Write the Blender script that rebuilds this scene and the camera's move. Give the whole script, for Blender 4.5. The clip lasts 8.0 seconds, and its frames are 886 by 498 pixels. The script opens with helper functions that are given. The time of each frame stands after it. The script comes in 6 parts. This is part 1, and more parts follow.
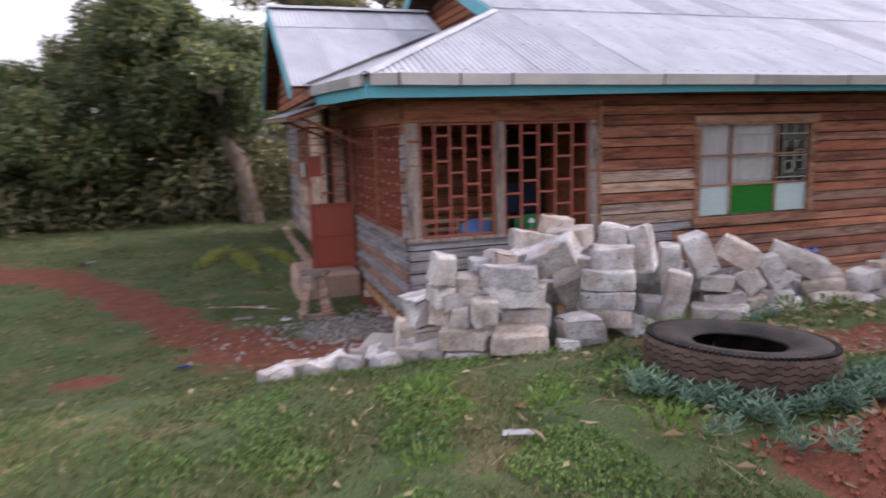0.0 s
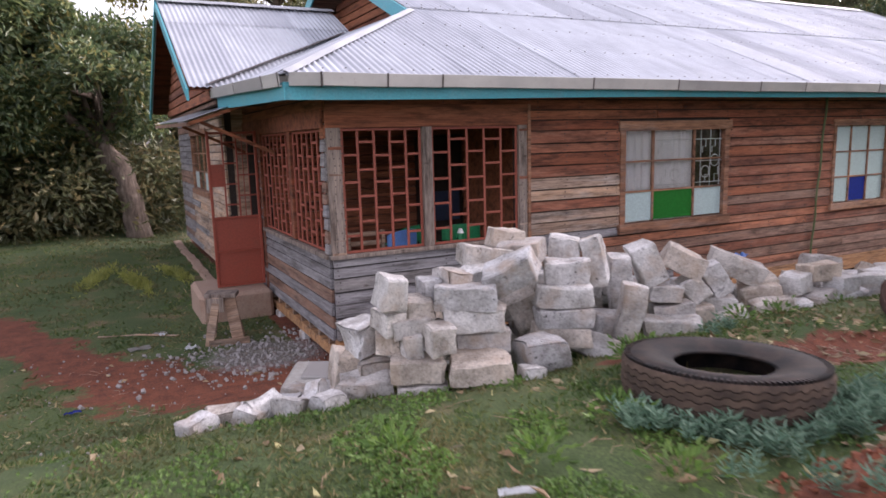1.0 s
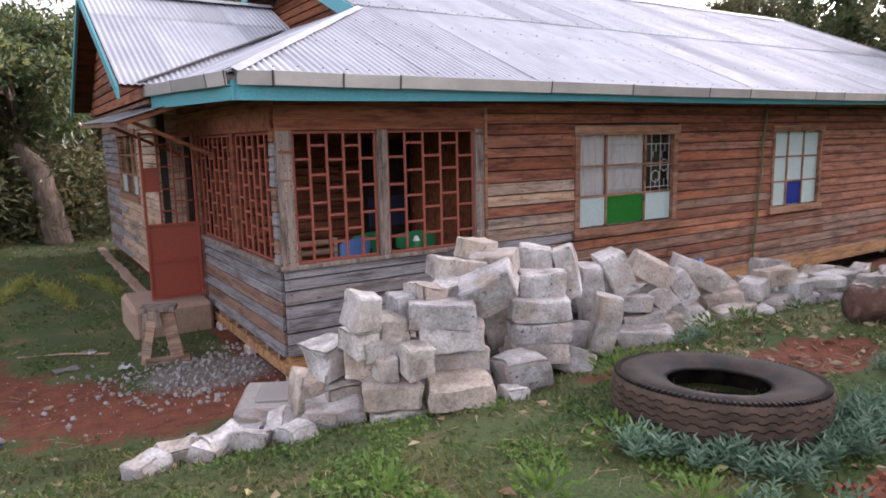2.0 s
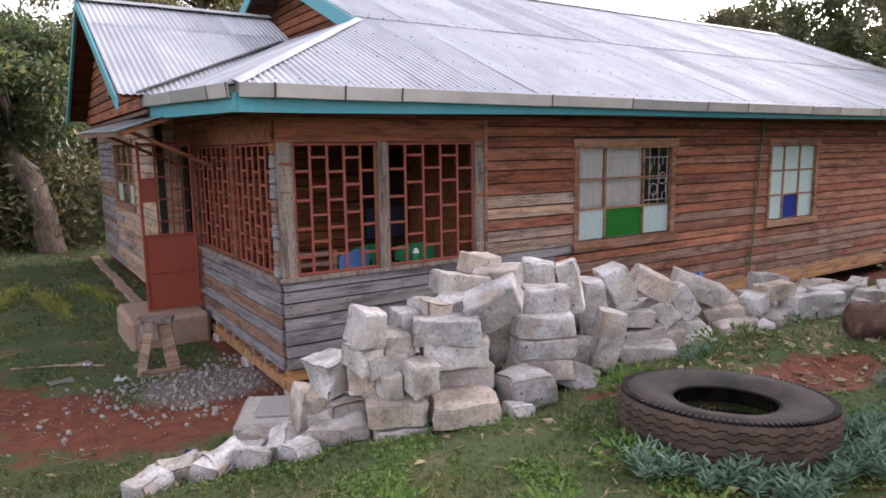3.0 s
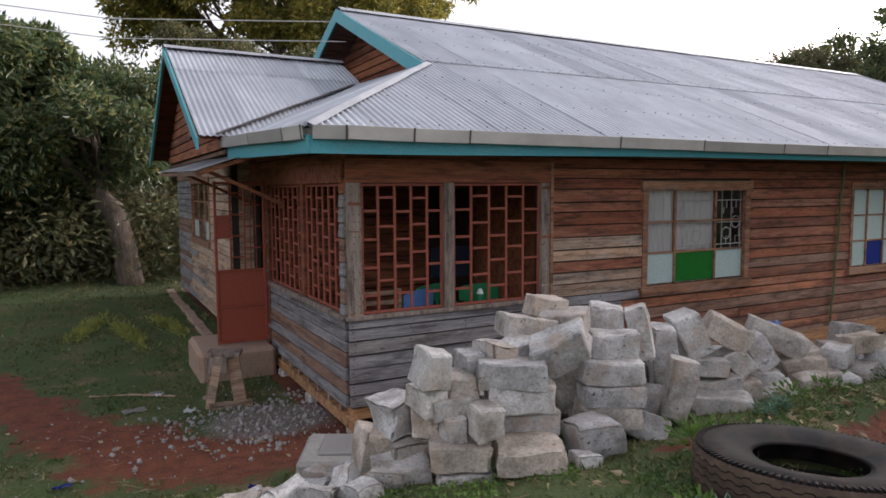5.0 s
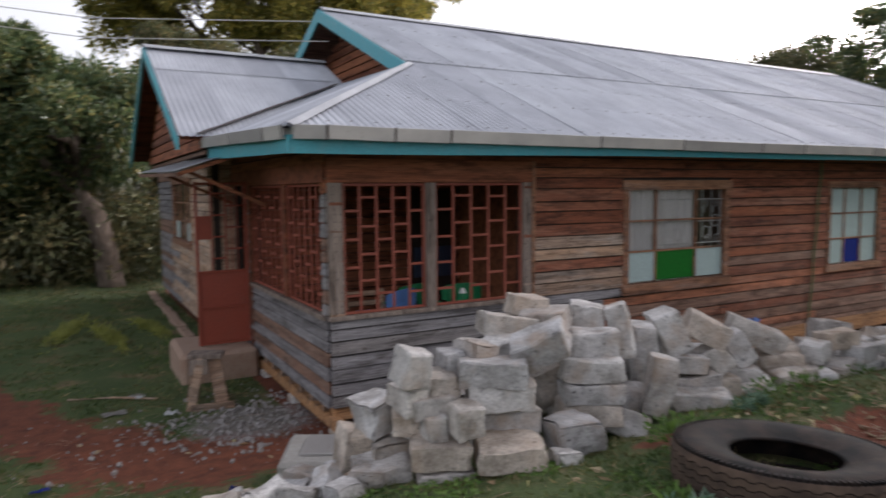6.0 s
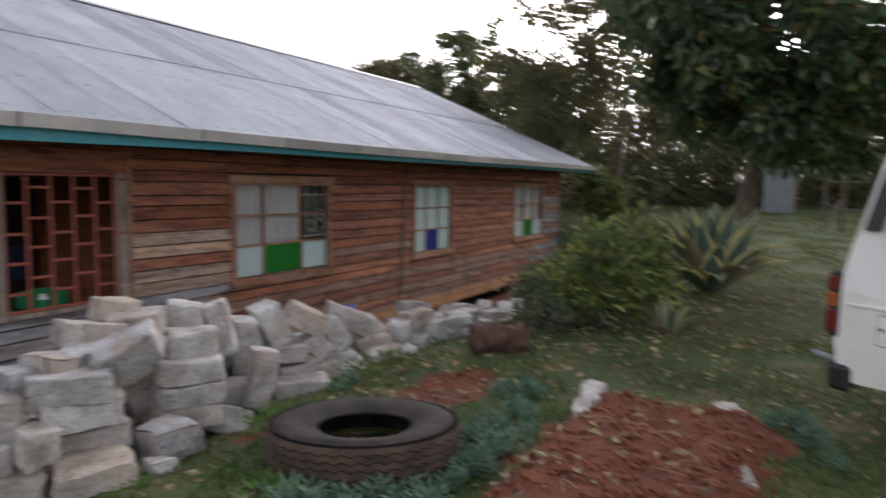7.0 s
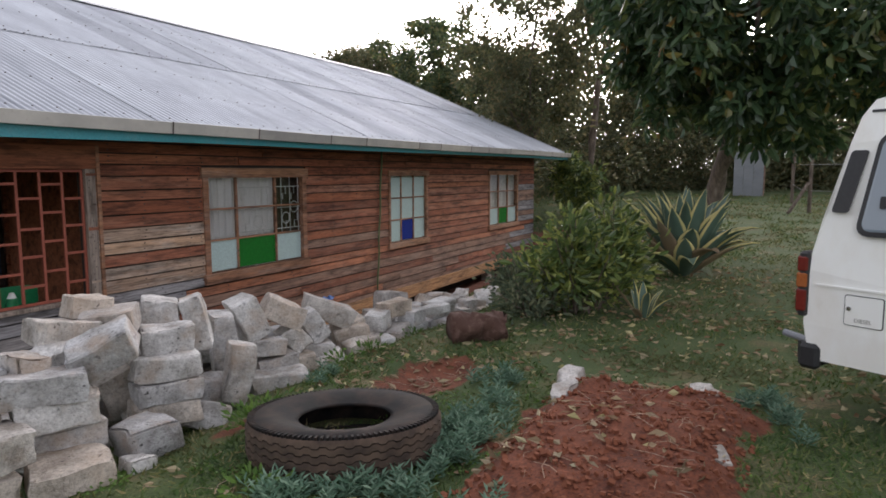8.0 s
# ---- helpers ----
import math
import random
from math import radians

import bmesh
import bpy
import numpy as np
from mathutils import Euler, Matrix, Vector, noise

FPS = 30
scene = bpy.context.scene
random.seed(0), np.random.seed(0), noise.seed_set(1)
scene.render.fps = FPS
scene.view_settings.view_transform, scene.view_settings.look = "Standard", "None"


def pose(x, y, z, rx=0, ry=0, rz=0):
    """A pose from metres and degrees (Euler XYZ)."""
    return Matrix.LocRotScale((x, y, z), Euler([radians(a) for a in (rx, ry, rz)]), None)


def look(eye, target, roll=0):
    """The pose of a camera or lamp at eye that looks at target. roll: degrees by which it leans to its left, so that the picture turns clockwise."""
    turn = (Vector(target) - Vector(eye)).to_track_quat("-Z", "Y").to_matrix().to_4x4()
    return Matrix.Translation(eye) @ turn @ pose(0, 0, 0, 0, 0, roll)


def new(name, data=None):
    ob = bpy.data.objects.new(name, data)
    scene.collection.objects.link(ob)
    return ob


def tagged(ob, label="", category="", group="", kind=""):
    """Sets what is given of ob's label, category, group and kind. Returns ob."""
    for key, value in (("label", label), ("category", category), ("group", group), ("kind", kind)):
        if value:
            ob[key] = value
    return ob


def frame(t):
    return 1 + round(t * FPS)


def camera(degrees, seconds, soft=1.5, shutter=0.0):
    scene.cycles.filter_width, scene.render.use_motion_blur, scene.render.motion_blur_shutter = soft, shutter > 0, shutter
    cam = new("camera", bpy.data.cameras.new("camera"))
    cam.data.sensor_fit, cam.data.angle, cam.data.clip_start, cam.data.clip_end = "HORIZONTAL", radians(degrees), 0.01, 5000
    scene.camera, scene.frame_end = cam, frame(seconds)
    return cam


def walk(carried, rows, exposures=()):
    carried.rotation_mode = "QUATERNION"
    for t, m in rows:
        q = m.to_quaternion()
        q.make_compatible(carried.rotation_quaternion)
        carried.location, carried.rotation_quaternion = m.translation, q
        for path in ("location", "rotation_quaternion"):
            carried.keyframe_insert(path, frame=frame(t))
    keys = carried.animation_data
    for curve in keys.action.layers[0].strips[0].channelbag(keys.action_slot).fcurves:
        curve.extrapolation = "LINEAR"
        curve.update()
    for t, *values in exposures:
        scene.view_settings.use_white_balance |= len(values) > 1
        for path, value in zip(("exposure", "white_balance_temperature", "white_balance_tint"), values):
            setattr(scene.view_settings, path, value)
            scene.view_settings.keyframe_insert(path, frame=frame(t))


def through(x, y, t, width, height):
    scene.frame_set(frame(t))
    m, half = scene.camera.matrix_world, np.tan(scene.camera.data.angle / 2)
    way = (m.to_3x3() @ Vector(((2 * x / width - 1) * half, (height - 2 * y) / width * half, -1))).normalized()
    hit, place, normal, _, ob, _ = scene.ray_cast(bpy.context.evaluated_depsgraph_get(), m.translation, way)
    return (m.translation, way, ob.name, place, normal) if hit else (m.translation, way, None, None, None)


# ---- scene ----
cam = camera(66.8, 8.0, 1.6, 1.0)
PATH = [
    (0, (0.229, 0.209, 1.793), (0.833, 2.087, 1.468), -1.5),
    (0.1, (0.214, 0.277, 1.793), (0.864, 2.141, 1.471), -1.6),
    (0.2, (0.199, 0.345, 1.793), (0.895, 2.194, 1.484), -2.0),
    (0.3, (0.183, 0.413, 1.793), (0.905, 2.253, 1.488), -2.4),
    (0.5, (0.153, 0.549, 1.793), (0.996, 2.333, 1.468), -3.5),
    (1, (0.09, 0.847, 1.803), (0.983, 2.608, 1.487), -1.6),
    (1.5, (0.096, 1.124, 1.841), (1.07, 2.834, 1.486), -1.9),
    (1.7, (0.059, 1.185, 1.831), (1.101, 2.859, 1.495), -1.8),
    (3, (-0.032, 1.303, 1.873), (1.055, 2.956, 1.582), -0.8),
    (3.5, (-0.06, 1.323, 1.874), (0.932, 3.035, 1.586), -0.9),
    (4, (-0.073, 1.326, 1.889), (0.889, 3.067, 1.68), 0.1),
    (4.2, (-0.044, 1.341, 1.892), (0.911, 3.089, 1.716), -0.3),
    (5.5, (-0.056, 1.321, 1.881), (0.877, 3.082, 1.708), -0.2),
    (6, (-0.028, 1.309, 1.88), (0.948, 3.046, 1.707), -0.5),
    (6.2, (-0.006, 1.271, 1.886), (1.063, 2.954, 1.722), -0.6),
    (6.3, (0.005, 1.253, 1.888), (1.159, 2.878, 1.718), -0.2),
    (6.4, (0.017, 1.234, 1.891), (1.287, 2.77, 1.721), -0.1),
    (6.5, (0.028, 1.215, 1.894), (1.407, 2.653, 1.716), 0.1),
    (6.7, (0.037, 1.193, 1.9), (1.618, 2.404, 1.724), 0.7),
    (6.8, (0.041, 1.181, 1.903), (1.697, 2.289, 1.726), 1.1),
    (7, (0.05, 1.158, 1.91), (1.79, 2.126, 1.719), 0.9),
    (7.5, (0.036, 1.16, 1.916), (1.815, 2.048, 1.702), 0.3),
    (8, (0.044, 1.16, 1.913), (1.815, 2.063, 1.69), -0.1),
]
walk(cam, [(t, look(eye, target, roll)) for t, eye, target, roll in PATH], [(0.0, 2.08, 6250, 28), (1.7, 2.2, 6350, 26), (3.5, 2.15, 6400, 21), (4.2, 2.05, 6400, 18), (5.3, 1.35, 6350, 17), (6.5, 1.35, 6350, 17), (8.0, 1.64, 6400, 16)])

# world and light: a dull evening sky with the sun gone behind the far trees
world = bpy.data.worlds.new("sky")
scene.world = world
world.use_nodes = True
wn, wl = world.node_tree.nodes, world.node_tree.links
sky = wn.new("ShaderNodeTexSky")
sky.sky_type = "NISHITA"
sky.sun_disc = False
sky.sun_elevation, sky.sun_rotation = radians(14), radians(75)
sky.air_density, sky.dust_density, sky.ozone_density = 1.0, 4.0, 1.0
pale = wn.new("ShaderNodeHueSaturation")
pale.inputs["Saturation"].default_value = 0.22
wl.new(sky.outputs[0], pale.inputs["Color"])
wl.new(pale.outputs[0], wn["Background"].inputs["Color"])
wn["Background"].inputs["Strength"].default_value = 0.15
sun = new("sun", bpy.data.lights.new("sun", "SUN"))
sun.data.energy, sun.data.angle, sun.data.color = 0.5, radians(25), (1.0, 0.93, 0.84)
sun.matrix_world = look((0, 0, 0), (-0.75, 0.35, -0.55))


# ---- materials ----
def shader(name, rough=0.8, metal=0.0):
    mat = bpy.data.materials.new(name)
    mat.use_nodes = True
    nt = mat.node_tree
    bsdf = nt.nodes["Principled BSDF"]
    bsdf.inputs["Roughness"].default_value = rough
    bsdf.inputs["Metallic"].default_value = metal
    return mat, nt, bsdf


def place(nt, scale=(1, 1, 1), shift=True, world_space=False):
    """Coordinates at real size; each object slides the pattern by its own chance."""
    if world_space:
        src = nt.nodes.new("ShaderNodeNewGeometry").outputs["Position"]
    else:
        src = nt.nodes.new("ShaderNodeTexCoord").outputs["Object"]
    m = nt.nodes.new("ShaderNodeMapping")
    m.inputs["Scale"].default_value = scale
    nt.links.new(src, m.inputs["Vector"])
    if shift and not world_space:
        info = nt.nodes.new("ShaderNodeObjectInfo")
        mul = nt.nodes.new("ShaderNodeMath")
        mul.operation, mul.inputs[1].default_value = "MULTIPLY", 57.0
        nt.links.new(info.outputs["Random"], mul.inputs[0])
        nt.links.new(mul.outputs[0], m.inputs["Location"])
    return m.outputs["Vector"]


def grain(nt, vec, scale, detail=4.0, rough=0.6, distort=0.0):
    n = nt.nodes.new("ShaderNodeTexNoise")
    n.inputs["Scale"].default_value, n.inputs["Detail"].default_value = scale, detail
    n.inputs["Roughness"].default_value, n.inputs["Distortion"].default_value = rough, distort
    nt.links.new(vec, n.inputs["Vector"])
    return n.outputs["Fac"]


def ramp(nt, fac, stops):
    r = nt.nodes.new("ShaderNodeValToRGB")
    while len(r.color_ramp.elements) < len(stops):
        r.color_ramp.elements.new(0.5)
    for e, (p, c) in zip(r.color_ramp.elements, stops):
        e.position = p
        e.color = (*c, 1) if len(c) == 3 else c
    nt.links.new(fac, r.inputs["Fac"])
    return r.outputs["Color"]


def mix(nt, fac, a, b, mode="MIX"):
    m = nt.nodes.new("ShaderNodeMix")
    m.data_type, m.blend_type = "RGBA", mode
    for sock, v in ((m.inputs[0], fac), (m.inputs[6], a), (m.inputs[7], b)):
        if isinstance(v, (int, float)):
            sock.default_value = v
        elif isinstance(v, tuple):
            sock.default_value = (*v, 1)
        else:
            nt.links.new(v, sock)
    return m.outputs[2]


def calc(nt, op, a, b=0.0):
    m = nt.nodes.new("ShaderNodeMath")
    m.operation = op
    m.use_clamp = op in ("MULTIPLY_ADD",)
    for sock, v in zip(m.inputs, (a, b)):
        if isinstance(v, (int, float)):
            sock.default_value = v
        else:
            nt.links.new(v, sock)
    return m.outputs[0]


def relief(nt, bsdf, height, strength=0.3, distance=0.01):
    b = nt.nodes.new("ShaderNodeBump")
    b.inputs["Strength"].default_value, b.inputs["Distance"].default_value = strength, distance
    nt.links.new(height, b.inputs["Height"])
    nt.links.new(b.outputs[0], bsdf.inputs["Normal"])


def chance(nt):
    return nt.nodes.new("ShaderNodeObjectInfo").outputs["Random"]


def island(nt):
    return nt.nodes.new("ShaderNodeNewGeometry").outputs["Random Per Island"]


def wood(name, stops, rough=0.85, grey=(0.30, 0.28, 0.27), weather=0.35, bump=0.5, upright=False):
    """Sawn boards: a tone for each board, long grain and streaks, stains, bleached patches, knots."""
    mat, nt, bsdf = shader(name, rough)
    base = ramp(nt, chance(nt), stops)
    vec = place(nt, (14, 14, 0.9) if upright else (0.9, 14, 14))
    fine = grain(nt, vec, 6.0, 6.0, 0.7, 0.6)
    dark = ramp(nt, fine, [(0.30, (0.42, 0.40, 0.38)), (0.45, (0.84, 0.83, 0.82)), (0.57, (1.06, 1.05, 1.03)), (0.72, (1.38, 1.35, 1.30))])
    col = mix(nt, 1.0, base, dark, "MULTIPLY")
    streak = grain(nt, place(nt, (24, 24, 0.7) if upright else (0.7, 24, 24)), 1.0, 5.0, 0.62, 0.4)
    col = mix(nt, 1.0, col, ramp(nt, streak, [(0.30, (0.50, 0.47, 0.45)), (0.46, (0.92, 0.91, 0.90)), (0.60, (1.08, 1.07, 1.05)), (0.76, (1.35, 1.32, 1.28))]), "MULTIPLY")
    patch = grain(nt, place(nt, (5, 5, 0.9) if upright else (0.9, 5, 5)), 1.6, 5.0, 0.65)
    mask = ramp(nt, patch, [(0.48, (0, 0, 0)), (0.66, (weather, weather, weather))])
    col = mix(nt, mask, col, mix(nt, 1.0, grey, dark, "MULTIPLY"))
    damp = ramp(nt, grain(nt, place(nt, (4, 4, 0.7) if upright else (0.7, 4, 4)), 2.4, 5.0, 0.7), [(0.34, (0.42, 0.39, 0.37)), (0.50, (1.0, 1.0, 1.0)), (0.7, (1.25, 1.23, 1.20))])
    col = mix(nt, 1.0, col, damp, "MULTIPLY")
    knot = nt.nodes.new("ShaderNodeTexVoronoi")
    knot.inputs["Scale"].default_value = 2.2
    nt.links.new(place(nt, (1, 2.6, 2.6)), knot.inputs["Vector"])
    spot = ramp(nt, knot.outputs["Distance"], [(0.03, (0.3, 0.25, 0.22)), (0.09, (1, 1, 1))])
    col = mix(nt, 0.8, col, spot, "MULTIPLY")
    nt.links.new(col, bsdf.inputs["Base Color"])
    relief(nt, bsdf, calc(nt, "ADD", fine, streak), bump, 0.006)
    return mat


BROWN = wood("brown boards", [(0.0, (0.17, 0.060, 0.034)), (0.3, (0.31, 0.110, 0.060)), (0.5, (0.22, 0.086, 0.053)), (0.8, (0.41, 0.160, 0.086)), (1.0, (0.29, 0.135, 0.090))], weather=0.30, grey=(0.32, 0.205, 0.150))
RED = wood("red-brown boards", [(0.0, (0.20, 0.062, 0.030)), (0.5, (0.27, 0.090, 0.044)), (1.0, (0.34, 0.125, 0.060))], weather=0.15, grey=(0.34, 0.19, 0.12))
TAN = wood("pale boards", [(0.0, (0.33, 0.225, 0.165)), (0.5, (0.43, 0.31, 0.235)), (1.0, (0.46, 0.30, 0.20))], weather=0.5, grey=(0.45, 0.42, 0.39))
GREY = wood("weathered boards", [(0.0, (0.20, 0.195, 0.21)), (0.5, (0.27, 0.265, 0.285)), (1.0, (0.235, 0.22, 0.22))], weather=0.4, grey=(0.34, 0.33, 0.34))
DUSTY = wood("weathered brown boards", [(0.0, (0.19, 0.110, 0.080)), (0.5, (0.27, 0.165, 0.125)), (1.0, (0.23, 0.130, 0.092))], weather=0.4, grey=(0.31, 0.24, 0.20))
BEAM = wood("bearer timber", [(0.0, (0.36, 0.18, 0.08)), (1.0, (0.45, 0.25, 0.12))], weather=0.15)
LOOSE = wood("rough offcut timber", [(0.0, (0.33, 0.215, 0.15)), (1.0, (0.40, 0.28, 0.20))], weather=0.4, grey=(0.4, 0.37, 0.33))
FRAME = wood("window frame timber", [(0.0, (0.27, 0.13, 0.075)), (1.0, (0.36, 0.19, 0.11))], weather=0.3)
POST = wood("grey post timber", [(0.0, (0.23, 0.185, 0.16)), (1.0, (0.29, 0.235, 0.20))], weather=0.3, grey=(0.32, 0.28, 0.255), upright=True)


def paint(name, colour, rough=0.55, wear=0.25, dirt=(0.12, 0.09, 0.07), metal=0.0, scale=5.0):
    mat, nt, bsdf = shader(name, rough, metal)
    a = grain(nt, place(nt, (1, 1, 1)), scale, 6.0, 0.7)
    mask = ramp(nt, a, [(0.5, (0, 0, 0)), (0.75, (wear, wear, wear))])
    b = grain(nt, place(nt, (1, 1, 1)), scale * 9, 3.0)
    tone = ramp(nt, b, [(0.3, (0.82, 0.82, 0.82)), (0.7, (1.1, 1.1, 1.1))])
    col = mix(nt, mask, mix(nt, 1.0, colour, tone, "MULTIPLY"), dirt)
    nt.links.new(col, bsdf.inputs["Base Color"])
    relief(nt, bsdf, a, 0.15, 0.004)
    return mat


TEAL = paint("teal paint", (0.060, 0.33, 0.39), 0.5, 0.3, (0.25, 0.30, 0.30))
OXIDE = paint("red oxide paint", (0.30, 0.075, 0.045), 0.6, 0.35, (0.16, 0.06, 0.04))
GATE_RED = paint("red gate paint", (0.30, 0.062, 0.035), 0.5, 0.4, (0.20, 0.07, 0.045))
CEMENT = paint("cement", (0.36, 0.345, 0.32), 0.9, 0.5, (0.22, 0.19, 0.16), scale=4)
STEP = paint("earth-stained concrete", (0.36, 0.25, 0.19), 0.95, 0.6, (0.26, 0.13, 0.08), scale=4)
CURTAIN = paint("net curtain", (0.93, 0.92, 0.91), 0.95, 0.15, (0.6, 0.58, 0.57), scale=7)
# near-black colour that puts shade under the eaves, floor and behind boards
DARK = paint("near-black shade tone", (0.035, 0.026, 0.022), 0.95, 0.3)
FROST = paint("frosted pale glass", (0.44, 0.56, 0.55), 0.28, 0.25, (0.36, 0.45, 0.45))
GREEN_GLASS = paint("green glass", (0.010, 0.16, 0.022), 0.2, 0.2, (0.02, 0.10, 0.02))
BLUE_GLASS = paint("blue glass", (0.012, 0.028, 0.24), 0.2, 0.2, (0.02, 0.02, 0.1))
WHITE_IRON = paint("white burglar bar", (0.72, 0.72, 0.70), 0.5, 0.2)
GREEN_PLASTIC = paint("green plastic", (0.012, 0.20, 0.075), 0.35, 0.1)
DOOR_BLUE = paint("faded blue door paint", (0.035, 0.06, 0.115), 0.6, 0.3)
BLUE_PLASTIC = paint("blue plastic", (0.13, 0.27, 0.62), 0.4, 0.15)
BLUE_BAG = paint("blue plastic bag", (0.05, 0.28, 0.72), 0.35, 0.2, (0.3, 0.45, 0.7))
PAPER = paint("crumpled paper", (0.75, 0.76, 0.78), 0.8, 0.4, (0.45, 0.47, 0.52), scale=25)
BLACK_RUBBER = paint("black rubber", (0.018, 0.018, 0.02), 0.6, 0.2)
CABLE = paint("green cable", (0.10, 0.13, 0.05), 0.6, 0.2)
VAN_WHITE, nt, bsdf = shader("white van paint", 0.3)
film = ramp(nt, grain(nt, place(nt, (1, 1, 0.5), world_space=True), 3.0, 6.0, 0.65), [(0.45, (0.90, 0.90, 0.87)), (0.64, (0.85, 0.83, 0.78)), (0.82, (0.66, 0.58, 0.49))])
nt.links.new(film, bsdf.inputs["Base Color"])
BLACK_TRIM = paint("black trim", (0.02, 0.02, 0.022), 0.45, 0.1)
LAMP_RED = paint("red lamp lens", (0.17, 0.020, 0.014), 0.2, 0.1)
LAMP_AMBER = paint("amber lamp lens", (0.38, 0.11, 0.03), 0.2, 0.1)
CHROME = paint("chrome", (0.6, 0.6, 0.6), 0.2, 0.1, metal=1.0)

GLASS, nt, bsdf = shader("window glass", 0.03)
bsdf.inputs['Transmission Weight'].default_value, bsdf.inputs['IOR'].default_value = 1.0, 1.45
VAN_GLASS, nt, bsdf = shader("tinted glass with sky reflection colour", 0.05)
# reflected sky is put into the base colour as a lighter blue-grey
bsdf.inputs["Base Color"].default_value = (0.20, 0.24, 0.28, 1)
bsdf.inputs["Specular IOR Level"].default_value = 0.9


def sheet_metal(name, colour, rust=0.12, rough=0.5):
    """Weathered galvanised iron: mottled zinc, streaks, a little rust."""
    mat, nt, bsdf = shader(name, rough, 0.35)
    a = grain(nt, place(nt, (1, 0.35, 1)), 2.2, 5.0)
    b = grain(nt, place(nt, (5, 0.5, 5)), 5.0, 4.0)
    tone = ramp(nt, a, [(0.3, (0.80, 0.80, 0.82)), (0.7, (1.12, 1.12, 1.12))])
    vary = ramp(nt, chance(nt), [(0.0, (0.78, 0.78, 0.80)), (0.5, (1.0, 1.0, 1.0)), (1.0, (1.08, 1.08, 1.08))])
    col = mix(nt, 1.0, mix(nt, 1.0, colour, tone, "MULTIPLY"), vary, "MULTIPLY")
    mask = ramp(nt, b, [(0.60, (0, 0, 0)), (0.8, (rust, rust, rust))])
    col = mix(nt, mask, col, (0.20, 0.13, 0.10))
    nt.links.new(col, bsdf.inputs["Base Color"])
    relief(nt, bsdf, a, 0.08, 0.004)
    return mat


ZINC = sheet_metal("galvanised roofing", (0.50, 0.52, 0.56))
GUTTER = sheet_metal("galvanised gutter", (0.50, 0.48, 0.45), 0.35)
FLASH = sheet_metal("ridge flashing", (0.42, 0.43, 0.45), 0.05)
TIN = sheet_metal("old shed sheeting", (0.24, 0.25, 0.27), 0.4)
NAIL = paint("rusty nail head", (0.07, 0.055, 0.05), 0.7, 0.3)

# quarried building stone: pale, pitted, stained tan on some faces
STONE, nt, bsdf = shader("quarried stone", 0.92)
base = ramp(nt, chance(nt), [(0.0, (0.42, 0.415, 0.42)), (0.3, (0.60, 0.59, 0.59)), (0.5, (0.50, 0.48, 0.46)), (0.65, (0.54, 0.45, 0.37)), (0.8, (0.64, 0.63, 0.62)), (1.0, (0.44, 0.41, 0.39))])
va = place(nt)
big = grain(nt, va, 5.0, 5.0)
col = mix(nt, 1.0, base, ramp(nt, big, [(0.3, (0.48, 0.45, 0.42)), (0.5, (0.95, 0.94, 0.93)), (0.66, (1.25, 1.25, 1.25))]), "MULTIPLY")
col = mix(nt, 1.0, col, ramp(nt, grain(nt, va, 48.0, 5.0, 0.8), [(0.32, (0.55, 0.54, 0.52)), (0.48, (0.97, 0.97, 0.97)), (0.66, (1.22, 1.22, 1.20))]), "MULTIPLY")
blot = ramp(nt, grain(nt, va, 8.5, 4.0, 0.6), [(0.63, (1, 1, 1)), (0.70, (0.42, 0.42, 0.43))])
col = mix(nt, 0.8, col, blot, "MULTIPLY")
stain = ramp(nt, grain(nt, va, 4.2, 4.0), [(0.50, (0, 0, 0)), (0.68, (0.6, 0.6, 0.6))])
col = mix(nt, stain, col, (0.43, 0.32, 0.235))
pit = nt.nodes.new("ShaderNodeTexVoronoi")
pit.inputs["Scale"].default_value, pit.inputs["Randomness"].default_value = 19.0, 1.0
warp = nt.nodes.new("ShaderNodeTexNoise")
warp.inputs["Scale"].default_value = 18.0
nt.links.new(va, warp.inputs["Vector"])
nt.links.new(mix(nt, 0.16, va, warp.outputs["Color"]), pit.inputs["Vector"])
hole = ramp(nt, pit.outputs["Distance"], [(0.10, (0.16, 0.15, 0.15)), (0.24, (1, 1, 1))])
some = ramp(nt, grain(nt, va, 6.0, 2.0), [(0.50, (0, 0, 0)), (0.60, (1, 1, 1))])
col = mix(nt, some, col, mix(nt, 1.0, col, hole, "MULTIPLY"))
nt.links.new(col, bsdf.inputs["Base Color"])
rough_h = calc(nt, "ADD", grain(nt, va, 38.0, 5.0, 0.75), calc(nt, "MULTIPLY", big, 1.5))
relief(nt, bsdf, rough_h, 0.9, 0.016)

# ground: turf over red earth, the earth bare where the soil attribute says so
EARTH_A, EARTH_B = (0.095, 0.027, 0.013), (0.215, 0.068, 0.033)
GROUND, nt, bsdf = shader("turf and red earth", 0.97)
gv = place(nt, world_space=True)
soil_attr = nt.nodes.new("ShaderNodeAttribute")
soil_attr.attribute_name = "soil"
dry_attr = nt.nodes.new("ShaderNodeAttribute")
dry_attr.attribute_name = "gravel"
e1 = grain(nt, gv, 7.0, 6.0)
earth = ramp(nt, e1, [(0.3, EARTH_A), (0.7, EARTH_B)])
crumb = ramp(nt, grain(nt, gv, 55.0, 4.0, 0.7), [(0.3, (0.42, 0.42, 0.42)), (0.7, (1.45, 1.38, 1.32))])
earth = mix(nt, 1.0, earth, crumb, "MULTIPLY")
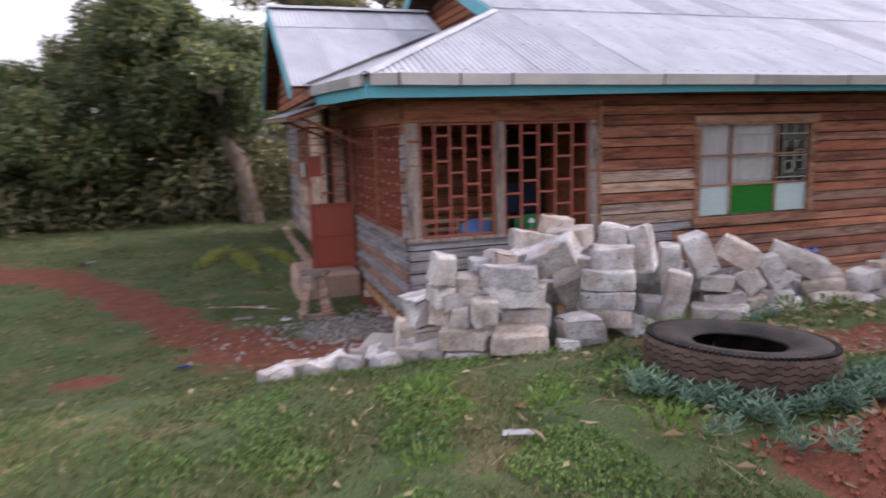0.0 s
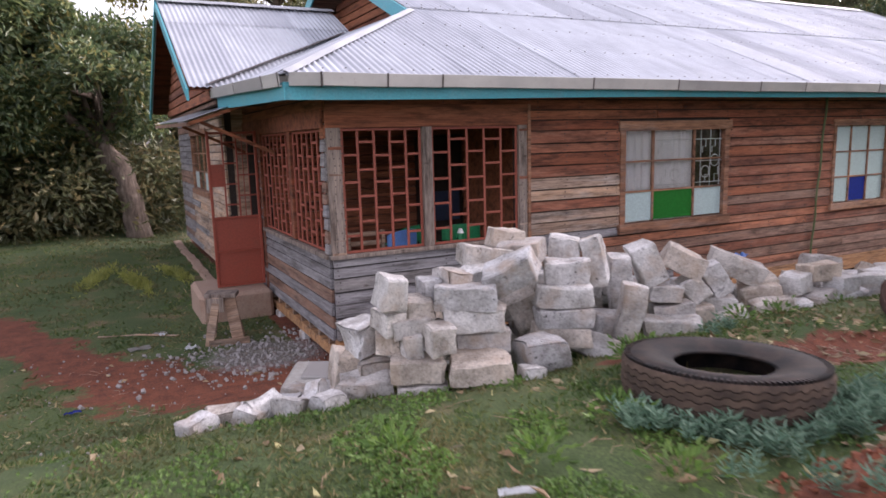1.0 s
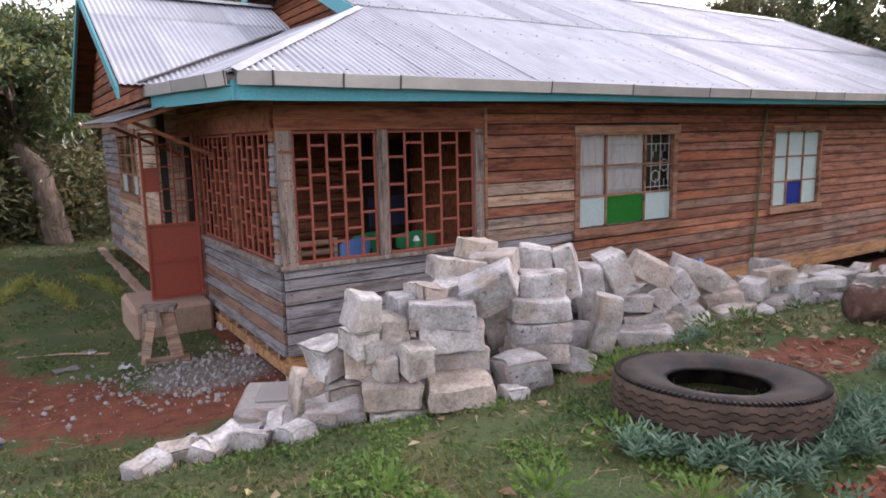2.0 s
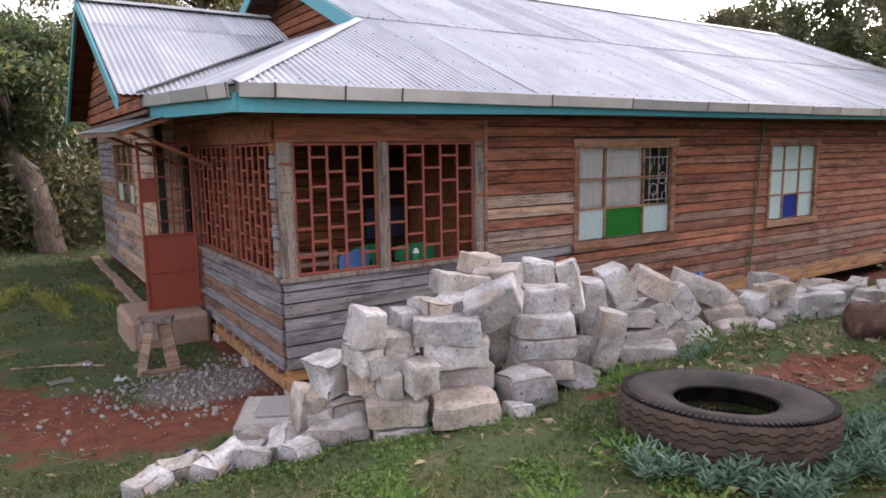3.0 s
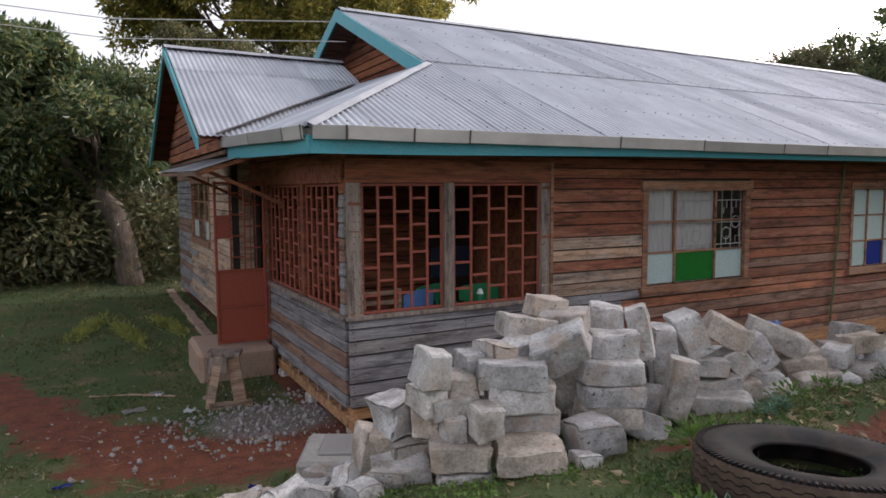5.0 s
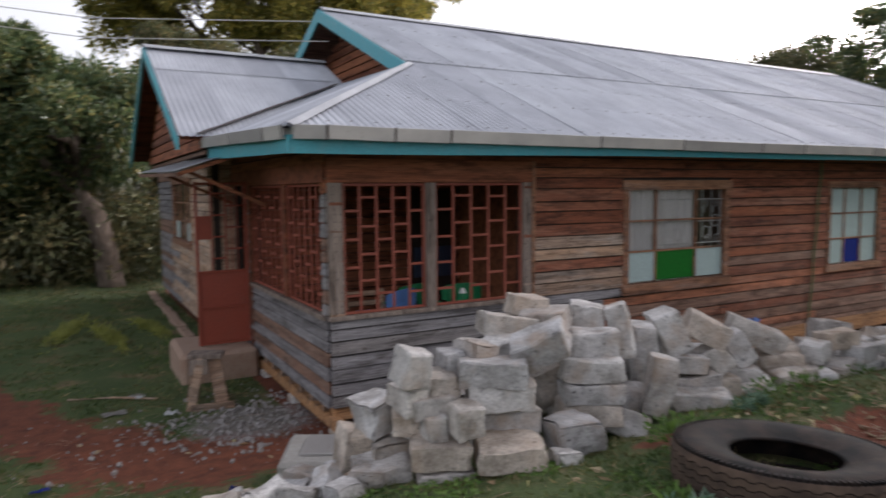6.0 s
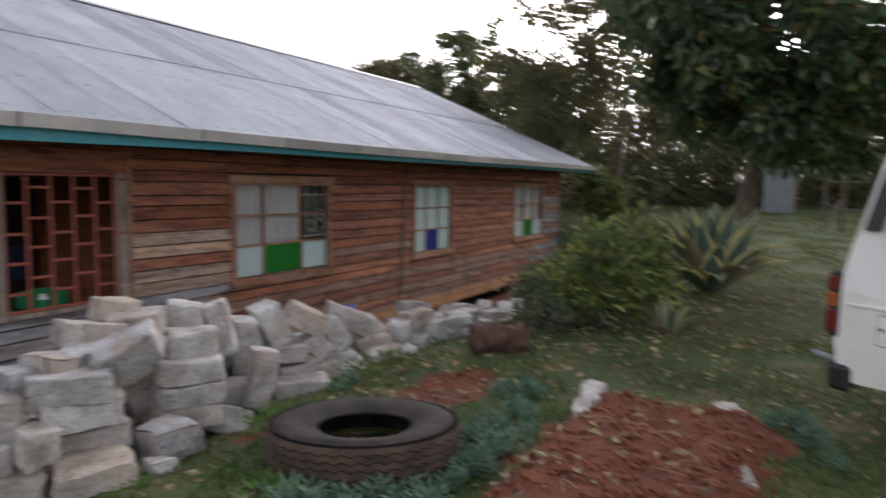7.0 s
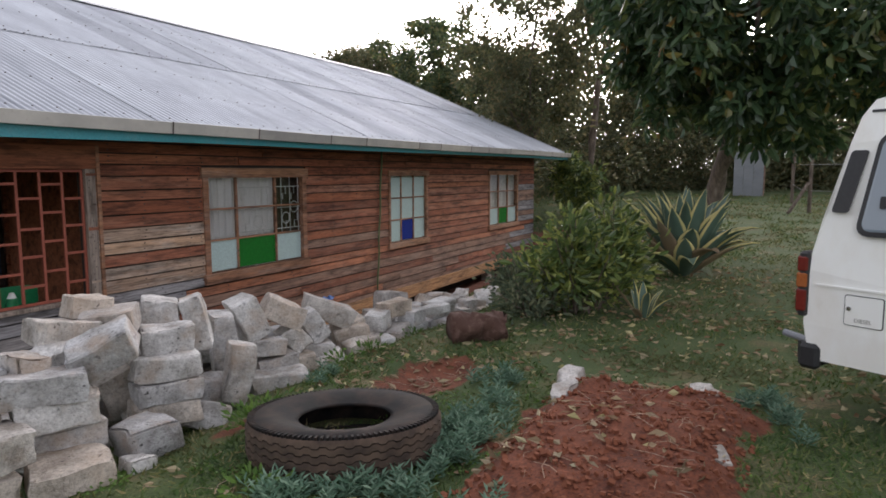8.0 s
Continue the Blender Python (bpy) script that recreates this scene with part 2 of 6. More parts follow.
turf = ramp(nt, grain(nt, gv, 1.7, 5.0), [(0.3, (0.040, 0.074, 0.018)), (0.55, (0.066, 0.096, 0.028)), (0.70, (0.160, 0.122, 0.062))])
turf = mix(nt, 1.0, turf, ramp(nt, grain(nt, gv, 70.0, 4.0, 0.75), [(0.3, (0.25, 0.27, 0.22)), (0.5, (0.9, 0.9, 0.88)), (0.7, (1.8, 1.7, 1.6))]), "MULTIPLY")
edge = calc(nt, "ADD", soil_attr.outputs["Fac"], calc(nt, "MULTIPLY", calc(nt, "SUBTRACT", grain(nt, gv, 5.0, 6.0, 0.7), 0.5), 1.7))
bare = ramp(nt, edge, [(0.42, (0, 0, 0)), (0.62, (1, 1, 1))])
col = mix(nt, bare, turf, earth)
gedge = calc(nt, "ADD", dry_attr.outputs["Fac"], calc(nt, "MULTIPLY", calc(nt, "SUBTRACT", grain(nt, gv, 9.0, 6.0, 0.7), 0.5), 0.9))
grit = ramp(nt, grain(nt, gv, 60.0, 3.0), [(0.35, (0.09, 0.065, 0.055)), (0.65, (0.34, 0.31, 0.30))])
col = mix(nt, ramp(nt, gedge, [(0.5, (0, 0, 0)), (0.8, (0.75, 0.75, 0.75))]), col, grit)
nt.links.new(col, bsdf.inputs["Base Color"])
relief(nt, bsdf, calc(nt, "ADD", grain(nt, gv, 45.0, 6.0, 0.75), calc(nt, "MULTIPLY", e1, 1.0)), 0.6, 0.022)

# tyre rubber, dusty brown on the tread
TYRE, nt, bsdf = shader("worn tyre rubber", 0.72)
tv = place(nt)
dust = ramp(nt, grain(nt, tv, 6.0, 5.0), [(0.42, (0.007, 0.0065, 0.007)), (0.72, (0.045, 0.029, 0.022))])
bsdf.inputs['Specular IOR Level'].default_value = 0.15
nt.links.new(dust, bsdf.inputs["Base Color"])
relief(nt, bsdf, grain(nt, tv, 40.0, 4.0), 0.3, 0.004)
TREAD, nt, bsdf = shader("dusty tyre tread", 0.9)
tv = place(nt)
dust = ramp(nt, grain(nt, tv, 7.0, 5.0), [(0.35, (0.040, 0.026, 0.019)), (0.7, (0.120, 0.078, 0.054))])
nt.links.new(dust, bsdf.inputs["Base Color"])
relief(nt, bsdf, grain(nt, tv, 50.0, 4.0), 0.3, 0.004)


def leaf(name, stops, rough=0.5, through=0.3, dry=None):
    """Leaves: colour by chance from leaf to leaf, light passing through; dry is the colour of parched patches."""
    mat, nt, bsdf = shader(name, rough)
    col = ramp(nt, island(nt), stops)
    if dry:
        parched = ramp(nt, grain(nt, place(nt, world_space=True), 1.1, 5.0, 0.68), [(0.44, (0, 0, 0)), (0.64, (0.8, 0.8, 0.8))])
        col = mix(nt, parched, col, dry)
    col = mix(nt, 1.0, col, ramp(nt, grain(nt, place(nt, world_space=True), 0.9, 3.0), [(0.3, (0.62, 0.66, 0.6)), (0.7, (1.3, 1.25, 1.15))]), "MULTIPLY")
    nt.links.new(col, bsdf.inputs["Base Color"])
    tr, mx = nt.nodes.new("ShaderNodeBsdfTranslucent"), nt.nodes.new("ShaderNodeMixShader")
    nt.links.new(col, tr.inputs["Color"])
    mx.inputs[0].default_value = through
    nt.links.new(bsdf.outputs[0], mx.inputs[1])
    nt.links.new(tr.outputs[0], mx.inputs[2])
    nt.links.new(mx.outputs[0], nt.nodes["Material Output"].inputs["Surface"])
    return mat


LEAF_DARK = leaf("dark broad leaves", [(0.0, (0.050, 0.085, 0.040)), (0.55, (0.105, 0.150, 0.070)), (0.85, (0.19, 0.215, 0.090)), (1.0, (0.30, 0.24, 0.085))], 0.38, 0.35)
LEAF_GLOSSY = leaf("large glossy leaves", [(0.0, (0.040, 0.080, 0.042)), (0.7, (0.085, 0.140, 0.068)), (0.96, (0.17, 0.20, 0.07)), (1.0, (0.26, 0.15, 0.05))], 0.28, 0.4)
LEAF_YELLOW = leaf("yellow-green leaves", [(0.0, (0.15, 0.165, 0.045)), (0.5, (0.29, 0.27, 0.065)), (1.0, (0.48, 0.38, 0.09))], 0.5, 0.4)
LEAF_OLIVE = leaf("olive leaves", [(0.0, (0.085, 0.098, 0.052)), (0.6, (0.145, 0.155, 0.08)), (1.0, (0.25, 0.20, 0.10))], 0.5, 0.4)
LEAF_BUSH = leaf("bush leaves", [(0.0, (0.050, 0.085, 0.030)), (0.5, (0.115, 0.170, 0.050)), (1.0, (0.34, 0.36, 0.10))], 0.42)
LEAF_DUST = leaf("dusty leaves", [(0.0, (0.060, 0.085, 0.055)), (0.6, (0.115, 0.145, 0.090)), (1.0, (0.20, 0.21, 0.13))], 0.7)
LEAF_SILVER = leaf("silvery sage leaves", [(0.0, (0.09, 0.175, 0.120)), (0.6, (0.155, 0.265, 0.195)), (1.0, (0.25, 0.35, 0.275))], 0.75, 0.2)
LEAF_FALLEN = leaf("fallen leaves", [(0.0, (0.20, 0.11, 0.06)), (0.35, (0.30, 0.21, 0.13)), (0.75, (0.42, 0.34, 0.23)), (1.0, (0.46, 0.42, 0.20))], 0.7, 0.15)
GRASS = leaf("grass blades", [(0.0, (0.040, 0.090, 0.020)), (0.5, (0.082, 0.142, 0.034)), (0.82, (0.155, 0.182, 0.060)), (1.0, (0.38, 0.30, 0.17))], 0.7, 0.3, (0.185, 0.150, 0.078))
WEED = leaf("fresh weed leaves", [(0.0, (0.07, 0.15, 0.03)), (1.0, (0.16, 0.26, 0.06))], 0.6, 0.3)
AGAVE_G = leaf("agave green", [(0.0, (0.085, 0.145, 0.12)), (1.0, (0.13, 0.19, 0.155))], 0.5, 0.08)
AGAVE_Y = leaf("agave cream edge", [(0.0, (0.58, 0.50, 0.20)), (1.0, (0.68, 0.62, 0.36))], 0.55, 0.1)
AGAVE_DRY = leaf("dry agave leaf", [(0.0, (0.16, 0.11, 0.07)), (1.0, (0.36, 0.29, 0.19))], 0.85, 0.05)

BARK, nt, bsdf = shader("grey-brown bark", 0.95)
bv = place(nt, (6, 6, 1.5), world_space=True)
bg = grain(nt, bv, 2.0, 6.0, 0.7)
nt.links.new(ramp(nt, bg, [(0.3, (0.07, 0.052, 0.040)), (0.55, (0.17, 0.130, 0.105)), (0.75, (0.34, 0.28, 0.235))]), bsdf.inputs["Base Color"])
relief(nt, bsdf, bg, 0.8, 0.03)


# ---- building helpers ----
def finish(name, bm, material, parent=None, label="", smooth=False):
    me = bpy.data.meshes.new(name)
    bm.normal_update()
    bm.to_mesh(me)
    bm.free()
    if smooth:
        me.shade_smooth()
    for m in material if isinstance(material, (list, tuple)) else (material,):
        me.materials.append(m)
    ob = new(name, me)
    if parent:
        ob.parent = parent
        ob.matrix_parent_inverse = Matrix.Translation(parent.location).inverted() if parent.parent is None else parent.matrix_parent_inverse.copy()
    if label:
        ob["label"] = label
    return ob


def part(name, bm, material, parent, label="", smooth=False):
    return finish(name, bm, material, parent, label, smooth)


def root(name, label, category, group="", kind="", at=(0, 0, 0)):
    ob = new(name)
    ob.location = at
    ob.empty_display_size = 0.1
    return tagged(ob, label, category, group, kind)


def cuboid(bm, x0, x1, y0, y1, z0, z1, m=None, bevel=0.0):
    vs = [bm.verts.new((x, y, z)) for z in (z0, z1) for y in (y0, y1) for x in (x0, x1)]
    if m is not None:
        for v in vs:
            v.co = m @ v.co
    fs = [bm.faces.new([vs[i] for i in q]) for q in ((0, 2, 3, 1), (4, 5, 7, 6), (0, 1, 5, 4), (2, 6, 7, 3), (0, 4, 6, 2), (1, 3, 7, 5))]
    if bevel:
        es = {e for f in fs for e in f.edges}
        bmesh.ops.bevel(bm, geom=list(es), offset=bevel, segments=1, affect="EDGES")
    return bm


def box(name, x0, x1, y0, y1, z0, z1, material, parent=None, label="", bevel=0.004):
    """A squared piece with eased edges, its origin at its middle."""
    bm = bmesh.new()
    c = Vector(((x0 + x1) / 2, (y0 + y1) / 2, (z0 + z1) / 2))
    cuboid(bm, x0 - c.x, x1 - c.x, y0 - c.y, y1 - c.y, z0 - c.z, z1 - c.z, None, bevel)
    ob = finish(name, bm, material, None, label)
    return settle(ob, Matrix.Translation(c), parent)


def settle(ob, m, parent=None):
    """Puts ob at the pose m of the world, under parent."""
    if parent:
        ob.parent = parent
        base = Matrix.Translation(parent.location)
        if parent.parent:
            base = Matrix.Translation(parent.parent.location) @ base
        ob.matrix_parent_inverse = Matrix()
        ob.matrix_basis = base.inverted() @ m
    else:
        ob.matrix_basis = m
    return ob


def tube(bm, path, radius, sides=6, taper=None):
    """A round bar along points."""
    pts = [Vector(p) for p in path]
    rings = []
    for i, p in enumerate(pts):
        d = (pts[min(i + 1, len(pts) - 1)] - pts[max(i - 1, 0)]).normalized()
        a = d.orthogonal().normalized()
        b = d.cross(a)
        r = radius if taper is None else radius * (1 + (taper - 1) * i / (len(pts) - 1))
        rings.append([bm.verts.new(p + r * (math.cos(t) * a + math.sin(t) * b)) for t in (2 * math.pi * k / sides for k in range(sides))])
    for q, s in zip(rings, rings[1:]):
        turn = min(range(sides), key=lambda k: (q[0].co - s[k].co).length)
        s[:] = s[turn:] + s[:turn]
        for k in range(sides):
            bm.faces.new((q[k], q[(k + 1) % sides], s[(k + 1) % sides], s[k]))
    bm.faces.new(rings[0][::-1])
    bm.faces.new(rings[-1])
    return bm


def smooth01(t):
    t = max(0.0, min(1.0, t))
    return t * t * (3 - 2 * t)


def ground_z(x, y):
    """The lie of the land: a grassy bank that falls towards the house, and a slow rise beyond it."""
    start = 3.55 + 0.09 * max(0.0, min(7.0, x - 3.2))
    fall = smooth01((y - start) / 3.8)
    z = 0.38 - 0.88 * fall - 0.34 * smooth01((x - 6.0) / 4.0) * smooth01((y - 4.5) / 1.5) * smooth01((19.5 - x) / 3.0)
    if x > 17.5:
        z += 0.88 * fall * smooth01((x - 17.5) / 4.0)
    z += 0.036 * max(0.0, min(40.0, x - 8.0)) * smooth01((9.5 - y) / 3.0 + max(0.0, x - 19) / 3)
    if x < -1.0:
        z -= 0.05 * min(6.0, -1.0 - x) * smooth01((6.0 - y) / 5.0)
    z += 0.10 * smooth01((y - 11) / 8) * smooth01((-x + 1.5) / 2)
    z += 0.030 * noise.noise((x * 0.55, y * 0.55, 0.3)) + 0.012 * noise.noise((x * 2.3, y * 2.3, 4.0))
    z -= 0.30 * math.exp(-(((x - 7.6) / 2.0) ** 2 + ((y - 5.0) / 0.62) ** 2) ** 2)
    # the dug bed beside the tyre, and the heap of red soil
    z -= 0.10 * math.exp(-(((x - 4.55) / 0.60) ** 2 + ((y - 3.62) / 0.34) ** 2) ** 2)
    heap = smooth01((x - 2.2) / 0.9) * smooth01((4.68 - x) / 0.22) * smooth01((y - 1.20) / 0.28) * smooth01((2.52 - y) / 0.20)
    z += heap * (0.13 + 0.05 * noise.noise((x * 2.6, y * 2.6, 8.0)) + 0.035 * noise.noise((x * 7.5, y * 7.5, 2.0)))
    return z

# ---- the house ----
WX, WY, WR = 2.15, 7.42, 17.8          # outer faces of the left wall and the front wall, and the right-hand end
BACK = 18.6
EX, EY, EZ = 1.60, 6.86, 2.42          # eave lines and their height
SLOPE, RIDGE_Y, GABLET_X, RAKE_X = 0.436, 13.0, 4.08, 19.5
RIDGE_Z = EZ + SLOPE * (RIDGE_Y - EY)
RISE = 0.03                            # the side eave climbs a little towards the wing
HIP_K = 1 - RISE / SLOPE

rng = random.Random(7)
nails = []                             # where the front boards are nailed


def board(parent, axis, a0, a1, face, z0, z1, material, thick=0.024):
    """One board of a wall: along x on a wall that faces -y, along y on one that faces -x. Slightly cupped and out of line."""
    L, H = a1 - a0 - 0.006, z1 - z0 - 0.016
    bm = bmesh.new()
    rows = []
    n = max(1, int(L / 0.9))
    lean = rng.uniform(0.006, 0.014)
    for i in range(n + 1):
        x = -L / 2 + L * i / n
        w = rng.uniform(-0.003, 0.003)
        prof = [(-H / 2 + rng.uniform(-0.003, 0.003), -thick / 2 - lean), (H / 2 + rng.uniform(-0.003, 0.002), -thick / 2), (H / 2, thick / 2), (-H / 2, thick / 2)]
        rows.append([bm.verts.new((x, q + w, p)) for p, q in prof])
    for r, s in zip(rows, rows[1:]):
        for k in range(4):
            bm.faces.new((r[k], s[k], s[(k + 1) % 4], r[(k + 1) % 4]))
    bm.faces.new(rows[0])
    bm.faces.new(rows[-1][::-1])
    ob = finish("board", bm, material)
    turn = rng.uniform(-0.12, 0.12)
    if axis == "x" and face == WY:
        k = a0 + 0.05
        while k < a1:
            nails.extend((k + rng.uniform(-0.02, 0.02), face - thick - 0.012, (z0 + z1) / 2 + q * H) for q in (-0.26, 0.26))
            k += 0.62 if a1 - k > 0.7 else max(0.08, a1 - k - 0.05)
    if axis == "x":
        m = pose((a0 + a1) / 2, face - thick / 2, (z0 + z1) / 2, 0, turn, 0)
    else:
        m = pose(face - thick / 2, (a0 + a1) / 2, (z0 + z1) / 2, 0, turn, -90)
    return settle(ob, m, parent)


def clad(parent, axis, a0, a1, z0, z1, face, pick, holes=(), rise=0.13, spans=(2.2, 5.2)):
    """Rows of boards between a0 and a1, stopped at the openings."""
    z = z0
    while z < z1 - 0.03:
        h = min(rise * rng.uniform(0.85, 1.15), z1 - z)
        if z1 - z - h < 0.05:
            h = z1 - z
        cuts = [a0, a1]
        free = [(a0, a1)]
        for h0, h1, hz0, hz1 in holes:
            if z < hz1 - 0.04 and z + h > hz0 + 0.04:
                free = [q for s, e in free for q in ((s, min(e, h0)), (max(s, h1), e)) if q[1] - q[0] > 0.03]
        for s, e in free:
            while s < e:
                n = e if e - s < spans[1] * 0.75 else s + rng.uniform(*spans)
                if e - n < 0.35:
                    n = e
                board(parent, axis, s, n, face, z, z + h, pick((s + n) / 2, z + h / 2))
                s = n
        z += h


wall_front = root("wall_front", "long front wall of mixed brown and weathered boards", "wall", kind="structure")
wall_left = root("wall_left", "side wall of grey weathered boards under a gable", "wall", kind="structure")
W1, W2, W3 = (5.93, 7.87, 0.62, 1.95), (10.16, 11.60, 0.63, 1.93), (14.63, 16.55, 0.63, 1.94)
PORCH = (2.30, 4.42, 0.68, 1.95)
SIDE = (7.56, 10.40, 0.68, 1.95)
DOOR = (10.52, 11.42, -0.10, 1.98)
WING_WINDOW = (13.20, 15.30, 0.97, 2.10)


def front_pick(x, z):
    if x < 4.7 and z < 0.72:
        return GREY
    if z > 1.9:
        return RED
    if x < 6.2 and z < 1.3:
        return TAN if z < 0.85 or rng.random() < 0.7 else BROWN
    if x > 16.4 and z < 1.6:
        return rng.choice((GREY, DUSTY))
    if z < 0.45:
        return rng.choice((DUSTY, BROWN, BROWN, DUSTY))
    return rng.choice((BROWN, BROWN, RED, BROWN, RED, BROWN, BROWN, DUSTY))


def side_pick(y, z):
    if y < 10.6 and z > 1.8:
        return RED
    if y < 10.6:
        return rng.choice((GREY, GREY, GREY, DUSTY))
    return TAN if y < 14.6 else rng.choice((GREY, DUSTY))


# inner cores of the walls, set behind the boards, with the same openings; DARK ones paint shade into the joints
def core(name, axis, a0, a1, f0, f1, z0, z1, holes, parent, material=None):
    xs = sorted({a0, a1, *(v for h in holes for v in h[:2])})
    bm = bmesh.new()
    for s, e in zip(xs, xs[1:]):
        here = sorted((h[2], h[3]) for h in holes if h[0] < (s + e) / 2 < h[1])
        z = z0
        for lo, hi in here + [(z1, z1)]:
            if lo - z > 0.01:
                cuboid(bm, *((s, e, f0, f1) if axis == "x" else (f0, f1, s, e)), z, lo)
            z = hi
    return finish(name, bm, material or DARK, parent)


clad(wall_front, "x", WX, WR, -0.23, 2.34, WY, front_pick, (W1, W2, W3, PORCH))
clad(wall_left, "y", WY, 11.45, -0.23, 2.42, WX, side_pick, (SIDE, DOOR))
WINGX, WINGEND = 1.85, 17.5
wall_wing = root("wall_wing", "grey boarded wall of the side wing", "wall", kind="structure")
clad(wall_wing, "y", 11.45, WINGEND, -0.20, 2.42, WINGX, side_pick, (WING_WINDOW,))
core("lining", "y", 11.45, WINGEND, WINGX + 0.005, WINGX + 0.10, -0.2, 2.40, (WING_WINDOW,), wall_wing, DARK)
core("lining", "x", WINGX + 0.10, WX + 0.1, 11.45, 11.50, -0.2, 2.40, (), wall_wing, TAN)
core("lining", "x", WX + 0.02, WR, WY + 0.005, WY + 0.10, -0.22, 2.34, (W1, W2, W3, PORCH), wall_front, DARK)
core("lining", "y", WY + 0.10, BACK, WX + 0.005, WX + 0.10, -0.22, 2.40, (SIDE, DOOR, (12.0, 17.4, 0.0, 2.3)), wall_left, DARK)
wall_right = root("wall_right", "end wall of weathered boards", "wall", kind="structure")
core("lining", "y", WY + 0.10, BACK, WR - 0.1, WR - 0.005, -0.22, 2.4, (), wall_right, DUSTY)
wall_back = root("wall_back", "plain boarded back wall", "wall", kind="structure")
core("lining", "x", WX + 0.1, WR - 0.1, BACK - 0.1, BACK, -0.22, 2.40, (), wall_back, DUSTY)
ceiling = box("ceiling", WX + 0.1, WR - 0.1, WY + 0.1, BACK - 0.1, 2.36, 2.40, DUSTY)
tagged(ceiling, "dark boarded ceiling inside the house", "ceiling", kind="structure")
floor = box("floor", WX + 0.05, WR - 0.1, WY + 0.06, BACK - 0.1, -0.20, -0.06, DUSTY)
tagged(floor, "timber floor raised on short piers", "floor", kind="structure")

bm = bmesh.new()
for x, y, z in nails:
    cuboid(bm, x - 0.006, x + 0.006, y, y + 0.02, z - 0.006, z + 0.006)
finish("nail_heads", bm, NAIL, wall_front)["kind"] = "stuff"

# corner posts, head beam and sills of the porch
for n, x0, x1 in (("post", WX - 0.005, WX + 0.14), ("post", 3.20, 3.31), ("post", 4.42, 4.53)):
    box(n, x0, x1, WY - 0.035, WY + 0.06, 0.70 if x0 < 3 else 0.66, 2.02, POST, wall_front, "grey weathered upright post")
box("head_board", WX - 0.02, 4.56, WY - 0.045, WY - 0.026, 1.965, 2.20, RED, wall_front, "reddish head board")
box("sill_board", WX - 0.02, 4.50, WY - 0.06, WY + 0.05, 0.635, 0.675, POST, wall_front, "pale sill board")
for y0, y1 in ((8.74, 8.86), (10.36, 10.50)):
    box("post", WX - 0.035, WX + 0.06, y0, y1, 0.70 if y0 < 9 else -0.22, 2.02, RED, wall_left)
box("head_board", WX - 0.046, WX - 0.026, WY + 0.0, 11.5, 1.965, 2.16, RED, wall_left)
box("sill_board", WX - 0.06, WX + 0.05, WY + 0.02, 10.40, 0.635, 0.68, POST, wall_left)
box("corner_strip", 4.535, 4.575, WY - 0.05, WY - 0.026, 0.60, 2.2, FRAME, wall_front)

# bearers below the boards
box("bearer", 8.0, WR + 0.03, WY - 0.062, WY - 0.036, -0.40, -0.17, BEAM, wall_front, "orange-brown skirting timber")
for n, a in (("bearer", (WX + 4.2, WR + 0.05, WY - 0.02, WY + 0.12, -0.37, -0.235)), ("bearer", (WX + 0.02, WX + 4.1, WY - 0.015, WY + 0.12, -0.36, -0.235)), ("bearer", (WX - 0.03, WX + 0.07, WY - 0.25, 10.6, -0.42, -0.31))):
    box(n, *a, BEAM, wall_front, "orange-brown bearer timber")
for k in range(9):
    y = WY + 0.2 + k * 0.37
    box("joist_end", WX - 0.02, WX + 0.2, y, y + 0.05, -0.31, -0.235, LOOSE, wall_left)
# solid near-black box, painted shade filling the space below the raised floor
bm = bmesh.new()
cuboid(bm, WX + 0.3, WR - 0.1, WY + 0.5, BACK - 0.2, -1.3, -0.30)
tagged(finish("crawl_space", bm, DARK), "near-black box standing in for the shade under the raised floor", "foundation", kind="structure")
for k, (x, y) in enumerate(((2.25, 7.45), (2.2, 8.7), (2.2, 9.9), (5.0, 7.55), (8.4, 7.55), (11.8, 7.55), (14.9, 7.55), (17.5, 7.55), (2.2, 12.5), (2.2, 15.0), (2.2, 17.5))):
    z = ground_z(x, y)
    tagged(box("pier", x - 0.10, x + 0.10, y - 0.10, y + 0.10, z - 0.1, -0.42 if x < 3 and y < 10 else -0.37 if x > 3 else -0.24, STONE, bevel=0.02), "short stone pier under the floor bearers", "pier", "piers under the house", "structure")


# ---- roof ----
PITCH, AMP = 0.0762, 0.009


def corrugated(name, u0, u1, v0, v1, place_uv, lim=None, low=None, parent=None, tilt=0.0):
    """A sheet of corrugated iron. u runs along the eave, v up the slope; lim and low cut it at a hip or a valley."""
    n = int(round((u1 - u0) / PITCH * 8))
    bm = bmesh.new()
    prev = None
    for i in range(n + 1):
        u = u0 + (u1 - u0) * i / n
        hgt = AMP * math.sin(2 * math.pi * u / PITCH)
        top = min(v1, lim(u)) if lim else v1
        bot = max(v0, low(u)) if low else v0
        if top - bot < 0.004:
            prev = None
            continue
        col = [bm.verts.new(place_uv(u, v, hgt + tilt * (1 - (v - v0) / (v1 - v0)))) for v in (bot, top)]
        if prev:
            bm.faces.new((prev[0], col[0], col[1], prev[1]))
        prev = col
    if not bm.faces:
        bm.free()
        return None
    return finish(name, bm, ZINC, parent, smooth=True)


def slope_frame(origin, along, up):
    """Turns u, v and height over the sheet into a place."""
    o, a, b = Vector(origin), Vector(along).normalized(), Vector(up).normalized()
    c = a.cross(b).normalized()
    return lambda u, v, h: o + u * a + v * b + h * c


roof = root("roof_main", "long corrugated iron roof, dull grey", "roof", kind="structure")
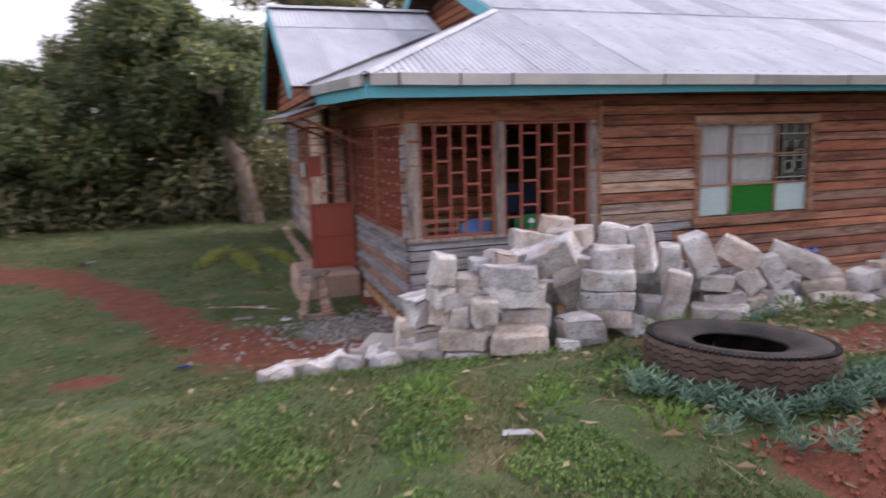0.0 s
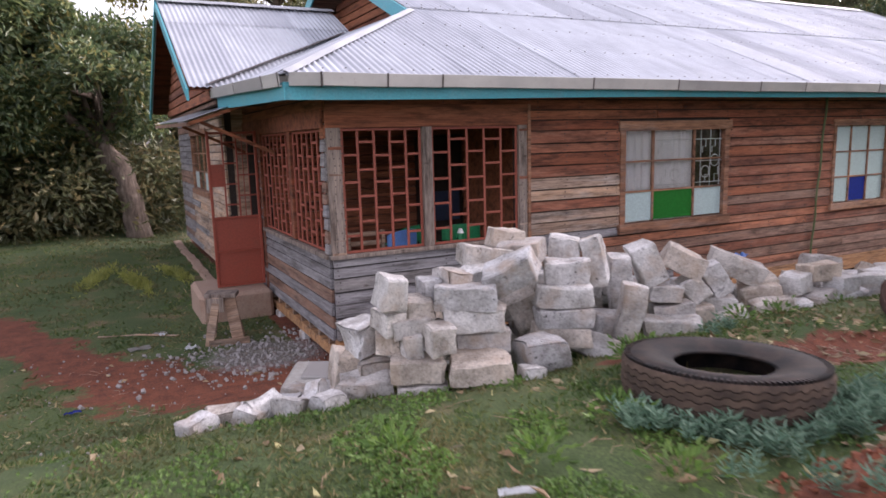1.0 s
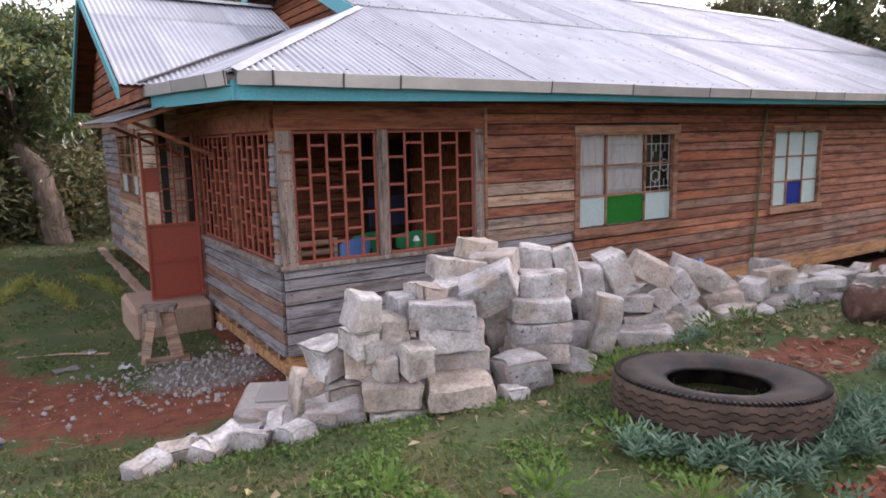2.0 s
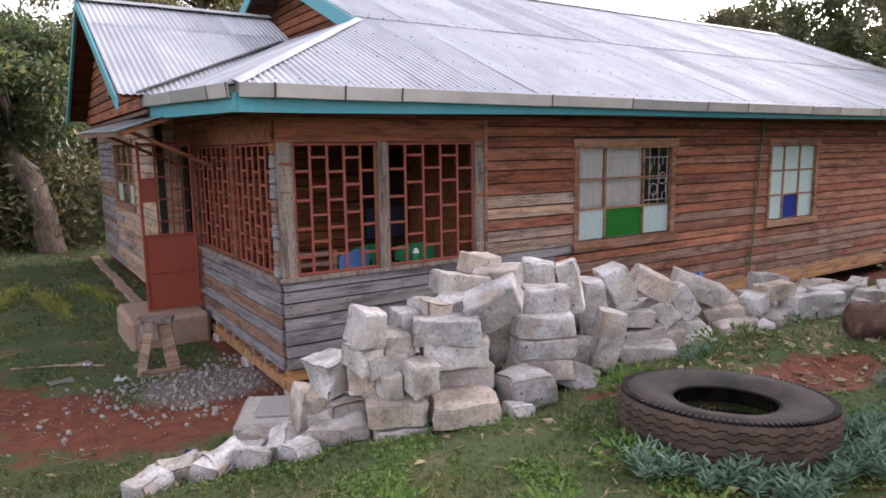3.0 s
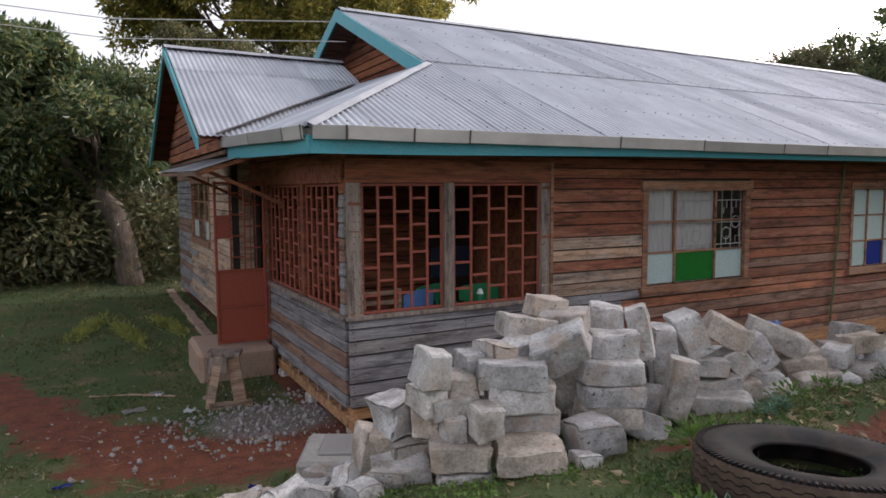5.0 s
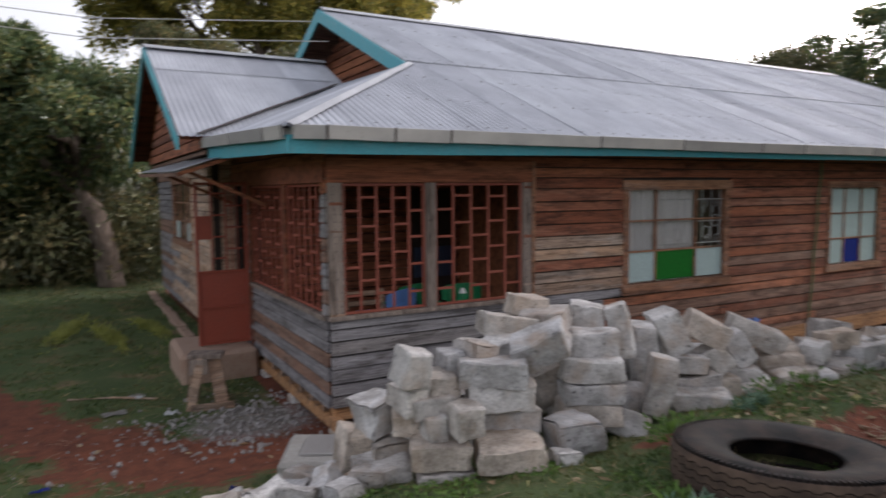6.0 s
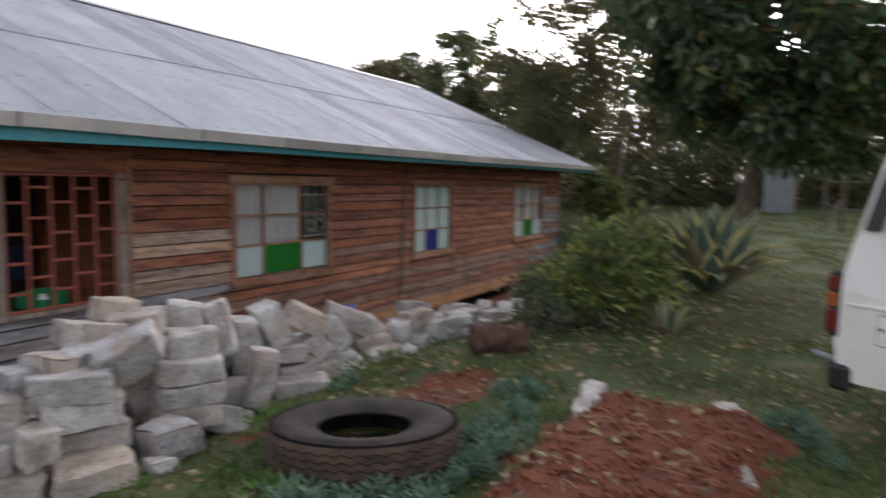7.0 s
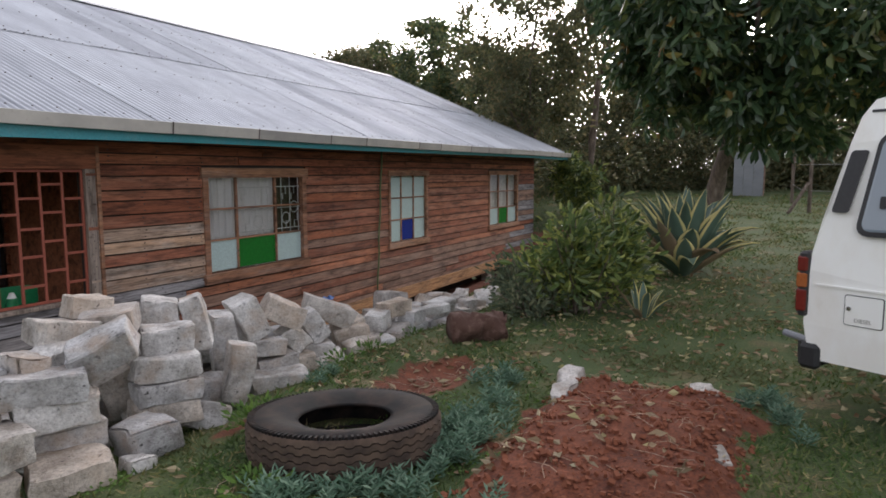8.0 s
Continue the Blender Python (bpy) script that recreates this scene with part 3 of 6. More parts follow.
front = slope_frame((EX, EY, EZ), (1, 0, 0), (0, 1, SLOPE))
VL = math.hypot(RIDGE_Y - EY, SLOPE * (RIDGE_Y - EY))
per = math.hypot(1, SLOPE)
gx = GABLET_X - EX


def front_lim(u):
    return u / HIP_K * per if u < gx else 99.0


W = 0.66
rows_v = [(0.0, VL * 0.47), (VL * 0.45, VL)]
n_sheets = int((RAKE_X - EX) / W) + 1
for r, (v0, v1) in enumerate(rows_v):
    for k in range(n_sheets):
        u0 = k * W
        u1 = min(u0 + W + 0.04, RAKE_X - EX)
        if u1 - u0 < 0.05:
            continue
        corrugated("sheet", u0, u1, v0, v1, front, front_lim, None, roof, 0.004 + 0.004 * r + rng.uniform(0, 0.003) + (0.004 if k % 2 else 0))
hip = slope_frame((EX, BACK + 0.5, EZ + RISE * (BACK + 0.5 - EY)), (0, -1, -RISE), (1, 0, SLOPE))
HL = BACK + 0.5 - EY
# the wing's ridge runs along x and its front slope meets the hip in a valley
WING_X, WING_Y, WING_FOOT, WING_Z, WING_EAVE = 1.20, 13.0, 9.85, 4.17, 2.55
WS = (WING_Z - WING_EAVE) / (WING_Y - WING_FOOT)
for k in range(int(HL / W) + 1):
    u0, u1 = k * W, min(k * W + W + 0.04, HL)
    y = BACK + 0.5 - u0
    if y > WING_FOOT + 3.7:
        continue
    corrugated("sheet", u0, u1, 0.0, gx * per + 0.02, hip, lambda u: min(gx * per, (BACK + 0.5 - u - EY) * HIP_K * per), None, roof, 0.005)
back = slope_frame((RAKE_X, 2 * RIDGE_Y - EY, EZ), (-1, 0, 0), (0, -1, SLOPE))
corrugated("sheet", 0, RAKE_X - GABLET_X, 0, VL, back, None, None, roof)
wing = root("roof_wing", "corrugated iron roof of the side wing", "roof", kind="structure")
wf = slope_frame((WING_X, WING_FOOT, WING_EAVE), (1, 0, 0), (0, 1, WS))
wper = math.hypot(1, WS)
WL = (WING_Y - WING_FOOT) * wper


def wing_low(u):
    x = WING_X + u
    y = (EZ + SLOPE * (x - EX) - RISE * EY - WING_EAVE + WS * WING_FOOT) / (WS - RISE)
    return max(0.0, (y - WING_FOOT) * wper)


WING_RUN = GABLET_X - WING_X + 0.02     # the wing's sheets stop under the small gable
for k in range(7):
    u0, u1 = k * W, min(k * W + W + 0.04, WING_RUN)
    if u1 - u0 > 0.06:
        for v0, v1 in ((0, WL * 0.72), (WL * 0.70, WL)):
            corrugated("sheet", u0, u1, v0, v1, wf, None, wing_low, wing, 0.008)
wb = slope_frame((WING_X + WING_RUN, 2 * WING_Y - WING_FOOT, WING_EAVE), (-1, 0, 0), (0, -1, WS))
corrugated("sheet", 0, WING_RUN, 0, WL, wb, None, None, wing)

# nail heads along the purlins, and rust round them
bm = bmesh.new()
for v in (0.16, 1.1, 2.1, 3.02, 3.2, 4.3, 5.4, VL - 0.2):
    u = 0.19
    while u < RAKE_X - EX:
        if front_lim(u) > v + 0.1:
            c = front(u, v + rng.uniform(-0.02, 0.02), 0.022)
            bmesh.ops.create_cone(bm, cap_ends=True, segments=6, radius1=0.013, radius2=0.006, depth=0.008, matrix=Matrix.Translation(c))
        u += PITCH * rng.choice((3, 3, 4))
finish("nail_heads", bm, NAIL, roof)["kind"] = "stuff"

# flashings: along the hip, the ridges and the rake
def strip(name, p, q, wide, drop, parent, material=FLASH, label=""):
    """A folded strip from p to q: two wings that fall off sideways."""
    p, q = Vector(p), Vector(q)
    d = (q - p).normalized()
    s = d.cross(Vector((0, 0, 1))).normalized()
    bm = bmesh.new()
    n = 14
    rows = []
    for i in range(n + 1):
        c = p.lerp(q, i / n) + Vector((0, 0, 0.02 + rng.uniform(-0.004, 0.004)))
        rows.append([bm.verts.new(c + s * a + Vector((0, 0, b))) for a, b in ((-wide, drop[0]), (-wide * 0.12, 0.012), (wide * 0.12, 0.012), (wide, drop[1]))])
    for r, t in zip(rows, rows[1:]):
        for k in range(3):
            bm.faces.new((r[k], t[k], t[k + 1], r[k + 1]))
    return finish(name, bm, material, parent, label)


HIP_Y, HIP_Z = EY + gx / HIP_K, EZ + SLOPE * gx / HIP_K
hip_top = (GABLET_X, HIP_Y, HIP_Z)
strip("hip_flashing", (EX + 0.02, EY + 0.02, EZ + 0.012), hip_top, 0.075, (-0.022, -0.022), roof)
strip("ridge_cap", (GABLET_X, RIDGE_Y, RIDGE_Z + 0.01), (RAKE_X, RIDGE_Y, RIDGE_Z + 0.01), 0.2, (-0.08, -0.08), roof)
strip("ridge_cap", (WING_X - 0.03, WING_Y, WING_Z + 0.01), (GABLET_X + 0.05, WING_Y, WING_Z + 0.01), 0.17, (-0.06, -0.06), wing)
strip("valley_flashing", (1.42, 9.88, 2.565), (3.95, 11.90, 3.605), 0.05, (0.01, 0.01), wing, NAIL, "rusty valley seam")
strip("rake_flashing", (RAKE_X, EY, EZ + 0.01), (RAKE_X, RIDGE_Y, RIDGE_Z + 0.01), 0.1, (-0.05, -0.005), roof)

# fascia and gutter
bm = bmesh.new()
rows = []
for k in range(25):
    x = EX + 0.05 + (RAKE_X - EX - 0.05) * k / 24
    low = 2.205 + 0.05 * smooth01((x - EX) / 5.0) + 0.045 * smooth01((x - 7.0) / 9.0)
    rows.append([bm.verts.new((x, y, z)) for y, z in ((EY + 0.03, low), (EY + 0.03, 2.36), (EY + 0.055, 2.36), (EY + 0.055, low))])
for a, b in zip(rows, rows[1:]):
    for k in range(4):
        bm.faces.new((a[k], b[k], b[(k + 1) % 4], a[(k + 1) % 4]))
bm.faces.new(rows[0])
bm.faces.new(rows[-1][::-1])
bmesh.ops.recalc_face_normals(bm, faces=bm.faces)
part("fascia", bm, TEAL, roof, "teal-painted fascia board")
# eave boards coloured near-black: the shade under the eave is painted in
soffit = box("soffit", EX + 0.06, RAKE_X - 0.1, EY + 0.06, WY - 0.05, 2.335, 2.35, DARK, roof, "boarded eave, its shade put into a near-black colour")
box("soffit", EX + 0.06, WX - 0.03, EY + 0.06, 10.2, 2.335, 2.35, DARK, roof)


def gutter(p, q, name="gutter"):
    """One length of square sheet-metal gutter, open above."""
    p, q = Vector(p), Vector(q)
    d = (q - p).normalized()
    s = d.cross(Vector((0, 0, 1))).normalized()
    prof = [(0.0, 0.10), (0.0, 0.0), (0.085, 0.0), (0.10, 0.115), (0.085, 0.118), (0.075, 0.008), (0.012, 0.008), (0.012, 0.10)]
    bm = bmesh.new()
    ends = [[bm.verts.new(c + s * a + Vector((0, 0, b))) for a, b in prof] for c in (p, q)]
    for k in range(8):
        bm.faces.new((ends[0][k], ends[1][k], ends[1][(k + 1) % 8], ends[0][(k + 1) % 8]))
    bm.faces.new(ends[0][::-1])
    bm.faces.new(ends[1])
    bmesh.ops.recalc_face_normals(bm, faces=bm.faces)
    ob = finish(name, bm, GUTTER, roof)
    bm = bmesh.new()
    rim = [(-0.004, 0.10), (-0.004, -0.004), (0.089, -0.004), (0.105, 0.119), (0.100, 0.122), (0.084, 0.0), (0.0, 0.0), (0.0, 0.10)]
    ends = [[bm.verts.new(c + s * a + Vector((0, 0, b))) for a, b in rim] for c in (q - d * 0.018, q)]
    for k in range(8):
        bm.faces.new((ends[0][k], ends[1][k], ends[1][(k + 1) % 8], ends[0][(k + 1) % 8]))
    bmesh.ops.recalc_face_normals(bm, faces=bm.faces)
    finish("gutter_joint", bm, NAIL, roof)
    return ob


x, k = EX + 0.36, 0
while x < RAKE_X:
    n = min(x + rng.uniform(0.55, 1.9), RAKE_X)
    dz = 0.045 * smooth01((x - 8) / 11) + rng.uniform(-0.004, 0.004)
    dz2 = 0.045 * smooth01((n - 8) / 11) + rng.uniform(-0.004, 0.004)
    gutter((x, EY + 0.03 - 0.002 * (k % 2), 2.325 + dz), (n + 0.012, EY + 0.03 - 0.002 * (k % 2), 2.325 + dz2))
    x, k = n, k + 1
gutter((EX + 0.08, EY + 0.08, 2.325), (EX + 0.37, EY + 0.03, 2.325))
gutter((EX + 0.03, 7.35, 2.335), (EX + 0.08, EY + 0.08, 2.325))
gutter((EX + 0.0, 8.6, 2.385), (EX + 0.03, 7.36, 2.335))
gutter((EX - 0.05, 10.0, 2.43), (EX + 0.0, 8.61, 2.385))


# barge boards on the gables
def barge(p, q, deep, parent, thick=0.03):
    p, q = Vector(p), Vector(q)
    bm = bmesh.new()
    vs = []
    for x in (0, -thick):
        vs.append([bm.verts.new(v + Vector((x, 0, z))) for v, z in ((p, 0), (q, 0), (q, -deep), (p, -deep))])
    bm.faces.new(vs[0])
    bm.faces.new(vs[1][::-1])
    for k in range(4):
        bm.faces.new((vs[0][k], vs[1][k], vs[1][(k + 1) % 4], vs[0][(k + 1) % 4]))
    bmesh.ops.recalc_face_normals(bm, faces=bm.faces)
    return finish("barge_board", bm, TEAL, parent, "teal-painted barge board")


barge((EX + 0.055, EY + 0.03, 2.36), (EX - 0.03, 9.95, 2.44), 0.155, roof)
barge((GABLET_X - 0.01, HIP_Y - 0.05, HIP_Z - 0.02), (GABLET_X - 0.01, RIDGE_Y, RIDGE_Z), 0.22, roof)
barge((GABLET_X - 0.01, RIDGE_Y, RIDGE_Z), (GABLET_X - 0.01, 2 * RIDGE_Y - HIP_Y, HIP_Z - 0.02), 0.22, roof)
barge((WING_X - 0.01, WING_FOOT, WING_EAVE - 0.02), (WING_X - 0.01, WING_Y, WING_Z), 0.14, wing)
barge((WING_X - 0.01, WING_Y, WING_Z), (WING_X - 0.01, 2 * WING_Y - WING_FOOT, WING_EAVE - 0.02), 0.14, wing)
box("ledge", GABLET_X - 0.02, GABLET_X + 0.64, HIP_Y + 0.1, 2 * RIDGE_Y - HIP_Y, HIP_Z - 0.10, HIP_Z - 0.06, DUSTY, roof, "dark ledge under the small gable")
bm = bmesh.new()
for s in (-1, 1):
    foot = RIDGE_Y + s * (RIDGE_Y - HIP_Y)
    vs = [bm.verts.new(v) for v in ((GABLET_X + 0.01, foot, HIP_Z - 0.05), (GABLET_X + 0.01, RIDGE_Y, RIDGE_Z - 0.05), (GABLET_X + 0.66, RIDGE_Y, RIDGE_Z - 0.05), (GABLET_X + 0.66, foot, HIP_Z - 0.05))]
    bm.faces.new(vs)
bmesh.ops.solidify(bm, geom=bm.faces[:], thickness=0.012)
part("soffit", bm, DUSTY, roof, "weathered boards under the verge of the small gable")
for s in (-1, 1):
    bm = bmesh.new()
    foot = WING_Y + s * (WING_Y - WING_FOOT)
    vs = [bm.verts.new(v) for v in ((WING_X + 0.02, foot, WING_EAVE - 0.04), (WING_X + 0.02, WING_Y, WING_Z - 0.04), (1.9, WING_Y, WING_Z - 0.04), (1.9, foot, WING_EAVE - 0.04))]
    bm.faces.new(vs)
    bmesh.ops.solidify(bm, geom=bm.faces[:], thickness=0.015)
    part("soffit", bm, RED, wing, "brown boards under the verge")
box("jetty", 1.53, 2.2, WING_FOOT + 0.2, 16.0, 2.36, 2.41, DUSTY, wing)
barge((RAKE_X + 0.03, EY + 0.05, EZ), (RAKE_X + 0.03, RIDGE_Y, RIDGE_Z), 0.16, roof)


def gable(name, x, y0, y1, ya, z0, za, parent, holes=()):
    """Boards across a gable that faces -x, each cut to the rake."""
    z = z0
    while z < za - 0.05:
        h = 0.145
        t = (za - (z + h * 0.4)) / (za - z0)
        s, e = ya - (ya - y0) * t, ya + (y1 - ya) * t
        segs = [(s, e)]
        for a, b, c, d in holes:
            if c < z + h / 2 < d:
                segs = [q for s, e in segs for q in ((s, min(a, e)), (max(b, s), e)) if q[1] > q[0]]
        for s, e in segs:
            board(parent, "y", s, e, x, z, min(z + h, za), rng.choice((RED, RED, BROWN)))
        z += h
    bm = bmesh.new()
    f = [bm.verts.new(v) for v in ((x + 0.03, y0, z0), (x + 0.03, y1, z0), (x + 0.03, ya, za))]
    b = [bm.verts.new(v.co + Vector((0.05, 0, 0))) for v in f]
    bm.faces.new(f)
    bm.faces.new(b[::-1])
    for k in range(3):
        bm.faces.new((f[k], f[(k + 1) % 3], b[(k + 1) % 3], b[k]))
    # near-black backing: shade between the gable boards put into its colour
    finish("lining", bm, DARK, parent)


gable_main = root("gable_small", "small boarded gable above the hipped roof", "wall", kind="structure")
gable("gablet", GABLET_X + 0.6, HIP_Y + 0.25, 2 * RIDGE_Y - HIP_Y, RIDGE_Y, HIP_Z - 0.05, RIDGE_Z - 0.1, gable_main)
gable_wing = root("gable_wing", "boarded gable of the side wing", "wall", kind="structure")
ATTIC = (12.20, 12.65, 2.78, 3.20)
gable("wing", 1.52, 9.95, 16.05, WING_Y, 2.42, WING_Z - 0.12, gable_wing, (ATTIC,))

# little lean-to roof over the side door
canopy = root("door_canopy", "small sheet-iron canopy on timber struts over the door", "canopy", kind="structure")
bm = bmesh.new()
vs = [bm.verts.new(v) for v in ((1.05, 9.30, 2.12), (0.88, 11.7, 2.16), (1.80, 11.7, 2.42), (1.80, 9.30, 2.37))]
bm.faces.new(vs)
bmesh.ops.solidify(bm, geom=bm.faces[:], thickness=0.02)
part("sheet", bm, ZINC, canopy)
bm = bmesh.new()
tube(bm, ((1.10, 9.36, 2.09), (1.85, 9.36, 2.34)), 0.03, 4)
part("edge_board", bm, RED, canopy)
bm = bmesh.new()
tube(bm, ((1.10, 9.36, 2.085), (0.93, 11.66, 2.125)), 0.03, 4)
part("edge_board", bm, DUSTY, canopy)
for y in (9.55, 11.4):
    bm = bmesh.new()
    tube(bm, ((1.25, y, 2.12), (2.12, y, 1.72)), 0.03, 4)
    part("strut", bm, RED, canopy)


# ---- windows ----
def window(name, x0, x1, z0, z1, colour, label, axis="x", face=WY, curtain=True, reach=1.0, cols=(1, 1, 1), rows=(1, 1, 1), f=0.06):
    """A timber window: outer frame, glazing bars and single panes, cols and rows giving their widths and heights from the lower end. colour(i, j) gives a pane's material."""
    win = root(name, label, "window", kind="structure")

    def put(nm, a0, a1, b0, b1, c0, c1, mt, lab="", bevel=0.003):
        if axis == "x":
            return box(nm, a0, a1, face + b0, face + b1, c0, c1, mt, win, lab, bevel)
        return box(nm, face + b0, face + b1, a0, a1, c0, c1, mt, win, lab, bevel)

    put("frame_side", x0, x0 + f, -0.045, 0.07, z0, z1, FRAME)
    put("frame_side", x1 - f, x1, -0.045, 0.07, z0, z1, FRAME)
    put("frame_head", x0 - 0.03, x1 + 0.03, -0.058, 0.07, z1 - f, z1 + 0.04, FRAME)
    put("window_sill", x0 - 0.03, x1 + 0.03, -0.075, 0.07, z0 - 0.05, z0 + f - 0.01, FRAME)
    ix0, ix1, iz0, iz1 = x0 + f, x1 - f, z0 + f, z1 - f
    us = [ix0 + (ix1 - ix0) * sum(cols[:i]) / sum(cols) for i in range(len(cols) + 1)]
    ws = [iz0 + (iz1 - iz0) * sum(rows[:j]) / sum(rows) for j in range(len(rows) + 1)]
    for x in us[1:-1]:
        put("glazing_bar", x - 0.015, x + 0.015, -0.014, 0.03, iz0, iz1, FRAME)
    for z in ws[1:-1]:
        put("glazing_bar", ix0, ix1, -0.011, 0.028, z - 0.012, z + 0.012, FRAME)
    for i in range(len(cols)):
        for j in range(len(rows)):
            m = colour(i, j)
            p = put("pane", us[i] + 0.012, us[i + 1] - 0.012, 0.006, 0.010, ws[j] + 0.010, ws[j + 1] - 0.010, m, bevel=0)
            if m is GLASS:
                p.visible_shadow = False
    if curtain:
        bm = bmesh.new()
        cx1 = ix0 + (ix1 - ix0) * reach
        n = int((cx1 - ix0) / 0.012)
        prev = None
        for i in range(n + 1):
            a = ix0 + (cx1 - ix0) * i / n
            col = []
            for q, z in enumerate((iz0 - 0.05, iz0 + (iz1 - iz0) * 0.5, iz1 + 0.02)):
                d = 0.075 + 0.030 * math.sin(a * 42 + 2.5 * math.sin(a * 7) + 0.5 * q) * (0.6 + 0.4 * math.sin(a * 3)) + 0.012 * math.sin(a * 17 + q)
                col.append(bm.verts.new((a, face + d, z) if axis == "x" else (face + d, a, z)))
            if prev:
                for q in range(2):
                    bm.faces.new((prev[q], col[q], col[q + 1], prev[q + 1]))
            prev = col
        cur = finish("curtain", bm, CURTAIN, None, smooth=True)
        tagged(cur, "white net curtain behind the window panes", "curtain", "curtains")
    return win


def first_panes(i, j):
    return (GREEN_GLASS if i == 1 else FROST) if j == 0 else GLASS


window("window_1", *W1, first_panes, "wooden window with white curtain and one green pane", reach=0.72, cols=(0.47, 0.70, 0.52), rows=(1.02, 1.0, 1.0), f=0.085)
window("window_2", *W2, lambda i, j: BLUE_GLASS if (i, j) == (1, 0) else FROST, "wooden window of frosted panes, one dark blue", cols=(0.9, 1.0, 1.0))
window("window_3", *W3, first_panes, "wooden window with pale curtain and one green pane")
window("window_4", *WING_WINDOW, lambda i, j: FROST if j == 0 and i != 1 else GLASS, "tall wooden window with pale lower panes", "y", WINGX, False)
window("window_5", *ATTIC, lambda i, j: FROST, "small attic window with frosted panes", "y", 1.52, False, cols=(1, 1), rows=(1, 1))

# ornamental bars inside the first window
bars = root("burglar_bars", "white ornamental iron bars behind the glass", "window bars")
ix = W1[1] - 0.06
def iron(*pts):
    bm = bmesh.new()
    tube(bm, [(x, WY + 0.022, z) for x, z in pts], 0.007, 5)
    part("bar", bm, WHITE_IRON, bars)


for x in (ix - 0.06, ix - 0.24, ix - 0.42):
    iron((x, W1[2] + 0.48), (x, W1[3] - 0.07))
for z in (1.16, 1.45, 1.74):
    iron((W1[0] + 0.65, z), (ix, z))
for x0, z0 in ((ix - 0.24, 1.45), (ix - 0.42, 1.30), (W1[0] + 0.9, 1.28)):
    iron(*[(x0 + 0.09 + 0.08 * math.cos(radians(30 * q)), z0 + 0.08 * math.sin(radians(30 * q))) for q in range(13)])
for x0 in (ix - 0.15, ix - 0.33, W1[0] + 0.75):
    iron((x0, 1.16), (x0, 1.26), (x0 + 0.07, 1.26), (x0 + 0.07, 1.36))
    iron((x0, 1.74), (x0, 1.64), (x0 - 0.06, 1.64), (x0 - 0.06, 1.56))


# ---- red steel grilles of the porch ----
def grille(name, a0, a1, z0, z1, cols, axis, face, label, spacing=0.275):
    g = root(name, label, "grille")
    t = 0.026

    def bar(nm, p0, p1, q0, q1):
        if axis == "x":
            return box(nm, p0, p1, face, face + 0.02, q0, q1, OXIDE, g, bevel=0.002)
        return box(nm, face, face + 0.02, p0, p1, q0, q1, OXIDE, g, bevel=0.002)

    bar("frame_bar", a0, a1, z0, z0 + t)
    bar("frame_bar", a0, a1, z1 - t, z1)
    bar("frame_bar", a0, a0 + t, z0 + t, z1 - t)
    bar("frame_bar", a1 - t, a1, z0 + t, z1 - t)
    w = (a1 - a0) / cols
    for i in range(1, cols):
        x = a0 + w * i
        bar("upright", x - t / 2, x + t / 2, z0 + t, z1 - t)
    for i in range(cols):
        z = z1 - (0.275 if i % 2 == 0 else 0.14)
        while z > z0 + 0.09:
            dz = rng.uniform(-0.008, 0.008)
            bar("rung", a0 + w * i + t / 2, a0 + w * (i + 1) - t / 2, z + dz - t / 2, z + dz + t / 2)
            z -= spacing
    return g


grille("window_grille", 2.30, 3.195, 0.68, 1.96, 5, "x", WY + 0.0, "red-painted steel grille of staggered bars in the porch opening")
grille("window_grille", 3.315, 4.415, 0.68, 1.96, 5, "x", WY + 0.0, "red-painted steel grille of staggered bars in the porch opening")
grille("window_grille", 7.57, 8.735, 0.69, 1.96, 6, "y", WX + 0.0, "red-painted steel grille in the side opening of the porch")
grille("window_grille", 8.865, 10.355, 0.69, 1.96, 7, "y", WX + 0.0, "red-painted steel grille in the side opening of the porch")

# the open steel gate leaf, swung out over the step
gate = root("steel_gate", "red-painted steel gate leaf standing open above the step", "gate", at=(2.06, 10.32, -0.08))
GY = 10.32
box("panel", 1.44, 2.03, GY + 0.006, GY + 0.012, 0.40, 0.84, GATE_RED, gate, "solid red sheet panel")
box("panel", 1.44, 2.03, GY + 0.006, GY + 0.012, -0.07, 0.37, GATE_RED, gate, "solid red sheet panel")
for x in (1.41, 2.03):
    box("stile", x, x + 0.035, GY - 0.012, GY + 0.025, -0.10, 2.02, GATE_RED, gate)
for z in (-0.10, 0.37, 0.84, 1.98):
    box("rail", 1.445, 2.03, GY - 0.012, GY + 0.025, z, z + 0.03, GATE_RED, gate)
box("lock_plate", 1.445, 1.60, GY - 0.004, GY + 0.012, 1.28, 1.58, GATE_RED, gate)
for x in (1.60, 1.78):
    box("upright", x, x + 0.022, GY - 0.006, GY + 0.016, 0.87, 1.98, GATE_RED, gate)
for k in range(4):
    z = 1.02 + k * 0.28
    box("rung", 1.622, 1.78, GY - 0.006, GY + 0.016, z, z + 0.02, GATE_RED, gate)
    box("rung", 1.802, 2.03, GY - 0.006, GY + 0.016, z + 0.12, z + 0.14, GATE_RED, gate)
for x in (1.86, 1.93):
    box("thin_bar", x, x + 0.012, GY - 0.004, GY + 0.008, 0.87, 1.98, GATE_RED, gate)

# porch room behind the grilles
room = root("porch_room", "brown boarded inner walls of the porch", "wall", kind="structure")
clad(room, "x", WX + 0.12, 5.4, -0.05, 2.34, 10.45, lambda a, b: RED, ((4.5, 5.35, -0.1, 1.9),))
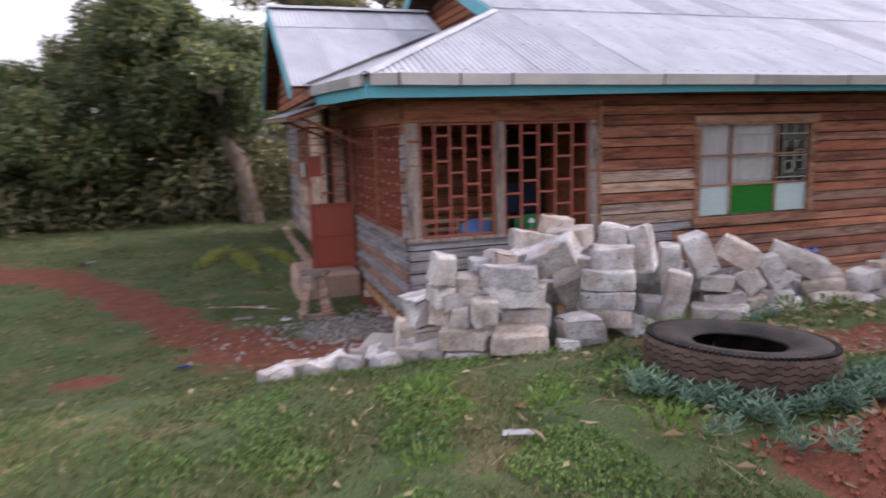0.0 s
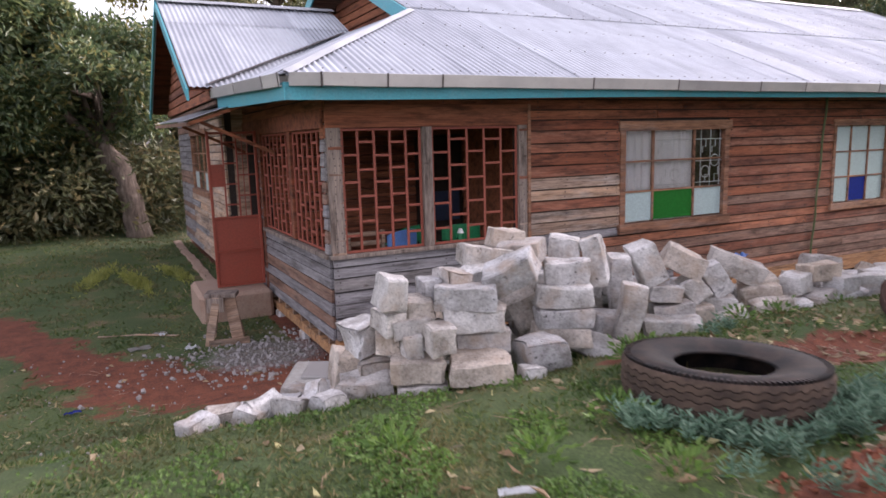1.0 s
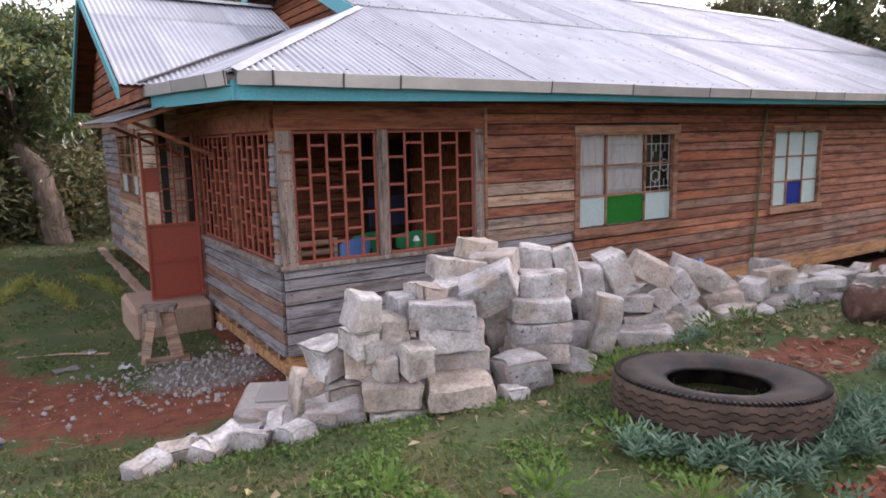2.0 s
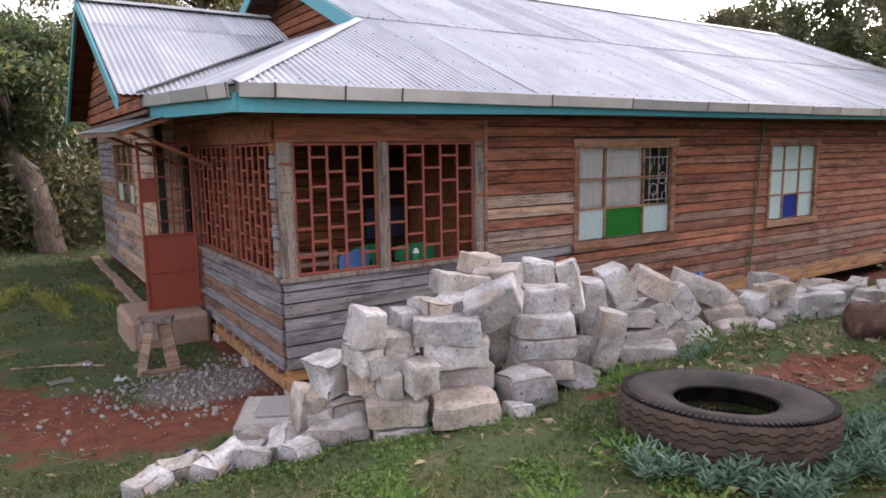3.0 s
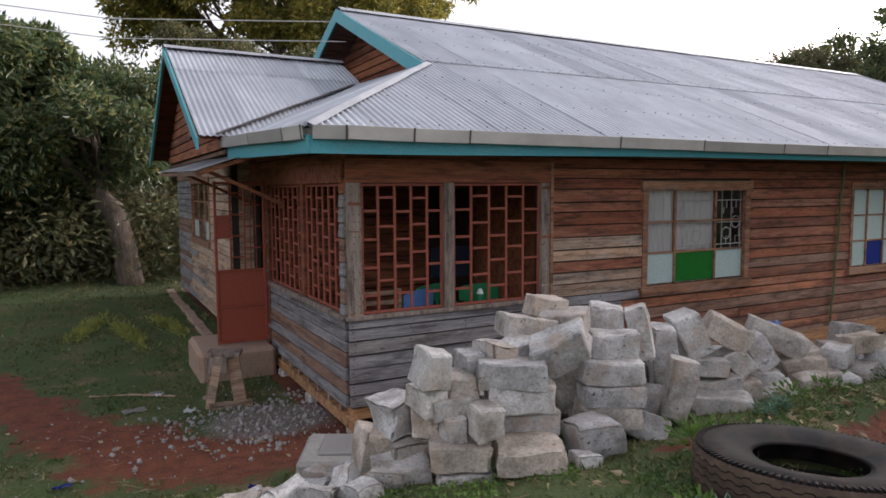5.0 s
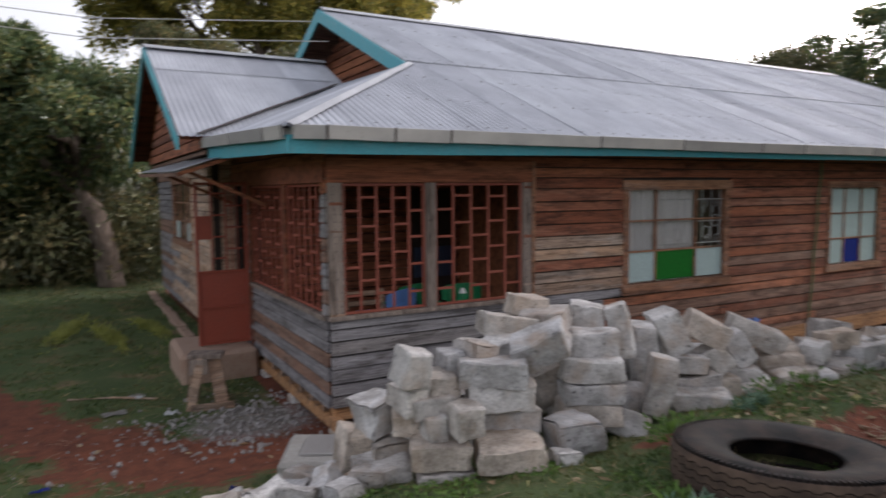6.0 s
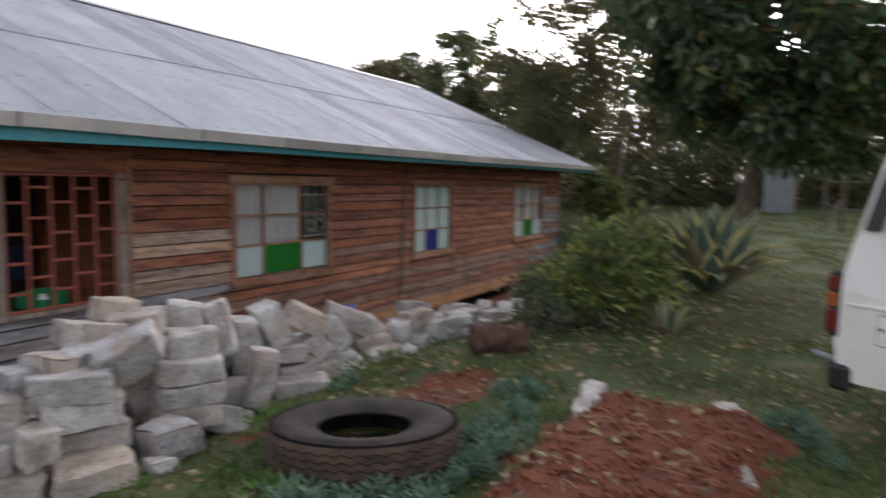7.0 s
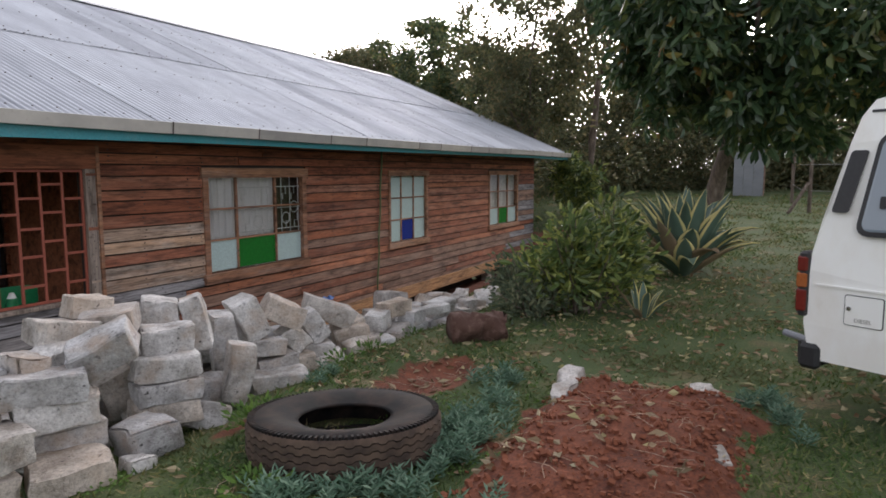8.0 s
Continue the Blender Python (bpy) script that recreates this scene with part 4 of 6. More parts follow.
box("partition", 5.4, 5.45, WY + 0.12, 10.5, -0.05, 2.34, RED, room)
inner_door = root("inner_door", "dark inner door with a blue lower panel, closed", "door", kind="structure")
# leaf shares the near-black used for the shaded gaps
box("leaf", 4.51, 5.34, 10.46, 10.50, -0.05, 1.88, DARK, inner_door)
box("panel", 4.60, 5.28, 10.44, 10.458, 0.55, 1.02, DOOR_BLUE, inner_door, "faded blue panel")


# ---- chairs in the porch ----
def plastic_chair(material, label, x, y, turn):
    """A moulded chair: seat, curved slatted back, arms and legs."""
    c = root("plastic_chair", label, "chair", "chairs in the porch")
    bm = bmesh.new()
    cuboid(bm, -0.22, 0.22, -0.21, 0.21, 0.40, 0.43, None, 0.012)
    part("seat", bm, material, c)
    bm = bmesh.new()
    n = 10
    for lo, hi in ((0.70, 0.84), (0.45, 0.52)):
        rows = []
        for i in range(n + 1):
            a = math.pi * (i / n) - math.pi / 2
            px, py = 0.24 * math.sin(a), 0.20 + 0.07 * math.cos(a)
            crown = 0.05 * math.cos(a) if lo > 0.6 else 0
            rows.append([bm.verts.new((px, py + d, z)) for d, z in ((0, lo), (0.018, lo), (0.018, hi + crown), (0, hi + crown))])
        for r, s in zip(rows, rows[1:]):
            for k in range(4):
                bm.faces.new((r[k], s[k], s[(k + 1) % 4], r[(k + 1) % 4]))
    for i in range(5):
        a = (i - 2) * 0.085
        py = 0.20 + 0.07 * math.cos(math.asin(max(-1, min(1, a / 0.24))))
        cuboid(bm, a - 0.025, a + 0.025, py, py + 0.012, 0.50, 0.72)
    part("backrest", bm, material, c, smooth=False)
    for s in (-1, 1):
        bm = bmesh.new()
        tube(bm, ((s * 0.25, 0.2, 0.66), (s * 0.27, 0.0, 0.66), (s * 0.26, -0.2, 0.63), (s * 0.25, -0.22, 0.42)), 0.018, 6)
        part("arm", bm, material, c)
        for yy in (-0.2, 0.2):
            bm = bmesh.new()
            tube(bm, ((s * 0.2, yy, 0.41), (s * 0.25, yy * 1.15, 0.0)), 0.022, 6)
            part("leg", bm, material, c)
    c.matrix_basis = pose(x, y, -0.06, 0, 0, turn)
    return c


plastic_chair(BLUE_PLASTIC, "pale blue moulded plastic armchair in the porch", 3.02, 8.02, 205)
plastic_chair(GREEN_PLASTIC, "dark green moulded plastic armchair in the porch", 3.42, 8.35, 190)
plastic_chair(GREEN_PLASTIC, "dark green moulded plastic armchair in the porch", 3.95, 8.10, 170)
wc = root("wooden_chair", "plain wooden chair with slatted back in the porch", "chair")
for x in (2.42, 2.82):
    box("upright", x, x + 0.04, 7.72, 7.76, -0.06, 0.86, LOOSE, wc)
    box("leg", x, x + 0.04, 8.10, 8.14, -0.06, 0.40, LOOSE, wc)
box("seat", 2.42, 2.86, 7.76, 8.14, 0.38, 0.41, LOOSE, wc)
for z in (0.58, 0.70, 0.80):
    box("slat", 2.46, 2.82, 7.725, 7.75, z, z + 0.05, LOOSE, wc)
small = root("sill_bottle", "green and white plastic bottle on the porch sill", "bottle", at=(3.72, 7.52, 0.68))
bm = bmesh.new()
bmesh.ops.create_cone(bm, cap_ends=True, segments=14, radius1=0.05, radius2=0.045, depth=0.09, matrix=Matrix.Translation((3.72, 7.55, 0.72)))
settle(part("body", bm, GREEN_PLASTIC, small), Matrix(), small)
bm = bmesh.new()
bmesh.ops.create_cone(bm, cap_ends=True, segments=14, radius1=0.04, radius2=0.02, depth=0.05, matrix=Matrix.Translation((3.72, 7.55, 0.79)))
settle(part("cap", bm, WHITE_IRON, small), Matrix(), small)

# cable that hangs down the front wall
bm = bmesh.new()
tube(bm, [(9.90 - 0.016 * k + 0.015 * math.sin(k * 1.7), WY - 0.06, 2.3 - k * 0.22) for k in range(13)], 0.016, 6)
cable = tagged(finish("wall_cable", bm, CABLE), "thin green pipe hanging down the boarded wall", "cable")

# ---- ground ----
WAY = [(-9.0, 15.6), (-5.6, 14.9), (-3.8, 14.26), (-2.72, 13.46), (-1.65, 11.75), (-1.0, 10.3), (-0.36, 9.0), (0.30, 8.0), (1.0, 7.35), (1.7, 7.2)]
TRACK = [(p, q, w) for p, q, w in zip(WAY, WAY[1:], (0.8, 0.75, 0.6, 0.5, 0.48, 0.48, 0.52, 0.75, 0.85))]


def soil_at(x, y):
    """How bare the red earth is: the path, the trampled yard, the dug bed and the heap."""
    s = 0.0
    # the trodden path out of the yard, and the yard itself
    wob = 0.28 * noise.noise(Vector((x * 1.6, y * 1.6, 3.1)))
    for (ax, ay), (bx, by), w in TRACK:
        dx, dy = bx - ax, by - ay
        q = max(0.0, min(1.0, ((x - ax) * dx + (y - ay) * dy) / (dx * dx + dy * dy)))
        s = max(s, 1.15 - (math.hypot(x - ax - q * dx, y - ay - q * dy) + wob) / w * 0.75)
    s = max(s, 0.9 - ((x + 1.25) / 0.55) ** 2 - ((y - 7.35) / 0.35) ** 2)
    s = max(s, 1.2 - ((x - 4.55) / 0.72) ** 2 - ((y - 3.62) / 0.42) ** 2)
    u, v = x + 0.9 * wob, y + 0.45 * noise.noise(Vector((x * 2.4, y * 2.4, 5.0)))
    s = max(s, 1.3 * smooth01((u - 2.15) / 0.5) * smooth01((4.74 - u) / 0.3) * smooth01((v - 1.10) / 0.4) * smooth01((2.62 - v) / 0.3))
    s = max(s, 0.9 - ((x - 3.35) / 0.8) ** 2 - ((y - 4.1) / 0.25) ** 2)
    if 2.0 < x < 18.5 and 6.6 < y < 19:
        s = max(s, 1.0)
    return max(0.0, min(1.0, s))


def gravel_at(x, y):
    return max(0.0, min(1.0, 1.1 - ((x - 1.6) / 0.95) ** 2 - ((y - 8.25) / 0.75) ** 2, ))


def axis_steps(lo, hi, a, b, fine, coarse):
    v, out = lo, []
    while v < hi:
        out.append(v)
        d = max(0.0, a - v, v - b)
        v += fine + (coarse - fine) * min(1.0, d / 60.0)
    return out + [hi]


xs = axis_steps(-160, 220, -4.0, 9.0, 0.10, 12.0)
ys = axis_steps(-120, 220, -0.5, 10.5, 0.10, 12.0)
verts = [(x, y, ground_z(x, y)) for y in ys for x in xs]
nx = len(xs)
faces = [(j * nx + i, j * nx + i + 1, (j + 1) * nx + i + 1, (j + 1) * nx + i) for j in range(len(ys) - 1) for i in range(nx - 1)]
me = bpy.data.meshes.new("ground")
me.from_pydata(verts, [], faces)
me.attributes.new("soil", "FLOAT", "POINT").data.foreach_set("value", [soil_at(x, y) for x, y, _ in verts])
me.attributes.new("gravel", "FLOAT", "POINT").data.foreach_set("value", [gravel_at(x, y) for x, y, _ in verts])
me.shade_smooth()
me.materials.append(GROUND)
tagged(new("ground", me), "short turf with patches of bare red earth", "ground", kind="structure")


# ---- stone pile ----
def stone(name, x, y, z, L, D, H, yaw, tilt, rough, label, cat):
    """A quarried stone: a block with chipped corners and faces a little out of true."""
    bm = bmesh.new()
    bmesh.ops.create_cube(bm, size=1.0)
    bmesh.ops.subdivide_edges(bm, edges=bm.edges[:], cuts=5, use_grid_fill=True)
    seed = Vector((x * 7.3, y * 5.1, z * 9.7))
    r = 0.022 if rough < 0.5 else 0.08
    size = Vector((L, D, H))
    for v in bm.verts:
        p = Vector([c * 1.335 if abs(c) < 0.4 else c for c in v.co])
        # round the corners off
        q = Vector([abs(c) * 2 for c in p])
        over = sum(1 for c in q if c > 0.98)
        pull = {3: 0.62, 2: 0.30}.get(over, 0.0) * r
        w = Vector([p[k] * size[k] for k in range(3)])
        pull *= max(0.15, 0.9 + 2.6 * noise.noise(w * 8.0 + seed))
        w -= Vector([math.copysign(min(pull, 0.12 * size[k]), p[k]) if q[k] > 0.98 else 0 for k in range(3)])
        n = noise.noise_vector(w * 3.1 + seed)
        n2 = noise.noise_vector(w * 11.0 + seed)
        v.co = w + n * (0.020 + 0.06 * rough) * min(1, min(size) / 0.15) + n2 * (0.011 + 0.016 * rough)
    # a wedge-shaped bias, no two stones are square
    for v in bm.verts:
        v.co.x *= 1 + 0.16 * v.co.z / H * noise.noise(seed)
        v.co.z *= 1 + 0.13 * v.co.x / L * noise.noise(seed * 1.7)
    ob = finish(name, bm, STONE, smooth=True)
    ob.data.set_sharp_from_angle(angle=radians(28))
    ob.matrix_basis = pose(x, y, z, 0, -tilt, 0) @ pose(0, 0, 0, 0, 0, yaw)
    return tagged(ob, label, cat, "pile of building stones")


def block(x, y, z, L, D, H, yaw=0, tilt=0):
    return stone("stone_block", x, y, z, L * 0.95, D, H * 0.945, yaw + 5 * noise.noise(Vector((x * 9, y * 9, z * 9))), tilt, 0.12, "rough-cut grey building stone lying in the pile" if abs(tilt) < 9 else "rough-cut grey building stone leaning in the pile", "stone block")


def leaner(x, y, z, L, D, H, yaw=0, tilt=0):
    """A long stone tilted within its own plane."""
    ob = block(x, y, z, L, D, H, yaw, tilt)
    ob.matrix_basis = pose(x, y, z, 0, 0, yaw) @ pose(0, 0, 0, 8 * noise.noise(Vector((x * 5, y * 5, z))), -tilt, 0)
    return ob


def rubble(x, y, z, L, D, H, yaw=0, tilt=0):
    return stone("broken_stone", x, y, z, L, D, H, yaw, tilt, 0.65, "broken lump of pale stone at the pile", "stone")


block(2.12, 4.38, 0.39, 0.40, 0.30, 0.15, -22, 0)
block(2.19, 4.43, 0.20, 0.40, 0.25, 0.14, -26, 0)
block(1.78, 4.56, 0.40, 0.35, 0.24, 0.15, -24, 0)
block(1.79, 4.55, 0.24, 0.34, 0.25, 0.15, -20, 0)
block(1.89, 4.54, 0.58, 0.18, 0.35, 0.18, -8, 0)
block(1.76, 4.64, 0.54, 0.12, 0.25, 0.15, -13, 3)
block(1.81, 4.68, 0.64, 0.25, 0.24, 0.14, -27, 2)
block(1.88, 4.74, 0.74, 0.19, 0.26, 0.13, -21, 0)
block(1.66, 4.70, 0.87, 0.18, 0.28, 0.22, -8, -10)
block(1.67, 4.80, 0.67, 0.16, 0.28, 0.16, 1, 0)
block(1.69, 4.85, 0.52, 0.16, 0.28, 0.14, -19, 0)
block(2.27, 4.60, 0.49, 0.39, 0.24, 0.17, -26, 0)
block(2.19, 4.58, 0.66, 0.42, 0.25, 0.17, -22, 0)
block(2.14, 4.58, 0.81, 0.42, 0.24, 0.17, -27, 1)
block(2.00, 4.83, 0.84, 0.15, 0.22, 0.14, -12, 0)
rubble(2.16, 4.78, 0.87, 0.19, 0.25, 0.13, 1, -8)
rubble(2.35, 4.82, 0.88, 0.17, 0.22, 0.13, 5, 10)
block(2.45, 4.53, 0.94, 0.38, 0.26, 0.19, -40, 28)
block(2.52, 4.99, 0.97, 0.38, 0.28, 0.17, -5, -14)
block(2.80, 4.94, 0.99, 0.35, 0.28, 0.17, -48, 8)
block(2.79, 5.13, 1.07, 0.25, 0.26, 0.16, -17, -8)
rubble(1.61, 5.11, 0.48, 0.24, 0.30, 0.23, 3, 10)
block(1.53, 5.39, 0.18, 0.14, 0.25, 0.30, -5, -14)
block(1.59, 5.18, 0.30, 0.17, 0.22, 0.20, -32, 18)
rubble(1.64, 4.94, 0.29, 0.21, 0.25, 0.15, -13, 8)
block(1.53, 4.83, 0.20, 0.35, 0.30, 0.23, -22, 8)
rubble(1.46, 5.37, 0.04, 0.13, 0.20, 0.11, 15, 0)
block(1.21, 5.29, 0.06, 0.24, 0.24, 0.16, -38, -14)
block(1.30, 5.03, 0.02, 0.16, 0.22, 0.21, -4, -30)
rubble(1.38, 4.94, -0.00, 0.26, 0.25, 0.16, -4, -4)
rubble(1.06, 5.25, -0.07, 0.27, 0.25, 0.17, -19, -5)
rubble(0.69, 5.32, -0.03, 0.30, 0.30, 0.15, 2, 5)
rubble(0.54, 5.39, -0.09, 0.14, 0.22, 0.09, -6, 0)
rubble(0.87, 5.44, -0.08, 0.16, 0.22, 0.11, 11, 0)
block(3.31, 5.08, 0.95, 0.25, 0.26, 0.19, -38, -6)
block(3.10, 4.77, 0.83, 0.34, 0.25, 0.19, -29, -2)
block(3.01, 4.69, 0.68, 0.43, 0.24, 0.16, -33, 0)
block(2.98, 4.67, 0.54, 0.42, 0.25, 0.15, -29, 0)
block(2.97, 4.67, 0.40, 0.43, 0.25, 0.15, -30, 0)
block(3.20, 4.58, 0.30, 0.34, 0.28, 0.18, -53, -22)
rubble(2.59, 4.40, 0.41, 0.25, 0.26, 0.18, -10, 10)
rubble(2.42, 4.26, 0.33, 0.16, 0.20, 0.09, -19, 0)
block(2.89, 5.04, 0.55, 0.23, 0.30, 0.29, -28, 30)
block(3.03, 4.94, 0.34, 0.27, 0.30, 0.15, -29, 0)
block(5.65, 5.11, 0.29, 0.34, 0.26, 0.32, -30, 10)
block(5.58, 4.91, 0.18, 0.41, 0.25, 0.17, -51, 8)
block(6.76, 5.45, 0.18, 0.36, 0.24, 0.25, -42, 0)
block(7.60, 5.80, 0.23, 0.40, 0.26, 0.26, -32, -4)
block(7.63, 5.65, 0.04, 0.29, 0.25, 0.29, -43, 0)
block(6.74, 5.15, -0.09, 0.42, 0.25, 0.26, -47, 6)
block(7.31, 5.10, -0.15, 0.24, 0.24, 0.20, -40, 5)
block(8.06, 5.24, -0.26, 0.25, 0.25, 0.27, -46, 0)
block(8.06, 5.75, -0.02, 0.35, 0.24, 0.27, -32, 0)
block(7.71, 5.50, -0.09, 0.30, 0.24, 0.25, -50, 0)
block(8.85, 5.89, -0.04, 0.48, 0.20, 0.18, -45, -30)
block(9.67, 6.15, -0.14, 0.39, 0.25, 0.23, -45, 0)
rubble(6.88, 5.35, 0.02, 0.24, 0.24, 0.18, -12, 10)
block(10.92, 6.24, -0.52, 0.43, 0.25, 0.26, -37, 8)
block(12.28, 6.54, -0.70, 0.48, 0.25, 0.26, -58, -12)
block(13.68, 7.04, -0.71, 0.49, 0.25, 0.29, -28, 20)
block(13.60, 6.64, -1.00, 0.48, 0.25, 0.29, -49, 0)
block(10.41, 5.94, -0.63, 0.38, 0.25, 0.23, -32, 0)
block(14.41, 7.04, -0.85, 0.43, 0.25, 0.25, -49, 10)
# stones leaning on one another at the crest and down the face
leaner(3.48, 4.92, 0.85, 0.40, 0.22, 0.17, -43, 104)
leaner(3.84, 5.02, 0.60, 0.52, 0.24, 0.20, -36, 93)
leaner(4.17, 5.08, 0.73, 0.38, 0.26, 0.22, -29, -66)
leaner(4.58, 5.06, 0.71, 0.36, 0.30, 0.21, -37, -24)
leaner(3.61, 4.66, 0.48, 0.44, 0.22, 0.19, -30, 79)
leaner(4.26, 4.95, 0.48, 0.28, 0.24, 0.14, -38, -4)
leaner(4.29, 4.90, 0.35, 0.34, 0.24, 0.13, -31, 5)
leaner(4.13, 4.74, 0.25, 0.44, 0.26, 0.18, -39, 2)
leaner(4.06, 4.62, 0.13, 0.48, 0.25, 0.14, -32, 4)
leaner(5.40, 5.18, 0.55, 0.52, 0.26, 0.20, -40, -24)
leaner(4.98, 5.06, 0.50, 0.32, 0.24, 0.20, -33, -58)
leaner(5.55, 5.02, 0.28, 0.38, 0.28, 0.24, -41, 7)
leaner(4.90, 4.98, 0.27, 0.34, 0.24, 0.22, -34, -8)
leaner(4.88, 4.80, 0.19, 0.32, 0.22, 0.18, -42, 16)
leaner(5.75, 4.95, 0.09, 0.38, 0.26, 0.13, -35, 8)
rubble(5.16, 4.66, 0.06, 0.34, 0.26, 0.24, -32, 0)
leaner(4.64, 5.00, 0.48, 0.26, 0.24, 0.20, -36, -50)
leaner(3.56, 4.86, 0.34, 0.20, 0.24, 0.26, -29, 85)
rubble(4.76, 4.60, 0.04, 0.26, 0.20, 0.12, -26, 0)
leaner(6.00, 5.00, 0.07, 0.30, 0.24, 0.20, -30, 20)
leaner(4.58, 4.90, 0.24, 0.30, 0.24, 0.20, -38, 10)
# the stones buried behind and beneath those of the face
for k in range(95):
    x = rng.uniform(2.3, 6.6)
    back_y = 5.05 + 0.10 * max(0, x - 3) + rng.uniform(0, 1.35)
    top = 0.80 - 0.45 * (3.1 - x) if x < 3.1 else 0.82 - 0.15 * (x - 3.1)
    top -= 0.25 * (back_y - 5.0)
    z0 = ground_z(x, back_y)
    z = z0 + 0.08 + rng.random() * max(0.0, top - z0 - 0.12)
    block(x, back_y + 0.1, z, rng.uniform(0.32, 0.5), 0.24, 0.17, rng.uniform(-25, 25), rng.uniform(-10, 10))
# broken lumps spilled from the foot of the pile
for x, y, L, D, H, yaw, tilt in ((0.47, 4.86, 0.20, 0.13, 0.10, 30, 5), (0.63, 4.92, 0.22, 0.15, 0.12, -20, 8), (0.76, 4.80, 0.16, 0.13, 0.10, 50, -6), (0.88, 4.90, 0.24, 0.16, 0.14, 15, 12), (1.0, 4.77, 0.20, 0.14, 0.12, -35, -10), (1.20, 4.88, 0.22, 0.15, 0.17, 60, 20), (1.23, 4.66, 0.22, 0.14, 0.11, 10, 4), (1.42, 4.78, 0.18, 0.15, 0.15, -25, -8), (1.06, 5.02, 0.20, 0.15, 0.13, 70, 6)):
    rubble(x, y, ground_z(x, y) + H * 0.36, L, D, H, yaw, tilt)
# the low end of the pile, tumbled towards the far bank
for x, y, z, L, D, H, yaw, tilt in ((6.0, 4.98, 0.36, 0.36, 0.22, 0.2, 20, 0), (6.42, 5.02, 0.42, 0.4, 0.24, 0.17, -15, 3), (6.62, 4.92, 0.29, 0.38, 0.22, 0.18, 10, -4), (6.6, 4.9, 0.11, 0.42, 0.22, 0.18, -8, 2), (6.2, 4.86, 0.18, 0.4, 0.22, 0.18, 12, 6), (6.72, 4.72, -0.02, 0.44, 0.2, 0.18, 25, 0), (7.4, 4.98, 0.24, 0.4, 0.24, 0.2, -20, 4), (7.4, 4.9, 0.05, 0.42, 0.22, 0.18, 5, 0), (6.95, 4.86, 0.31, 0.5, 0.12, 0.1, -50, 14), (7.1, 4.74, -0.02, 0.36, 0.2, 0.18, -30, -5), (8.8, 4.98, 0.12, 0.4, 0.22, 0.18, 30, 12), (8.4, 4.98, 0.10, 0.36, 0.22, 0.18, -25, -6), (9.2, 4.98, 0.14, 0.36, 0.22, 0.18, 10, 0), (8.4, 4.78, 0.0, 0.4, 0.22, 0.16, 45, 0), (8.65, 4.72, 0.0, 0.36, 0.2, 0.16, -40, 4), (7.9, 4.92, 0.08, 0.3, 0.2, 0.16, 60, -8), (5.42, 4.8, 0.22, 0.36, 0.2, 0.18, -18, 8), (6.1, 4.74, 0.06, 0.34, 0.2, 0.16, 35, -4), (5.75, 4.84, 0.14, 0.38, 0.22, 0.18, -30, 10), (8.05, 5.15, 0.0, 0.4, 0.22, 0.18, 15, 0), (7.65, 5.15, -0.02, 0.4, 0.22, 0.18, -35, 6), (9.0, 5.2, 0.0, 0.4, 0.22, 0.18, -10, 5)):
    block(x, y, z, L, D, H, yaw, tilt)
for k in range(24):
    x = rng.uniform(5.4, 9.3)
    y = 5.25 + 0.06 * (x - 5.5) + rng.uniform(-0.1, 0.5)
    block(x, y, ground_z(x, y) + rng.choice((0.05, 0.05, 0.18)), rng.uniform(0.2, 0.42), rng.uniform(0.15, 0.22), rng.uniform(0.12, 0.18), rng.uniform(-60, 60), rng.uniform(-22, 22))

# manhole slab
slab = root("manhole_slab", "pale cement slab with a grey inspection cover", "slab", at=(1.6, 6.4, -0.4))
bm = bmesh.new()
SLAB = pose(1.636, 6.11, 0, 0, 0, -27)
cuboid(bm, -0.325, 0.325, -0.30, 0.30, -0.52, -0.07, SLAB, 0.03)
for v in bm.verts:
    v.co += noise.noise_vector(v.co * 4) * 0.012
settle(part("slab_body", bm, CEMENT, slab), Matrix.Translation((0, 0, 0)), slab)
settle(box("cover", 0, 0.40, 0, 0.38, 0, 0.022, GUTTER), SLAB @ Matrix.Translation((0.02, 0.02, -0.062)), slab)

# door step, plinth edge and stool
step = root("door_step", "earth-stained concrete step below the side door", "step", kind="structure")
bm = bmesh.new()
cuboid(bm, 1.13, 2.09, 9.96, 11.1, -0.75, -0.115, None, 0.05)
for v in bm.verts:
    v.co += noise.noise_vector(v.co * 3) * 0.02
part("slab_body", bm, STEP, step)
bm = bmesh.new()
for k in range(9):
    y = 11.2 + k * 0.85
    cuboid(bm, -0.09, 0.09, 0, 0.8, -0.20, 0.04, pose(1.66 + 0.005 * k, y, ground_z(1.4, y), 0, rng.uniform(-3, 3), rng.uniform(-3, 3)), 0.02)
tagged(finish("kerb_edge", bm, STEP), "low concrete edging along the side wall", "kerb", kind="structure")

sx, sy = 1.27, 9.05
gz = ground_z(sx, sy)
stool = root("wooden_stool", "rough wooden stool nailed from offcuts", "stool", at=(sx, sy, gz))
settle(box("top", 0, 0.36, 0, 0.26, 0, 0.045, POST), pose(sx, sy, gz + 0.575, 0, 2, -20), stool)
settle(box("top_block", 0, 0.20, 0, 0.03, 0, 0.17, POST, None, "pale block nailed on"), pose(sx - 0.10, sy - 0.10, gz + 0.465, 0, 0, -20), stool)
